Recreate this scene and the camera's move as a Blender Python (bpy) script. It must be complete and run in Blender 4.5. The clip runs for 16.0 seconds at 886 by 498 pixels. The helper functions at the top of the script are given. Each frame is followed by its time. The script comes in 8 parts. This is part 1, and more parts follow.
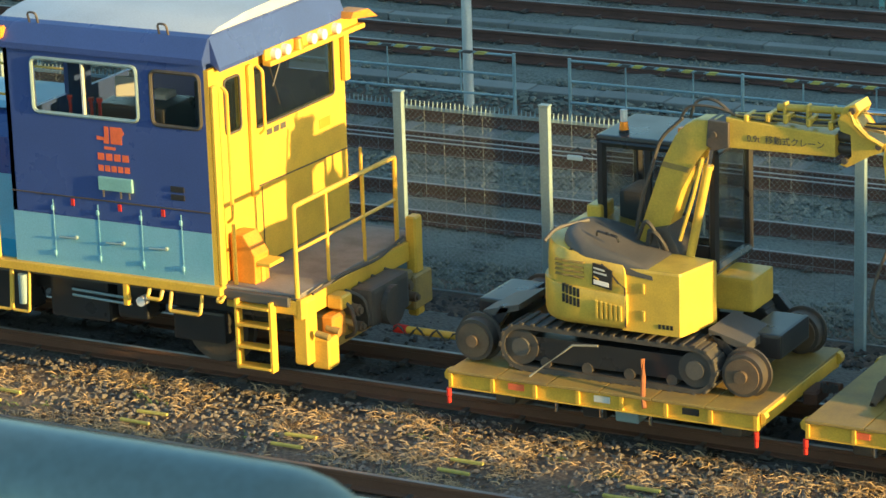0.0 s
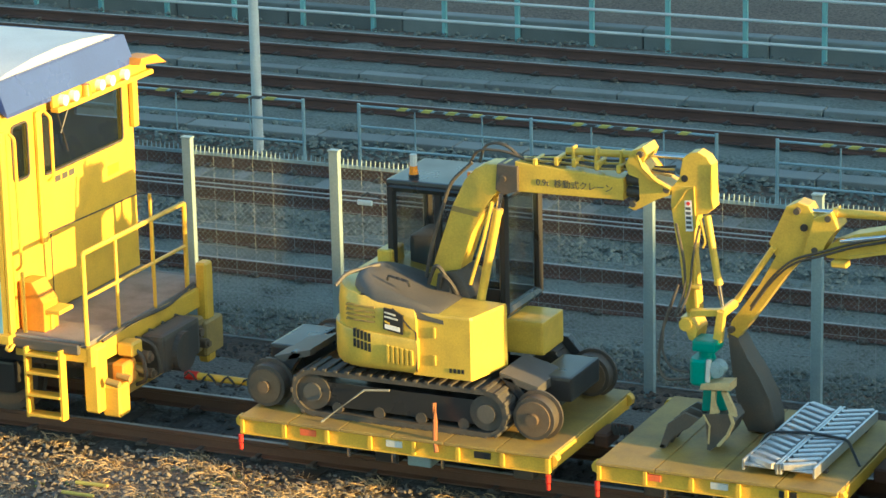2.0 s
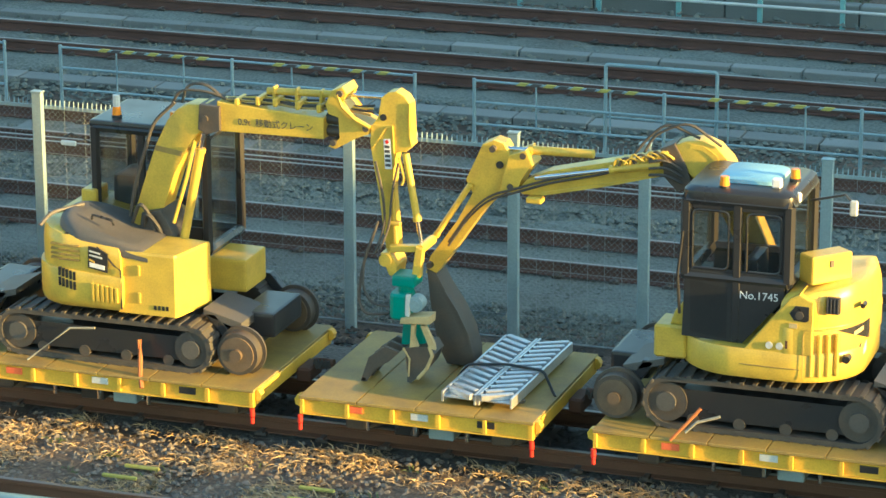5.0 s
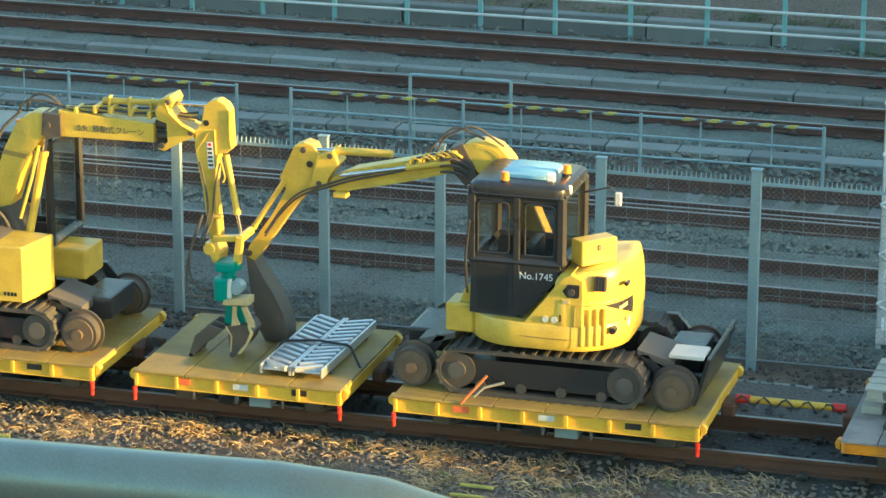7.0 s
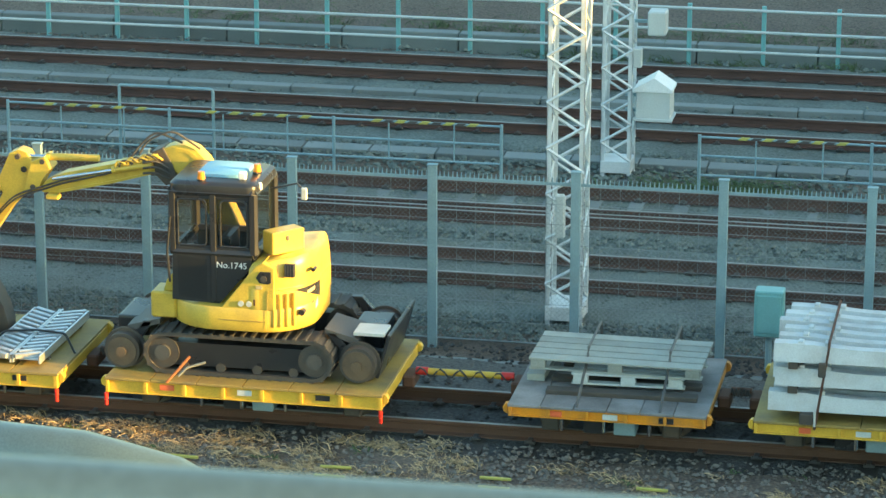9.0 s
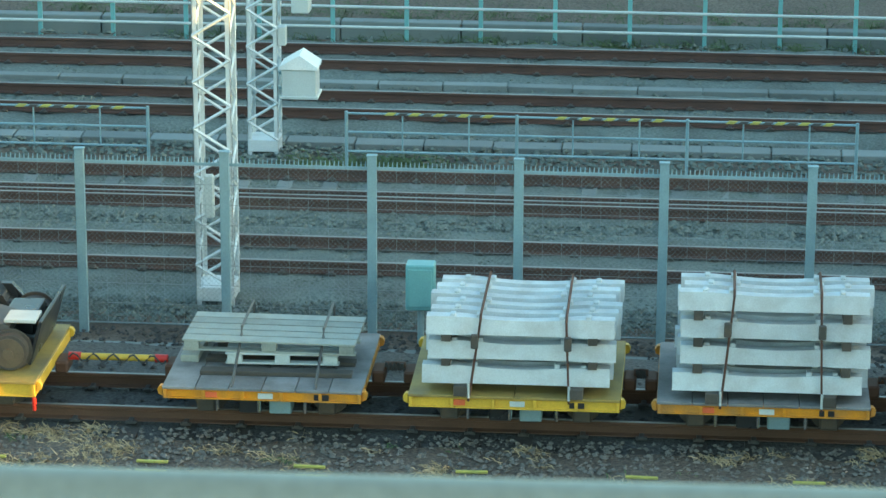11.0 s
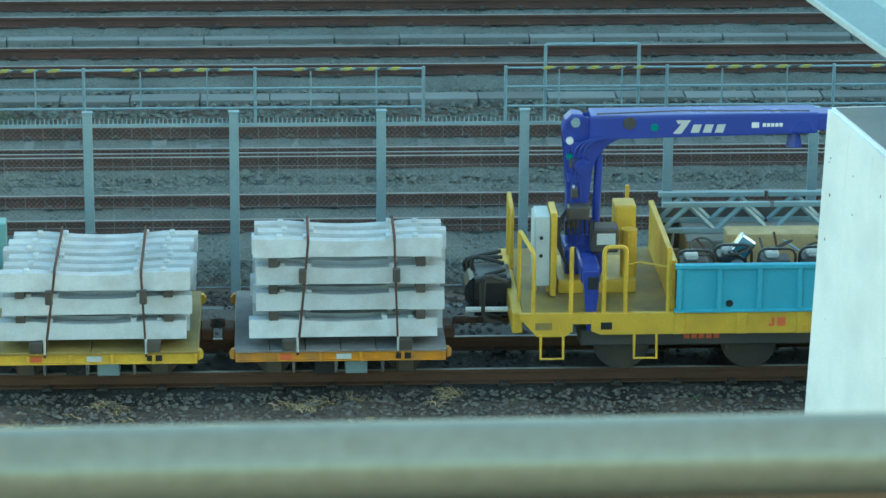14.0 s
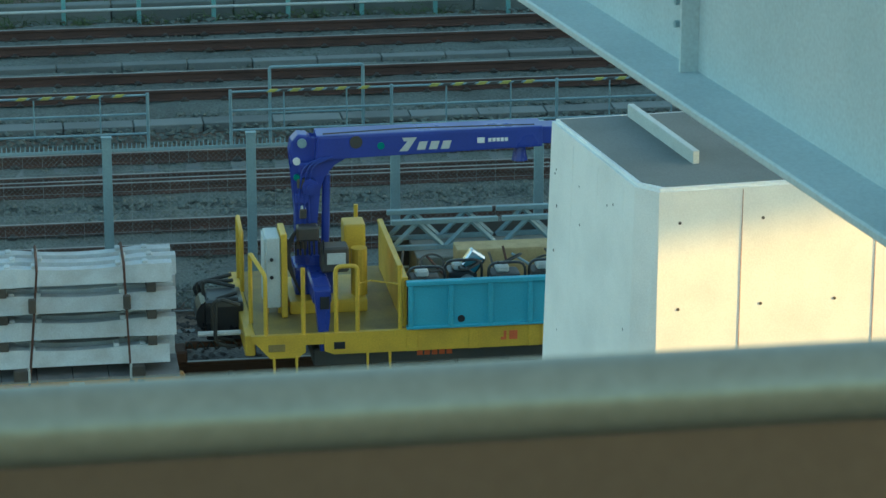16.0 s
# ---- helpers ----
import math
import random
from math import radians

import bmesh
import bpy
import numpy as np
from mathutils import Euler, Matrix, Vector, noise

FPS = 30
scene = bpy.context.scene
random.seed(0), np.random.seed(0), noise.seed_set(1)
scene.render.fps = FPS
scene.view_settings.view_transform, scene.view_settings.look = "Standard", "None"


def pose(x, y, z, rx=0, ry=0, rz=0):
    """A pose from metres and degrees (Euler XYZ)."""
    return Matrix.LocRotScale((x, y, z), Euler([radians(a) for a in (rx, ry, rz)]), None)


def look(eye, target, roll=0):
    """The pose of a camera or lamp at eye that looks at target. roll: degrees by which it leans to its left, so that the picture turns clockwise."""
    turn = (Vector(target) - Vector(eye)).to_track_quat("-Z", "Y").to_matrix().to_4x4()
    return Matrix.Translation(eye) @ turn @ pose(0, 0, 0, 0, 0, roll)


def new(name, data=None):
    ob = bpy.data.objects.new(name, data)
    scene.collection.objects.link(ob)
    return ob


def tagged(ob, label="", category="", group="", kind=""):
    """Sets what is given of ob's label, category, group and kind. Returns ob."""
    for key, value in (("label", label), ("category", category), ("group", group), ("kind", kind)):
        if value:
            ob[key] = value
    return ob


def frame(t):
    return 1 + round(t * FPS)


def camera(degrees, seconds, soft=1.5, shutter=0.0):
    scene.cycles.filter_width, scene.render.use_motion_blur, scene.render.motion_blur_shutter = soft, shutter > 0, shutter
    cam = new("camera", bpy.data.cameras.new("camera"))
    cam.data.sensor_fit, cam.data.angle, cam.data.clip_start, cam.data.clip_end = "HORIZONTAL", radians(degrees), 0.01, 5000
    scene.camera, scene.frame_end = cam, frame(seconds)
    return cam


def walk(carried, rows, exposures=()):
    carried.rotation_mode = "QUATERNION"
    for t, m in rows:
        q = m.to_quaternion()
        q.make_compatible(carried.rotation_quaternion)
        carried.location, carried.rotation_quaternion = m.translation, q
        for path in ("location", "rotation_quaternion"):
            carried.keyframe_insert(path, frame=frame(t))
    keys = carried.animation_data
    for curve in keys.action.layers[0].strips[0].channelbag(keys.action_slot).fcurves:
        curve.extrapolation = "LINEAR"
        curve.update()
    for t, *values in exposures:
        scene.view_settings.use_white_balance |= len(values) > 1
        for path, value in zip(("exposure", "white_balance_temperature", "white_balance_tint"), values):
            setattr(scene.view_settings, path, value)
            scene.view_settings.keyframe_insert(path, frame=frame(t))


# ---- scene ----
cam = camera(15.643, 16.0, 1.5)
cam.data.dof.use_dof = True
cam.data.dof.focus_distance = 36.0
cam.data.dof.aperture_fstop = 16.0

EYE = Vector((0.0, 0.0, 12.019))
DOLLY = Vector((-2.859, 7.258, -1.930))
# seconds, share of the dolly, turn to the right, tilt down, lean, rise of the hand
PATH = [
    (0.0, 1.000, -28.686, 16.483, -1.887, 0.0000),
    (0.5, 1.000, -30.974, 16.745, -2.158, 0.0000),
    (1.0, 1.000, -28.805, 17.186, -1.166, 0.0000),
    (1.5, 1.000, -26.736, 16.717, -0.967, 0.0000),
    (2.0, 1.000, -24.794, 15.786, -1.287, 0.0000),
    (2.5, 1.000, -22.643, 15.806, -1.399, 0.0000),
    (3.0, 1.000, -20.761, 16.366, -0.810, 0.0000),
    (3.2, 1.000, -20.644, 16.579, -1.680, 0.0000),
    (5.3, 0.885, -19.160, 16.924, -0.059, 0.0000),
    (5.5, 0.822, -18.971, 16.868, -0.214, 0.0000),
    (6.0, 0.682, -18.390, 16.895, -0.331, 0.0000),
    (6.5, 0.561, -17.182, 16.907, -0.047, 0.0000),
    (7.0, 0.438, -16.158, 16.759, 0.177, 0.0000),
    (7.5, 0.309, -14.861, 16.530, 0.294, 0.0000),
    (8.0, 0.165, -13.439, 16.580, 0.267, 0.0000),
    (8.5, 0.033, -12.095, 16.743, 0.053, -0.0127),
    (8.7, 0.000, -11.774, 16.685, 0.056, 0.0146),
    (10.8, 0.000, -5.487, 16.958, 0.143, 0.0140),
    (11.0, 0.000, -4.739, 17.045, 0.197, 0.0139),
    (11.5, 0.000, -2.824, 17.242, 0.592, 0.0147),
    (12.0, 0.000, -1.306, 17.317, 0.600, 0.0108),
    (12.5, 0.000, 0.244, 17.442, 0.648, 0.0092),
    (13.0, 0.000, 1.863, 17.589, 1.047, 0.0101),
    (13.5, 0.000, 3.448, 17.722, 0.753, 0.0099),
    (14.0, 0.000, 3.207, 17.897, 0.440, 0.0062),
    (14.5, 0.000, 4.307, 17.990, 0.610, -0.0020),
    (15.0, 0.000, 5.436, 17.930, 0.503, -0.0142),
    (15.5, 0.000, 7.450, 17.992, 1.656, -0.0330),
    (16.0, 0.000, 8.232, 17.406, 0.009, -0.0619),
]


def path_pose(share, turn, tilt, lean, rise):
    eye = EYE + DOLLY * share + Vector((0, 0, rise))
    a, b = radians(turn), radians(tilt)
    way = Vector((math.sin(a) * math.cos(b), math.cos(a) * math.cos(b), -math.sin(b)))
    return look(eye, eye + way * 30, lean)


walk(cam, [(t, path_pose(*row)) for t, *row in PATH], [(0.0, 1.84, 5450, -9), (1.5, 2.06, 5500, -9), (3.2, 2.48, 5620, -9), (5.3, 2.52, 5680, -9), (7.0, 2.55, 5750, -9), (8.7, 2.66, 5850, -10), (10.8, 2.88, 5780, -14), (12.5, 2.82, 5780, -14.5), (14.2, 2.8, 5780, -15), (15.0, 2.45, 5750, -15), (15.5, 2.14, 5700, -15), (16.0, 1.98, 5700, -15)])

# ---- world and sun ----
SUN_AZ = Vector((0.9945, -0.1045))
SUN_EL = radians(8.0)
world = bpy.data.worlds.new("sky")
scene.world = world
world.use_nodes = True
wn = world.node_tree.nodes
sky = wn.new("ShaderNodeTexSky")
sky.sky_type = "NISHITA"
sky.sun_disc = False
sky.dust_density = 1.5
sky.ozone_density = 1.0
sky.sun_elevation = SUN_EL
sky.sun_rotation = math.atan2(SUN_AZ.x, SUN_AZ.y)
world.node_tree.links.new(sky.outputs[0], wn["Background"].inputs[0])
wn["Background"].inputs[1].default_value = 0.11
sun = new("sun", bpy.data.lights.new("sun", "SUN"))
sun.data.energy = 3.8
sun.data.angle = radians(0.6)
sun.data.color = (1.0, 0.53, 0.15)
to_sun = Vector((SUN_AZ.x * math.cos(SUN_EL), SUN_AZ.y * math.cos(SUN_EL), math.sin(SUN_EL)))
sun.matrix_world = look(to_sun * 60, (0, 0, 0))


# ---- materials ----
def mat(name, col, rough=0.6, metal=0.0, col2=None, scale=3.0, fine=60.0, bump=0.15, vary=0.0, dirt=0.25, dist=0.004, grain=0.18):
    """A worn surface: two noises in the colour, a fine one in relief; vary: shade from piece to piece."""
    m = bpy.data.materials.new(name)
    m.use_nodes = True
    nt = m.node_tree
    n, ln = nt.nodes, nt.links
    bsdf = n["Principled BSDF"]
    col2 = col2 or tuple(c * 0.55 for c in col)
    geo = n.new("ShaderNodeNewGeometry")
    big = n.new("ShaderNodeTexNoise")
    big.inputs["Scale"].default_value = scale
    big.inputs["Detail"].default_value = 5
    ramp = n.new("ShaderNodeMapRange")
    ramp.inputs[1].default_value, ramp.inputs[2].default_value = 0.42, 0.72
    mix = n.new("ShaderNodeMix")
    mix.data_type = "RGBA"
    mix.inputs[6].default_value, mix.inputs[7].default_value = (*col, 1), (*col2, 1)
    mul = n.new("ShaderNodeMath")
    mul.operation = "MULTIPLY"
    mul.inputs[1].default_value = min(1.0, dirt * 2)
    small = n.new("ShaderNodeTexNoise")
    small.inputs["Scale"].default_value = fine
    small.inputs["Detail"].default_value = 3
    hsv = n.new("ShaderNodeHueSaturation")
    val = n.new("ShaderNodeMapRange")
    val.inputs[1].default_value, val.inputs[2].default_value = 0.5 - 0.5 * (1 - grain), 0.5 + 0.5 * (1 - grain)
    val.inputs[3].default_value, val.inputs[4].default_value = 1 - grain, 1 + grain
    ln.new(geo.outputs["Position"], big.inputs["Vector"])
    ln.new(geo.outputs["Position"], small.inputs["Vector"])
    ln.new(big.outputs[0], ramp.inputs[0])
    ln.new(ramp.outputs[0], mul.inputs[0])
    ln.new(mul.outputs[0], mix.inputs[0])
    ln.new(mix.outputs[2], hsv.inputs["Color"])
    ln.new(small.outputs[0], val.inputs[0])
    if vary:
        info = n.new("ShaderNodeObjectInfo")
        add = n.new("ShaderNodeMath")
        add.operation = "ADD"
        isl = n.new("ShaderNodeMath")
        isl.operation = "MULTIPLY_ADD"
        isl.inputs[1].default_value, isl.inputs[2].default_value = 2 * vary, -2 * vary
        both = n.new("ShaderNodeMath")
        both.operation = "ADD"
        ln.new(info.outputs["Random"], both.inputs[0])
        ln.new(geo.outputs["Random Per Island"], both.inputs[1])
        ln.new(both.outputs[0], isl.inputs[0])
        ln.new(val.outputs[0], add.inputs[0])
        ln.new(isl.outputs[0], add.inputs[1])
        ln.new(add.outputs[0], hsv.inputs["Value"])
    else:
        ln.new(val.outputs[0], hsv.inputs["Value"])
    ln.new(hsv.outputs[0], bsdf.inputs["Base Color"])
    rr = n.new("ShaderNodeMapRange")
    rr.inputs[3].default_value, rr.inputs[4].default_value = max(0.05, rough - 0.12), min(1, rough + 0.12)
    ln.new(big.outputs[0], rr.inputs[0])
    ln.new(rr.outputs[0], bsdf.inputs["Roughness"])
    bsdf.inputs["Metallic"].default_value = metal
    if bump:
        bp = n.new("ShaderNodeBump")
        bp.inputs["Strength"].default_value = bump
        bp.inputs["Distance"].default_value = dist
        ln.new(small.outputs[0], bp.inputs["Height"])
        ln.new(bp.outputs[0], bsdf.inputs["Normal"])
    return m


def glass_mat(name, tint, alpha):
    m = bpy.data.materials.new(name)
    m.use_nodes = True
    b = m.node_tree.nodes["Principled BSDF"]
    b.inputs["Base Color"].default_value = (*tint, 1)
    b.inputs["Roughness"].default_value = 0.06
    b.inputs["Alpha"].default_value = alpha
    return m


M = dict(
    ballast=mat("ballast", (0.138, 0.158, 0.14), 0.9, 0, (0.092, 0.094, 0.082), 1.2, 24, 0.9, dist=0.03, dirt=0.45, grain=0.45),
    soil=mat("soil", (0.13, 0.1, 0.076), 0.95, 0, (0.17, 0.137, 0.104), 1.0, 24, 0.9, dist=0.03, dirt=0.4, grain=0.5),
    stone=mat("stone", (0.128, 0.145, 0.126), 0.85, 0, (0.086, 0.086, 0.073), 3, 50, 0.3, vary=0.2),
    brownstone=mat("brown_stone", (0.17, 0.152, 0.13), 0.9, 0, (0.105, 0.088, 0.07), 3, 50, 0.3, vary=0.28),
    straw=mat("straw", (0.54, 0.4, 0.22), 0.8, 0, (0.28, 0.19, 0.08), 6, 40, 0, vary=0.25),
    weed=mat("weed", (0.09, 0.13, 0.04), 0.7, 0, (0.05, 0.08, 0.03), 6, 40, 0, vary=0.3),
    rail_rust=mat("rail_rust", (0.12, 0.062, 0.036), 0.75, 0.2, (0.08, 0.045, 0.03), 2, 70, 0.3),
    rail_old=mat("rail_old", (0.10, 0.055, 0.042), 0.75, 0.1, (0.05, 0.035, 0.03), 2, 70, 0.3),
    rail_head=mat("rail_head", (0.3, 0.285, 0.27), 0.45, 0.6, (0.2, 0.16, 0.14), 2, 70, 0.1),
    concrete=mat("concrete", (0.19, 0.205, 0.195), 0.85, 0, (0.13, 0.14, 0.13), 1.3, 60, 0.25, vary=0.2),
    pale_conc=mat("pale_concrete", (0.54, 0.565, 0.565), 0.85, 0, (0.4, 0.39, 0.37), 4, 70, 0.3, vary=0.1, dirt=0.35),
    abut=mat("abutment_concrete", (0.89, 0.88, 0.84), 0.85, 0, (0.6, 0.6, 0.58), 1.6, 70, 0.3, dirt=0.18, grain=0.1),
    cream=mat("worn_cream", (0.5, 0.4, 0.2), 0.6, 0, (0.32, 0.24, 0.12), 8, 60, 0.1),
    galv=mat("galvanised", (0.27, 0.375, 0.41), 0.5, 0.15, (0.2, 0.28, 0.31), 3, 60, 0.05),
    wire=mat("wire", (0.27, 0.3, 0.3), 0.55, 0.3, None, 3, 60, 0),
    mastpaint=mat("mast_paint", (0.68, 0.7, 0.7), 0.5, 0.1, (0.45, 0.46, 0.45), 3, 60, 0.05),
    teal=mat("teal_paint", (0.22, 0.43, 0.43), 0.4, 0.0, (0.17, 0.33, 0.33), 3, 60, 0.05),
    girder=mat("girder_paint", (0.52, 0.60, 0.61), 0.45, 0.0, (0.42, 0.50, 0.51), 2, 60, 0.05),
    yellow=mat("yellow_paint", (0.68, 0.44, 0.05), 0.42, 0.0, (0.47, 0.29, 0.04), 3, 60, 0.06, dirt=0.3),
    yellow_ex=mat("excavator_yellow", (0.62, 0.44, 0.065), 0.34, 0.0, (0.43, 0.3, 0.055), 4.5, 60, 0.05, dirt=0.35),
    deck=mat("deck_yellow", (0.34, 0.24, 0.06), 0.6, 0.0, (0.2, 0.15, 0.07), 2.2, 45, 0.2, dirt=0.5),
    board=mat("grey_board", (0.24, 0.23, 0.22), 0.85, 0.0, (0.14, 0.13, 0.12), 2.5, 45, 0.2, dirt=0.5, vary=0.2),
    orange=mat("orange_band", (0.65, 0.27, 0.015), 0.5, 0.0, (0.4, 0.2, 0.05), 4, 60, 0.05, dirt=0.5),
    blue=mat("dark_blue_paint", (0.05, 0.085, 0.27), 0.3, 0.0, (0.042, 0.072, 0.22), 2, 60, 0.03),
    skyblue=mat("light_blue_paint", (0.22, 0.44, 0.58), 0.35, 0.0, (0.14, 0.36, 0.48), 2, 60, 0.03),
    roofwhite=mat("roof_paint", (0.44, 0.5, 0.58), 0.45, 0.0, (0.34, 0.38, 0.44), 1.5, 60, 0.03),
    craneblue=mat("crane_blue", (0.035, 0.06, 0.34), 0.3, 0.0, (0.03, 0.05, 0.25), 2, 60, 0.03),
    tealblue=mat("tank_blue", (0.11, 0.42, 0.55), 0.4, 0.0, (0.07, 0.32, 0.43), 2, 60, 0.05),
    black=mat("black_paint", (0.027, 0.029, 0.033), 0.3, 0.0, (0.036, 0.035, 0.034), 3, 60, 0.05),
    rubber=mat("rubber", (0.056, 0.054, 0.05), 0.75, 0.0, (0.1, 0.085, 0.065), 4, 60, 0.15, dirt=0.45),
    steel=mat("dark_steel", (0.085, 0.08, 0.074), 0.55, 0.35, (0.13, 0.1, 0.075), 4, 60, 0.1, dirt=0.45),
    chrome=mat("chrome", (0.75, 0.75, 0.76), 0.15, 1.0, None, 3, 60, 0),
    alu=mat("aluminium", (0.62, 0.64, 0.66), 0.35, 0.75, (0.5, 0.51, 0.52), 5, 60, 0.08),
    grey=mat("grey_paint", (0.075, 0.076, 0.075), 0.55, 0.0, (0.12, 0.108, 0.092), 2, 60, 0.05),
    paleg=mat("pale_grey_paint", (0.55, 0.58, 0.56), 0.5, 0.0, (0.42, 0.44, 0.43), 3, 60, 0.05),
    white=mat("white_paint", (0.8, 0.8, 0.78), 0.5, 0.0, (0.62, 0.62, 0.6), 3, 60, 0.03),
    red=mat("red_paint", (0.6, 0.03, 0.02), 0.4, 0.0, None, 3, 60, 0.03),
    vermil=mat("vermilion", (0.75, 0.16, 0.06), 0.45, 0.0, None, 3, 60, 0),
    amber=mat("amber_lens", (0.8, 0.27, 0.02), 0.2, 0.0, (0.7, 0.2, 0.02), 3, 60, 0),
    green=mat("green_paint", (0.01, 0.24, 0.19), 0.4, 0.0, (0.01, 0.16, 0.13), 3, 60, 0.05),
    wood=mat("weathered_wood", (0.32, 0.33, 0.29), 0.85, 0.0, (0.24, 0.235, 0.205), 5, 50, 0.25, vary=0.2),
    darkwood=mat("dark_wood", (0.07, 0.06, 0.05), 0.85, 0.0, (0.12, 0.1, 0.08), 5, 50, 0.25, vary=0.2),
    strap=mat("rusty_strap", (0.1, 0.045, 0.03), 0.8, 0.1, (0.05, 0.03, 0.02), 5, 50, 0.1),
    seat=mat("seat_orange", (0.7, 0.28, 0.02), 0.6, 0.0, None, 5, 50, 0.1),
    pipe=mat("rail_teal", (0.16, 0.22, 0.22), 0.33, 0.5, (0.13, 0.165, 0.16), 3, 60, 0.03),
    # panel: the rail's shaded lower half as a dark colour
    panel=mat("rail_shade", (0.04, 0.042, 0.038), 0.7, 0, (0.034, 0.038, 0.036), 3, 60, 0.05),
    rimbrown=mat("worn_wheel", (0.16, 0.12, 0.08), 0.6, 0.3, (0.08, 0.06, 0.05), 5, 60, 0.1),
    strap_orange=mat("faded_strap", (0.35, 0.12, 0.04), 0.8, 0, (0.2, 0.12, 0.06), 9, 60, 0.1),
    # darker stone and ground: the shade under the train put into the colour
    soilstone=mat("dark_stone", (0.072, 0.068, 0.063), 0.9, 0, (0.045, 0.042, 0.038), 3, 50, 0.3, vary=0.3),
    undershade=mat("shaded_ground", (0.075, 0.072, 0.066), 0.9, 0, (0.1, 0.09, 0.078), 1.0, 24, 0.9, dist=0.03, dirt=0.4, grain=0.5),
    yellow_mark=mat("faded_yellow", (0.5, 0.45, 0.1), 0.7, 0, (0.3, 0.27, 0.1), 5, 50, 0.05),
    glass=glass_mat("dark_glass", (0.02, 0.03, 0.035), 0.22),
    clearglass=glass_mat("clear_glass", (0.03, 0.05, 0.055), 0.15),
)


# ---- builders ----
def part(name, bm, material, parent=None, label="", smooth=False):
    me = bpy.data.meshes.new(name)
    bmesh.ops.recalc_face_normals(bm, faces=bm.faces)
    bm.to_mesh(me)
    bm.free()
    if smooth:
        for p in me.polygons:
            p.use_smooth = True
        me.set_sharp_from_angle(angle=radians(38))
    me.materials.append(M[material])
    ob = new(name, me)
    if parent:
        ob.parent = parent
    if label:
        ob["label"] = label
    return ob


def thing(name, loc, label, category, group="", kind="", turn=0.0):
    ob = new(name)
    ob.location = loc
    ob.rotation_euler = (0, 0, radians(turn))
    ob.empty_display_size = 0.2
    return tagged(ob, label, category, group, kind)


def B():
    return bmesh.new()


def box(bm, x0, x1, y0, y1, z0, z1, bev=0.0, m=None):
    r = bmesh.ops.create_cube(bm, size=1)
    vs = r["verts"]
    for v in vs:
        v.co = Vector((x0 + (v.co.x + 0.5) * (x1 - x0), y0 + (v.co.y + 0.5) * (y1 - y0), z0 + (v.co.z + 0.5) * (z1 - z0)))
    if bev:
        es = list({e for v in vs for e in v.link_edges})
        out = bmesh.ops.bevel(bm, geom=es, offset=bev, segments=2 if bev > 0.02 else 1, profile=0.7, affect="EDGES")
        vs = list({v for f in out["faces"] for v in f.verts} | {v for v in vs if v.is_valid})
    if m is not None:
        bmesh.ops.transform(bm, matrix=m, verts=vs)
    return bm


def frustum(bm, p0, p1, r0, r1, n=12):
    p0, p1 = Vector(p0), Vector(p1)
    q = (p1 - p0).to_track_quat("Z", "Y").to_matrix()
    rings = []
    for p, r in ((p0, r0), (p1, r1)):
        rings.append([bm.verts.new(p + q @ Vector((r * math.cos(6.2832 * k / n), r * math.sin(6.2832 * k / n), 0))) for k in range(n)])
    for k in range(n):
        bm.faces.new((rings[0][k], rings[0][(k + 1) % n], rings[1][(k + 1) % n], rings[1][k]))
    bm.faces.new(rings[0][::-1])
    bm.faces.new(rings[1])
    return bm


def cyl(bm, p0, p1, r, n=12):
    return frustum(bm, p0, p1, r, r, n)


def tube(bm, pts, r, n=6):
    pts = [Vector(p) for p in pts]
    prev = None
    for i, p in enumerate(pts):
        d = (pts[min(i + 1, len(pts) - 1)] - pts[max(i - 1, 0)]).normalized()
        q = d.to_track_quat("Z", "Y").to_matrix()
        ring = [bm.verts.new(p + q @ Vector((r * math.cos(6.2832 * k / n), r * math.sin(6.2832 * k / n), 0))) for k in range(n)]
        if prev:
            # join to the nearest start vertex so that the tube does not twist
            s = min(range(n), key=lambda j: (ring[j].co - prev[0].co).length)
            ring = ring[s:] + ring[:s]
            for k in range(n):
                bm.faces.new((prev[k], prev[(k + 1) % n], ring[(k + 1) % n], ring[k]))
        else:
            bm.faces.new(ring[::-1])
        prev = ring
    bm.faces.new(prev)
    return bm


def arc(pts, r=0.05, k=4):
    """Round the corners of a line of points."""
    pts = [Vector(p) for p in pts]
    out = [pts[0]]
    for a, b, c in zip(pts, pts[1:], pts[2:]):
        d = min(r, (a - b).length / 2, (c - b).length / 2)
        p, q = b + (a - b).normalized() * d, b + (c - b).normalized() * d
        for i in range(k + 1):
            t = i / k
            out.append(p * (1 - t) ** 2 + b * 2 * t * (1 - t) + q * t * t)
    return out + [pts[-1]]


def prism(bm, prof, y0, y1, bev=0.0, axis="y"):
    """A profile in x and z pushed from y0 to y1 (axis x: a profile in y and z pushed along x)."""
    def at(a, c, d):
        return (a, d, c) if axis == "y" else (d, a, c)
    lo = [bm.verts.new(at(a, c, y0)) for a, c in prof]
    hi = [bm.verts.new(at(a, c, y1)) for a, c in prof]
    n = len(prof)
    fs = [bm.faces.new(lo), bm.faces.new(hi[::-1])]
    for k in range(n):
        fs.append(bm.faces.new((lo[(k + 1) % n], lo[k], hi[k], hi[(k + 1) % n])))
    if bev:
        es = list({e for f in fs[:2] for e in f.edges})
        bmesh.ops.bevel(bm, geom=es, offset=bev, segments=2, profile=0.7, affect="EDGES")
    return bm


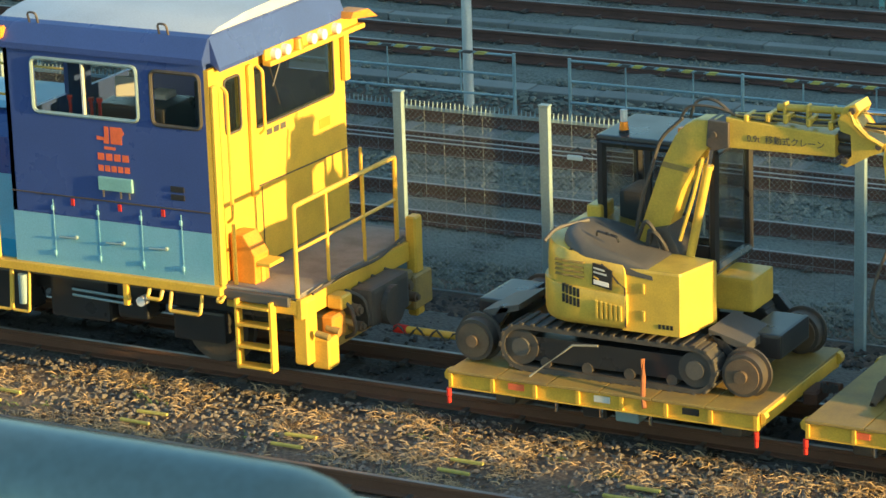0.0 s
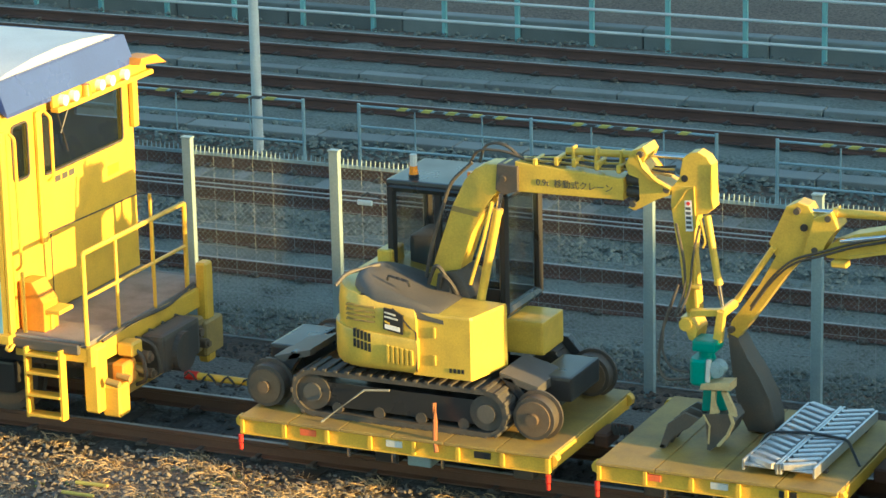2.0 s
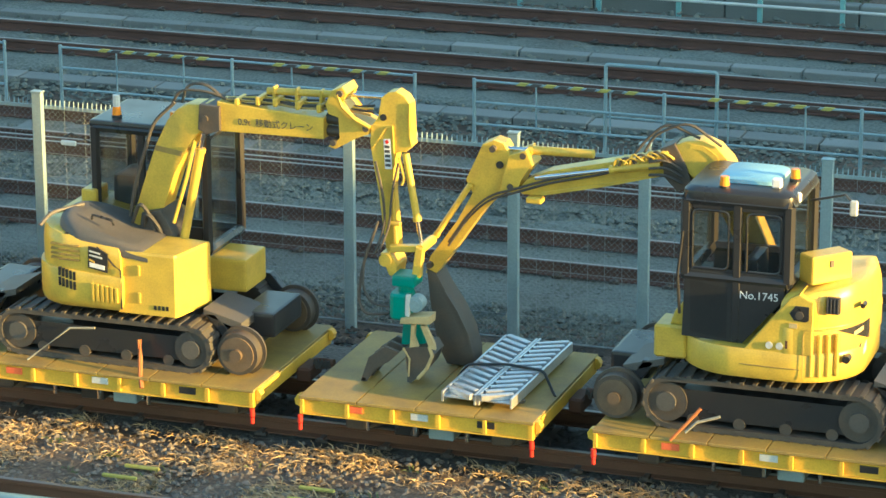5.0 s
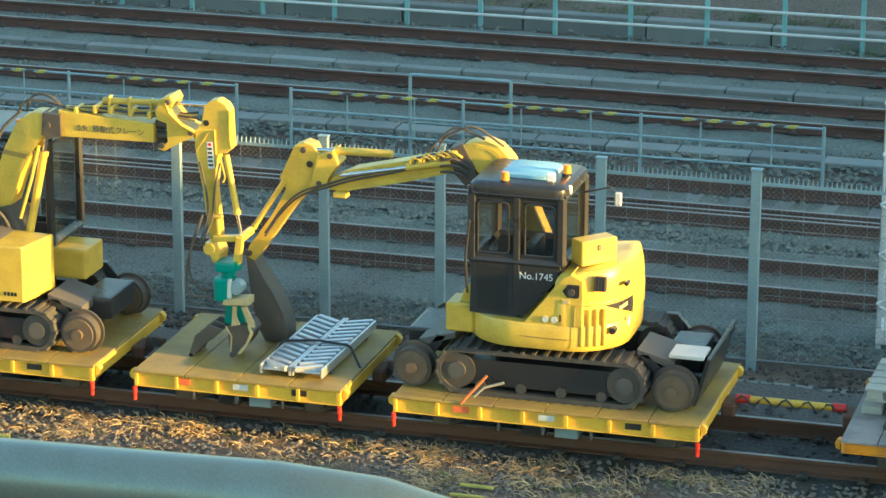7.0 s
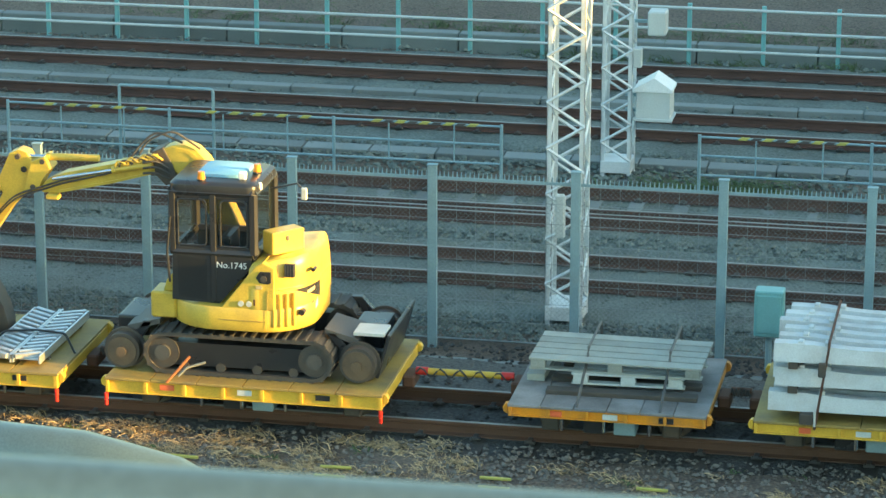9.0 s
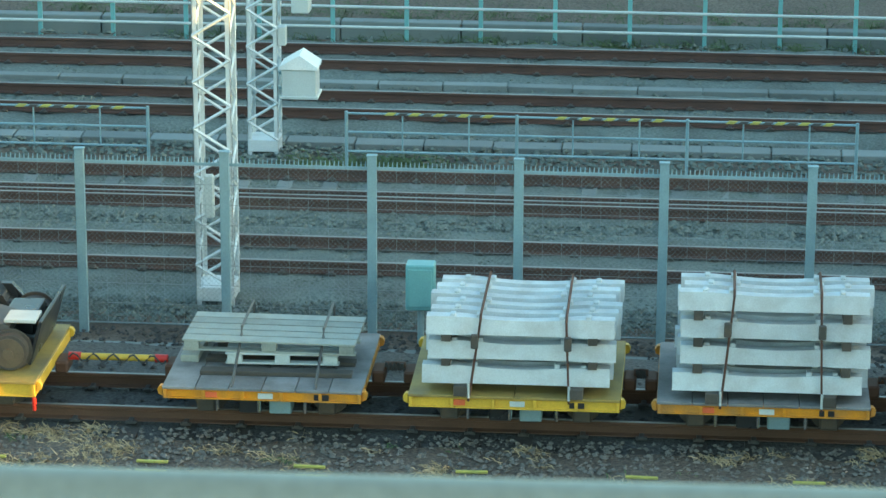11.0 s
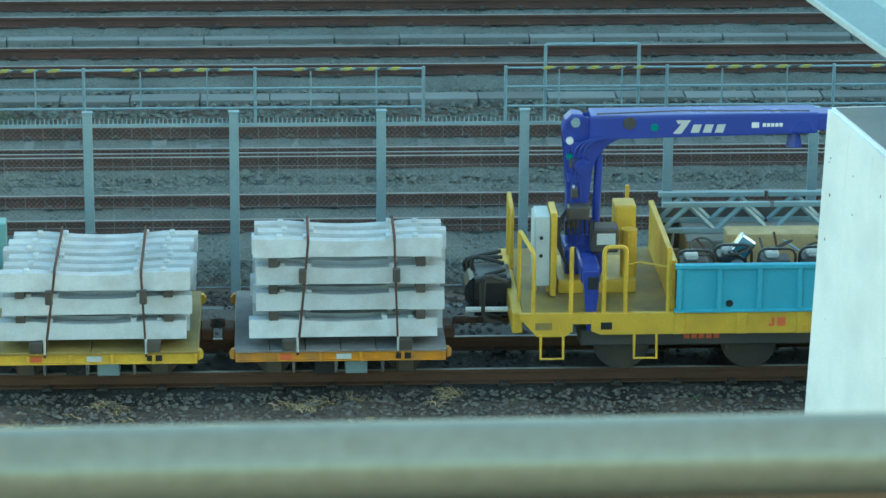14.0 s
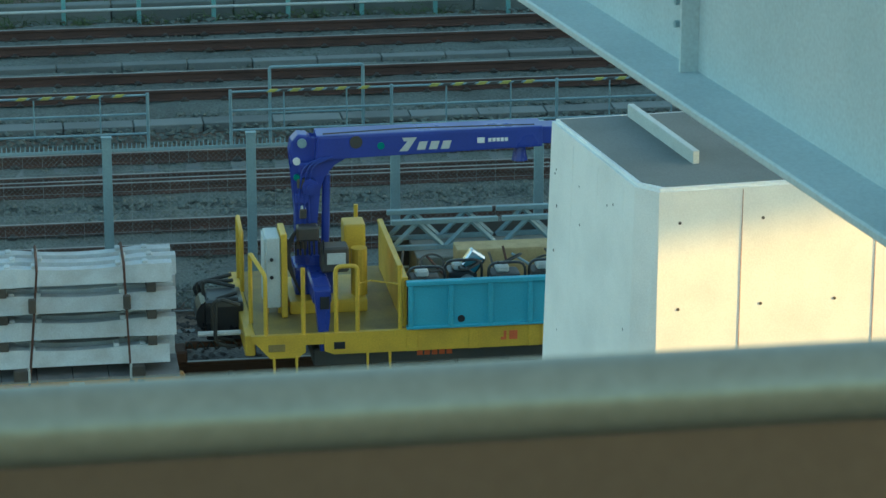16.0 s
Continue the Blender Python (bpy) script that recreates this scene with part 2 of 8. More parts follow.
def letters(name, text, size, at, material, parent, rx=90, rz=0, depth=0.002, sx=1.0):
    cu = bpy.data.curves.new(name, "FONT")
    cu.body, cu.size, cu.extrude, cu.align_x, cu.align_y = text, size, depth, "CENTER", "CENTER"
    tmp = bpy.data.objects.new(name, cu)
    me = bpy.data.meshes.new_from_object(tmp)
    bpy.data.objects.remove(tmp)
    me.transform(pose(*at, rx, 0, rz) @ Matrix.Diagonal((sx, 1, 1, 1)))
    me.materials.clear()
    me.materials.append(M[material])
    ob = new(name, me)
    ob.parent = parent
    return ob


# ---- ground and tracks ----
X0, X1 = -36.0, 22.0


def ground_sheet():
    bm = B()
    xs = [-900, -300, -120, -60] + [X0 + k * 1.0 for k in range(0, 59)] + [40, 80, 200, 900]
    yy = [-600, -200, -60, -20, 5, 15, 22, 26, 28] + [29 + 0.5 * k for k in range(46)] + [54, 60, 80, 150, 400, 1500]
    grid = [[bm.verts.new((x, y, -0.30 + 0.05 * noise.noise((x * 0.7, y * 0.7, 0)) * (26 < y < 54))) for x in xs] for y in yy]
    for a, b in zip(grid, grid[1:]):
        for k in range(len(xs) - 1):
            bm.faces.new((a[k], a[k + 1], b[k + 1], b[k]))
    g = part("ground", bm, "soil", None, smooth=True)
    return tagged(g, "dark cinder-strewn railway yard ground", "ground", kind="structure")


ground_sheet()

RAIL_PROF = [(-0.061, 0), (0.061, 0), (0.061, 0.012), (0.012, 0.03), (0.009, 0.105), (0.033, 0.118), (0.033, 0.148), (0.026, 0.153), (-0.026, 0.153), (-0.033, 0.148), (-0.033, 0.118), (-0.009, 0.105), (-0.012, 0.03), (-0.061, 0.012)]


def rail(yc, material, parent, z=0.0):
    bm = B()
    prism(bm, [(yc + a, z - 0.153 + c) for a, c in RAIL_PROF], X0 - 30, X1 + 30, axis="x")
    ob = part("rail", bm, material, parent)
    bm = B()
    box(bm, X0 - 30, X1 + 30, yc - 0.022, yc + 0.022, z, z + 0.004)
    part("running_surface", bm, "rail_head", ob, "polished steel running surface")
    return ob


def ballast_bed(name, ya, yb, top, label, material="ballast"):
    bm = B()
    xs = [X0 - 30 + 0.25 * k for k in range(int((X1 - X0 + 60) / 0.25))]
    yy = [ya - 0.5, ya, (ya * 3 + yb) / 4, (ya + yb) / 2, (ya + 3 * yb) / 4, yb, yb + 0.5]
    hh = [-0.36, top, top, top, top, top, -0.36]
    g = [[bm.verts.new((x, y, h + 0.05 * noise.noise((x * 1.7, y * 1.7, 3)))) for x in xs] for y, h in zip(yy, hh)]
    for a, b in zip(g, g[1:]):
        for k in range(len(xs) - 1):
            bm.faces.new((a[k], a[k + 1], b[k + 1], b[k]))
    return tagged(part(name, bm, material, None, smooth=True), label, "ballast", kind="structure")


def sleeper_mesh(length, material, name):
    bm = B()
    prism(bm, [(-0.13, -0.1), (0.13, -0.1), (0.1, 0.07), (-0.1, 0.07)], -length / 2, length / 2, 0.0)
    me = bpy.data.meshes.new(name)
    bmesh.ops.recalc_face_normals(bm, faces=bm.faces)
    bm.to_mesh(me)
    bm.free()
    me.materials.append(M[material])
    return me


def clip_mesh():
    bm = B()
    box(bm, -0.06, 0.06, -0.11, 0.11, 0, 0.03, 0.006)
    box(bm, -0.03, 0.03, -0.13, 0.13, 0.02, 0.05, 0.008)
    me = bpy.data.meshes.new("fastening")
    bm.to_mesh(me)
    bm.free()
    me.materials.append(M["steel"])
    return me


CLIP = clip_mesh()


def track(name, y_near, rail_mat, sleeper_mat, label, xa, xb, pitch=0.6, phase=0.0, z=0.0, extra=(), sink=0.0):
    th = tagged(new(name), label, "track", kind="structure")
    for y in (y_near, y_near + 1.067):
        rail(y, rail_mat, th, z)
    for y in extra:
        rail(y, rail_mat, th, z)
    me = sleeper_mesh(2.0, sleeper_mat, "sleeper")
    k = 0
    x = xa + phase
    while x < xb:
        s = new("sleeper", me)
        s.parent = th
        s.location = (x + random.uniform(-0.02, 0.02), y_near + 0.533 + random.uniform(-0.03, 0.03), z - 0.225 - sink)
        s.rotation_euler = (0, 0, random.uniform(-0.015, 0.015))
        for y in (y_near, y_near + 1.067):
            c = new("fastening", CLIP)
            c.parent = th
            c.location = (s.location.x, y, z - 0.155 - sink * 0.3)
        x += pitch
    return th


Y_T = 32.93
ballast_bed("ballast_front", 28.3, 32.45, -0.20, "brown ballast with dry weeds along the sidings", "soil")
# this bed is coloured dark to carry the shade under the wagons
ballast_bed("ballast_siding", 32.7, 35.6, -0.206, "ballast under the works train, darkened for the shade there", "undershade")
ballast_bed("ballast_bed_d", 37.4, 40.4, -0.165, "grey crushed-stone ballast bed")
ballast_bed("ballast_bed_c", 41.0, 43.4, -0.165, "grey crushed-stone ballast bed")
ballast_bed("ballast_bed_b", 45.5, 47.9, -0.165, "grey crushed-stone ballast bed")
ballast_bed("ballast_bed_a", 48.5, 51.0, -0.165, "grey crushed-stone ballast bed")
track("track_train", Y_T, "rail_rust", "darkwood", "rusty siding rails under the works train on dark sleepers", -26, 9, 0.62, sink=0.05)
track("track_front", 29.6, "rail_rust", "darkwood", "rusty unused siding rails on dark sleepers", -26, 9, 0.62, sink=0.05)
track("track_d", 38.45, "rail_old", "concrete", "brown running rails on grey concrete sleepers", -34, 14, 0.6, sink=0.035)
track("track_c", 41.66, "rail_old", "concrete", "brown running rails with check rails on concrete sleepers", -36, 14, 0.6, 0.3, extra=(41.42, 41.24))
track("track_b", 46.07, "rail_old", "concrete", "brown running rails on grey concrete sleepers", -40, 18, 0.6, 0.2, sink=0.035)
track("track_a", 49.08, "rail_old", "concrete", "brown running rails on grey concrete sleepers", -42, 18, 0.6, 0.4, sink=0.035)

# cable trough and kerb strips between the tracks
for y, z0, z1, w, nm in ((44.9, -0.3, -0.17, 0.35, "cable_trough"), (48.2, -0.3, -0.12, 0.22, "cable_trough"), (35.75, -0.36, -0.25, 0.2, "fence_kerb")):
    th = tagged(new(nm), "pale concrete trough with a row of lids", "trough" if "c" == nm[0] else "kerb", kind="structure")
    bm = B()
    box(bm, 0.01, 0.99, y - w / 2, y + w / 2, z0, z1, 0.01)
    me = None
    for k in range(-38, 16):
        if me is None:
            o = part("lid", bm, "concrete", th)
            me = o.data
        else:
            o = new("lid", me)
            o.parent = th
        o.location = (k, 0, random.uniform(-0.008, 0.008))


# ---- far wall and far fence ----
def far_side():
    wall = tagged(new("wall_far"), "low weathered concrete kerb wall below the far railing", "wall", kind="structure")
    for k in range(-20, 10):
        bm = B()
        box(bm, k * 2.0 + 0.01, k * 2.0 + 1.99, 51.7, 51.95, -0.5, 0.02, 0.015)
        part("panel", bm, "concrete", wall)
    fence = thing("far_railing", (0, 51.5, -0.3), "teal-painted pipe railing along the far line", "railing")
    for k in range(-30, 13):
        x = k * 1.22
        bm = B()
        box(bm, x - 0.035, x + 0.035, -0.035, 0.035, -0.1, 1.05, 0.006)
        part("post", bm, "teal", fence)
    for z in (0.28, 0.62, 0.98):
        bm = B()
        tube(bm, [(-38, -0.05, z), (17, -0.05, z)], 0.025, 6)
        part("rail", bm, "paleg", fence)
    bank = B()
    prism(bank, [(51.95, -0.4), (51.95, -0.05), (56, 0.5), (70, 1.0), (90, 1.0), (90, -0.4)], X0 - 30, X1 + 30, axis="x")
    tagged(part("embankment", bank, "soil"), "weedy soil bank behind the far railing", "bank", kind="structure")
    back = thing("far_screen", (0, 56.5, 0.3), "tall teal slatted screen behind the far line", "screen")
    for k in range(-26, 26):
        bm = B()
        box(bm, k * 1.2 - 0.05, k * 1.2 + 0.05, 0, 0.1, 0, 2.2, 0.008)
        part("post", bm, "teal", back)
    for z in (0.3, 0.75, 1.2, 1.7):
        bm = B()
        box(bm, -34, 34, 0.02, 0.06, z, z + 0.06)
        part("slat", bm, "teal", back)


far_side()


# ---- mesh fence ----
FENCE_Y = 36.3
POSTS = [-27.9, -26.16, -24.42, -22.68, -20.95, -19.23, -17.49, -15.75, -14.0, -12.24, -10.88, -9.05, -7.33, -5.6, -3.85, -2.12, -0.42, 1.3, 2.98, 4.68, 6.4, 8.1, 9.8]


def mesh_fence():
    th = thing("mesh_fence", (0, FENCE_Y, -0.3), "galvanised chain-link fence with flat posts and a toothed top edge", "fence")
    for x in POSTS:
        bm = B()
        box(bm, x - 0.055, x + 0.055, -0.04, 0.035, 0, 2.28, 0.006)
        p = part("post", bm, "galv", th)
        bm = B()
        box(bm, x - 0.062, x + 0.062, -0.047, 0.042, 2.28, 2.30, 0.003)
        part("cap", bm, "galv", p)
    H = 2.12
    for a, b in zip(POSTS, POSTS[1:]):
        a, b = a + 0.056, b - 0.056
        w = b - a
        bm = B()
        s = 0.062

        def wire(p, q, r):
            d = Vector((q[0] - p[0], 0, q[1] - p[1]))
            nrm = Vector((-d.z, 0, d.x)).normalized() * r
            c0, c1 = Vector((p[0], 0.02, p[1])), Vector((q[0], 0.02, q[1]))
            dep = Vector((0, r, 0))
            v = [bm.verts.new(c) for c in (c0 + nrm, c0 - dep, c0 - nrm, c1 + nrm, c1 - dep, c1 - nrm)]
            bm.faces.new((v[0], v[1], v[4], v[3]))
            bm.faces.new((v[1], v[2], v[5], v[4]))
            bm.faces.new((v[2], v[0], v[3], v[5]))
        z0, z1 = 0.12, H
        hgt = z1 - z0
        k = -int(hgt / s) - 1
        while k * s < w:
            # rising and falling wires, cut at the panel's edges
            x = k * s
            lo = max(0.0, -x)
            hi = min(hgt, w - x)
            if hi > lo:
                wire((a + x + lo, z0 + lo), (a + x + hi, z0 + hi), 0.0011)
                wire((b - x - lo, z0 + lo), (b - x - hi, z0 + hi), 0.0011)
            k += 1
        part("chain_link", bm, "wire", th)
        bm = B()
        for j in range(1, 7):
            x = a + w * j / 7
            tube(bm, [(x, 0.03, 0.1), (x, 0.03, H)], 0.0022, 4)
        for j in range(9):
            z = 0.12 + j * (H - 0.12) / 8
            tube(bm, [(a, 0.034, z), (b, 0.034, z)], 0.0028 if j not in (0, 8) else 0.012, 4)
        part("frame_wire", bm, "wire", th)
        bm = B()
        n = int(w / 0.052)
        for j in range(n):
            x = a + (j + 0.5) * w / n
            frustum(bm, (x, 0.03, H - 0.01), (x + 0.004, 0.03, H + 0.085), 0.012, 0.004, 4)
        box(bm, a, b, 0.022, 0.038, H - 0.015, H + 0.02)
        part("toothed_edge", bm, "galv", th)


mesh_fence()


# ---- pipe handrail with striped bar, between the lines ----
def handrail():
    y = 43.4
    th = thing("pipe_handrail", (0, y, -0.42), "grey pipe handrail with a yellow and black striped top bar", "handrail")
    posts = [-29, -26.7, -24.3, -21.5, -20.7, -18.3, -15.84, -15.06, -12.63, -10.2, -7.77, -4.96, -2.57, -0.2, 2.14, 3.29, 5.55, 7.9, 10.2]
    gaps = {(-21.5, -20.7), (-15.84, -15.06), (-7.77, -4.96), (2.14, 3.29)}
    for x in posts:
        bm = B()
        cyl(bm, (x, 0, 0), (x, 0, 1.08), 0.024, 8)
        part("post", bm, "galv", th)
    for a, b in zip(posts, posts[1:]):
        if (a, b) in gaps:
            continue
        for z in (1.05, 0.78, 0.5):
            bm = B()
            tube(bm, [(a, 0, z), (b, 0, z)], 0.017, 6)
            part("rail", bm, "galv", th)
        for f in (0.33, 0.72):
            bm = B()
            cyl(bm, (a + (b - a) * f, 0, 0.5), (a + (b - a) * f, 0, 1.05), 0.012, 6)
            part("baluster", bm, "galv", th)
        n = 14
        for k in range(3, n - 2):
            xa, xb = a + (b - a) * k / n, a + (b - a) * (k + 1) / n
            bm = B()
            prism(bm, [(xa + 0.02, 1.031), (xb - 0.03, 1.031), (xb + 0.02, 1.069), (xa + 0.07, 1.069)], -0.019, 0.019)
            part("stripe", bm, "yellow_mark" if k % 2 else "grey", th)
    for a, b in ((-13.4, -12.0), (3.85, 5.16)):
        g = thing("gate_frame", (0, y + 0.1, -0.42), "grey pipe gate frame standing above the handrail", "frame", "gate frames")
        bm = B()
        tube(bm, arc([(a, 0, 0), (a, 0, 1.36), (b, 0, 1.36), (b, 0, 0)], 0.04), 0.024, 8)
        part("pipe", bm, "galv", g)
        bm = B()
        tube(bm, [(a, 0, 0.7), (b, 0, 0.7)], 0.015, 6)
        part("crossbar", bm, "galv", g)


handrail()


# ---- lattice masts ----
def lattice_mast(x, y, w, d, zb, h, label):
    th = thing("lattice_mast", (x, y, zb), label, "mast", "lattice masts")
    for sx in (-1, 1):
        for sy in (-1, 1):
            bm = B()
            cx, cy = sx * w / 2, sy * d / 2
            box(bm, min(cx, cx - sx * 0.06), max(cx, cx - sx * 0.06), min(cy, cy - sy * 0.012), max(cy, cy - sy * 0.012), 0, h, 0.003)
            box(bm, min(cx, cx - sx * 0.012), max(cx, cx - sx * 0.012), min(cy, cy - sy * 0.06), max(cy, cy - sy * 0.06), 0.0, h, 0.003)
            part("leg", bm, "mastpaint", th)
    step = w * 0.62
    n = int((h - 0.3) / step)
    for k in range(n):
        z = 0.3 + k * step
        for sy in (-1, 1):
            a, b = (-w / 2, w / 2) if (k + (sy > 0)) % 2 else (w / 2, -w / 2)
            bm = B()
            tube(bm, [(a, sy * (d / 2 + 0.006), z), (b, sy * (d / 2 + 0.006), z + step)], 0.02, 4)
            part("lacing", bm, "mastpaint", th)
        for sx in (-1, 1):
            a, b = (-d / 2, d / 2) if k % 2 else (d / 2, -d / 2)
            bm = B()
            tube(bm, [(sx * (w / 2 - 0.015), a, z), (sx * (w / 2 - 0.015), b, z + step)], 0.014, 4)
            part("lacing", bm, "mastpaint", th)
    bm = B()
    box(bm, -w * 0.75, w * 0.75, -d * 0.8, d * 0.8, -0.25, 0.05, 0.04)
    part("footing", bm, "concrete", th)
    bm = B()
    box(bm, -w / 2, w / 2, -d / 2 - 0.01, d / 2 + 0.01, 0.12, 0.3, 0.01)
    part("base_plate", bm, "mastpaint", th)
    return th


mast = lattice_mast(-5.86, 37.35, 0.46, 0.5, -0.25, 9.0, "pale lattice steel catenary mast on a concrete footing")
bm = B()
box(bm, -0.1, 0.02, -0.36, -0.28, 1.2, 1.75, 0.02)
part("junction_box", bm, "paleg", mast)
mast2 = lattice_mast(-6.25, 44.4, 0.44, 0.44, -0.3, 9.0, "pale lattice steel mast with a roofed equipment box")
bm = B()
box(bm, 0.28, 0.77, -0.25, 0.2, 0.95, 1.35, 0.01)
box(bm, 0.25, 0.8, -0.28, 0.23, 0.92, 0.96, 0.005)
eb = part("equipment_box", bm, "paleg", mast2)
bm = B()
prism(bm, [(0.25, 1.35), (0.8, 1.35), (0.8, 1.39), (0.54, 1.56), (0.25, 1.39)], -0.28, 0.23, 0.004)
part("roof", bm, "white", eb)
for z in (1.0, 1.22):
    bm = B()
    box(bm, 0.1, 0.3, -0.03, 0.03, z, z + 0.04)
    part("bracket", bm, "galv", mast2)
bm = B()
box(bm, 0.22, 0.34, -0.2, -0.05, 1.68, 1.95, 0.01)
part("small_box", bm, "paleg", mast2)
bm = B()
box(bm, 0.42, 0.68, -0.2, 0.1, 2.15, 2.5, 0.02)
part("switch_box", bm, "paleg", mast2)
bm = B()
box(bm, 0.2, 0.45, -0.03, 0.03, 2.3, 2.34)
part("bracket", bm, "galv", mast2)

bm = B()
box(bm, -0.17, 0.17, -0.12, 0.12, 0, 0.56, 0.015)
tb = thing("trackside_cabinet", (-3.24, 35.95, 0.24), "teal trackside cabinet on a post by the fence", "cabinet")
part("body", bm, "teal", tb)
bm = B()
box(bm, -0.14, 0.14, -0.135, -0.12, 0.05, 0.51, 0.006)
part("door", bm, "teal", tb)
bm = B()
cyl(bm, (0, 0, -0.6), (0, 0, 0), 0.04, 8)
part("post", bm, "galv", tb)

for x, y, h in ((-22.44, 43.9, 7.5), ):
    pl = thing("pale_pole", (x, y, -0.35), "slim pale steel pole beside the running line", "pole")
    bm = B()
    frustum(bm, (0, 0, 0), (0, 0, h), 0.07, 0.055, 12)
    part("shaft", bm, "paleg", pl, smooth=True)
    bm = B()
    box(bm, -0.1, 0.16, -0.1, -0.05, 2.55, 2.62, 0.01)
    cyl(bm, (0.14, -0.075, 2.6), (0.24, -0.075, 2.74), 0.03, 8)
    part("bracket", bm, "white", pl)

# ---- abutment, near bridge girder, rail pipe ----
def abutment():
    th = thing("abutment", (0, 0, 0), "board-marked concrete bridge abutment, one face in low sun", "abutment", kind="structure")
    A_, B_ = Vector((4.92, 27.24)), Vector((5.40, 24.9))
    u = Vector((1.0, 0.08)).normalized()
    top = 4.5

    def block(p, l, wdt, z0, z1, name, mt="abut", bev=0.0):
        v = Vector((-u.y, u.x))
        bm = B()
        box(bm, 0, l, 0, wdt, z0, z1, bev, Matrix.Translation((p.x, p.y, 0)) @ Matrix.Rotation(math.atan2(u.y, u.x), 4, "Z"))
        return part(name, bm, mt, th)
    core = B()
    q = B_ + u * 30
    r = A_ + u * 30
    P_ = Vector((5.235, 25.10))
    prof = [B_, q, r, A_, P_]
    batter = [0.02, 0.0, 0.0, 0.15, 0.09]
    lo = [core.verts.new((p.x - f, p.y, -0.4)) for p, f in zip(prof, batter)]
    hi = [core.verts.new((p.x, p.y, top)) for p in prof]
    core.faces.new(lo[::-1])
    core.faces.new(hi)
    for k in range(5):
        core.faces.new((lo[k], lo[(k + 1) % 5], hi[(k + 1) % 5], hi[k]))
    bmesh.ops.bevel(core, geom=[e for e in core.edges if e.verts[0].co.z > 4 and e.verts[1].co.z > 4], offset=0.025, segments=2, affect="EDGES")
    part("wall", core, "abut", th)
    # darker concrete cap on the top
    cap = B()
    inner = [B_ + Vector((0.06, 0.06)), q + Vector((0, 0.06)), r + Vector((0, -0.06)), A_ + Vector((0.06, -0.06)), P_ + Vector((0.06, 0.03))]
    c_lo = [cap.verts.new((p.x, p.y, top - 0.02)) for p in inner]
    c_hi = [cap.verts.new((p.x, p.y, top + 0.006)) for p in inner]
    cap.faces.new(c_lo[::-1])
    cap.faces.new(c_hi)
    for k in range(5):
        cap.faces.new((c_lo[k], c_lo[(k + 1) % 5], c_hi[(k + 1) % 5], c_hi[k]))
    part("top_screed", cap, "concrete", th, "darker concrete cap on the top")
    # form joints and tie holes on the sunlit face
    nrm = Vector((u.y, -u.x))
    for s in (0.72, 1.9, 3.1):
        p = B_ + u * s + nrm * 0.002
        bm = B()
        cyl(bm, (p.x - 0.015, p.y, 0), (p.x, p.y, top - 0.04), 0.0025, 4)
        part("form_joint", bm, "strap_orange", th)
    for s in (0.18, 0.9, 1.55, 2.2):
        for z in (3.45, 2.8, 4.2):
            p = B_ + u * s
            bm = B()
            cyl(bm, (p.x + nrm.x * 0.003, p.y + nrm.y * 0.003, z), (p.x - nrm.x * 0.02, p.y - nrm.y * 0.02, z), 0.014, 10)
            part("tie_hole", bm, "steel", th)
    # board joints on the shaded side, which leans back a little
    for f, z0 in ((0.12, 0.2), (0.42, 0.4), (0.72, 0.3)):
        p = P_.lerp(A_, f)
        b = 0.09 + (0.15 - 0.09) * f
        bm = B()
        cyl(bm, (p.x - b * (top - z0) / 4.9, p.y, z0), (p.x - b * 0.02, p.y, top - 0.1), 0.006, 4)
        part("form_joint", bm, "abut", th)
    rnd = random.Random(5)
    for _ in range(16):
        f, z = rnd.uniform(0.05, 0.95), rnd.uniform(2.2, 4.3)
        p = P_.lerp(A_, f)
        b = (0.09 + 0.06 * f) * (top - z) / 4.9
        bm = B()
        cyl(bm, (p.x - b - 0.004, p.y, z), (p.x - b + 0.02, p.y, z), rnd.uniform(0.008, 0.016), 8)
        part("blow_hole", bm, "soilstone", th)
    # kerb strip on the top
    bm = B()
    c0 = Vector((5.62, 27.2))
    c1 = Vector((5.86, 25.6))
    d = (c1 - c0)
    box(bm, 0, d.length, -0.03, 0.03, top, top + 0.12, 0.006, Matrix.Translation((c0.x, c0.y, 0)) @ Matrix.Rotation(math.atan2(d.y, d.x), 4, "Z"))
    part("kerb", bm, "paleg", th)


abutment()


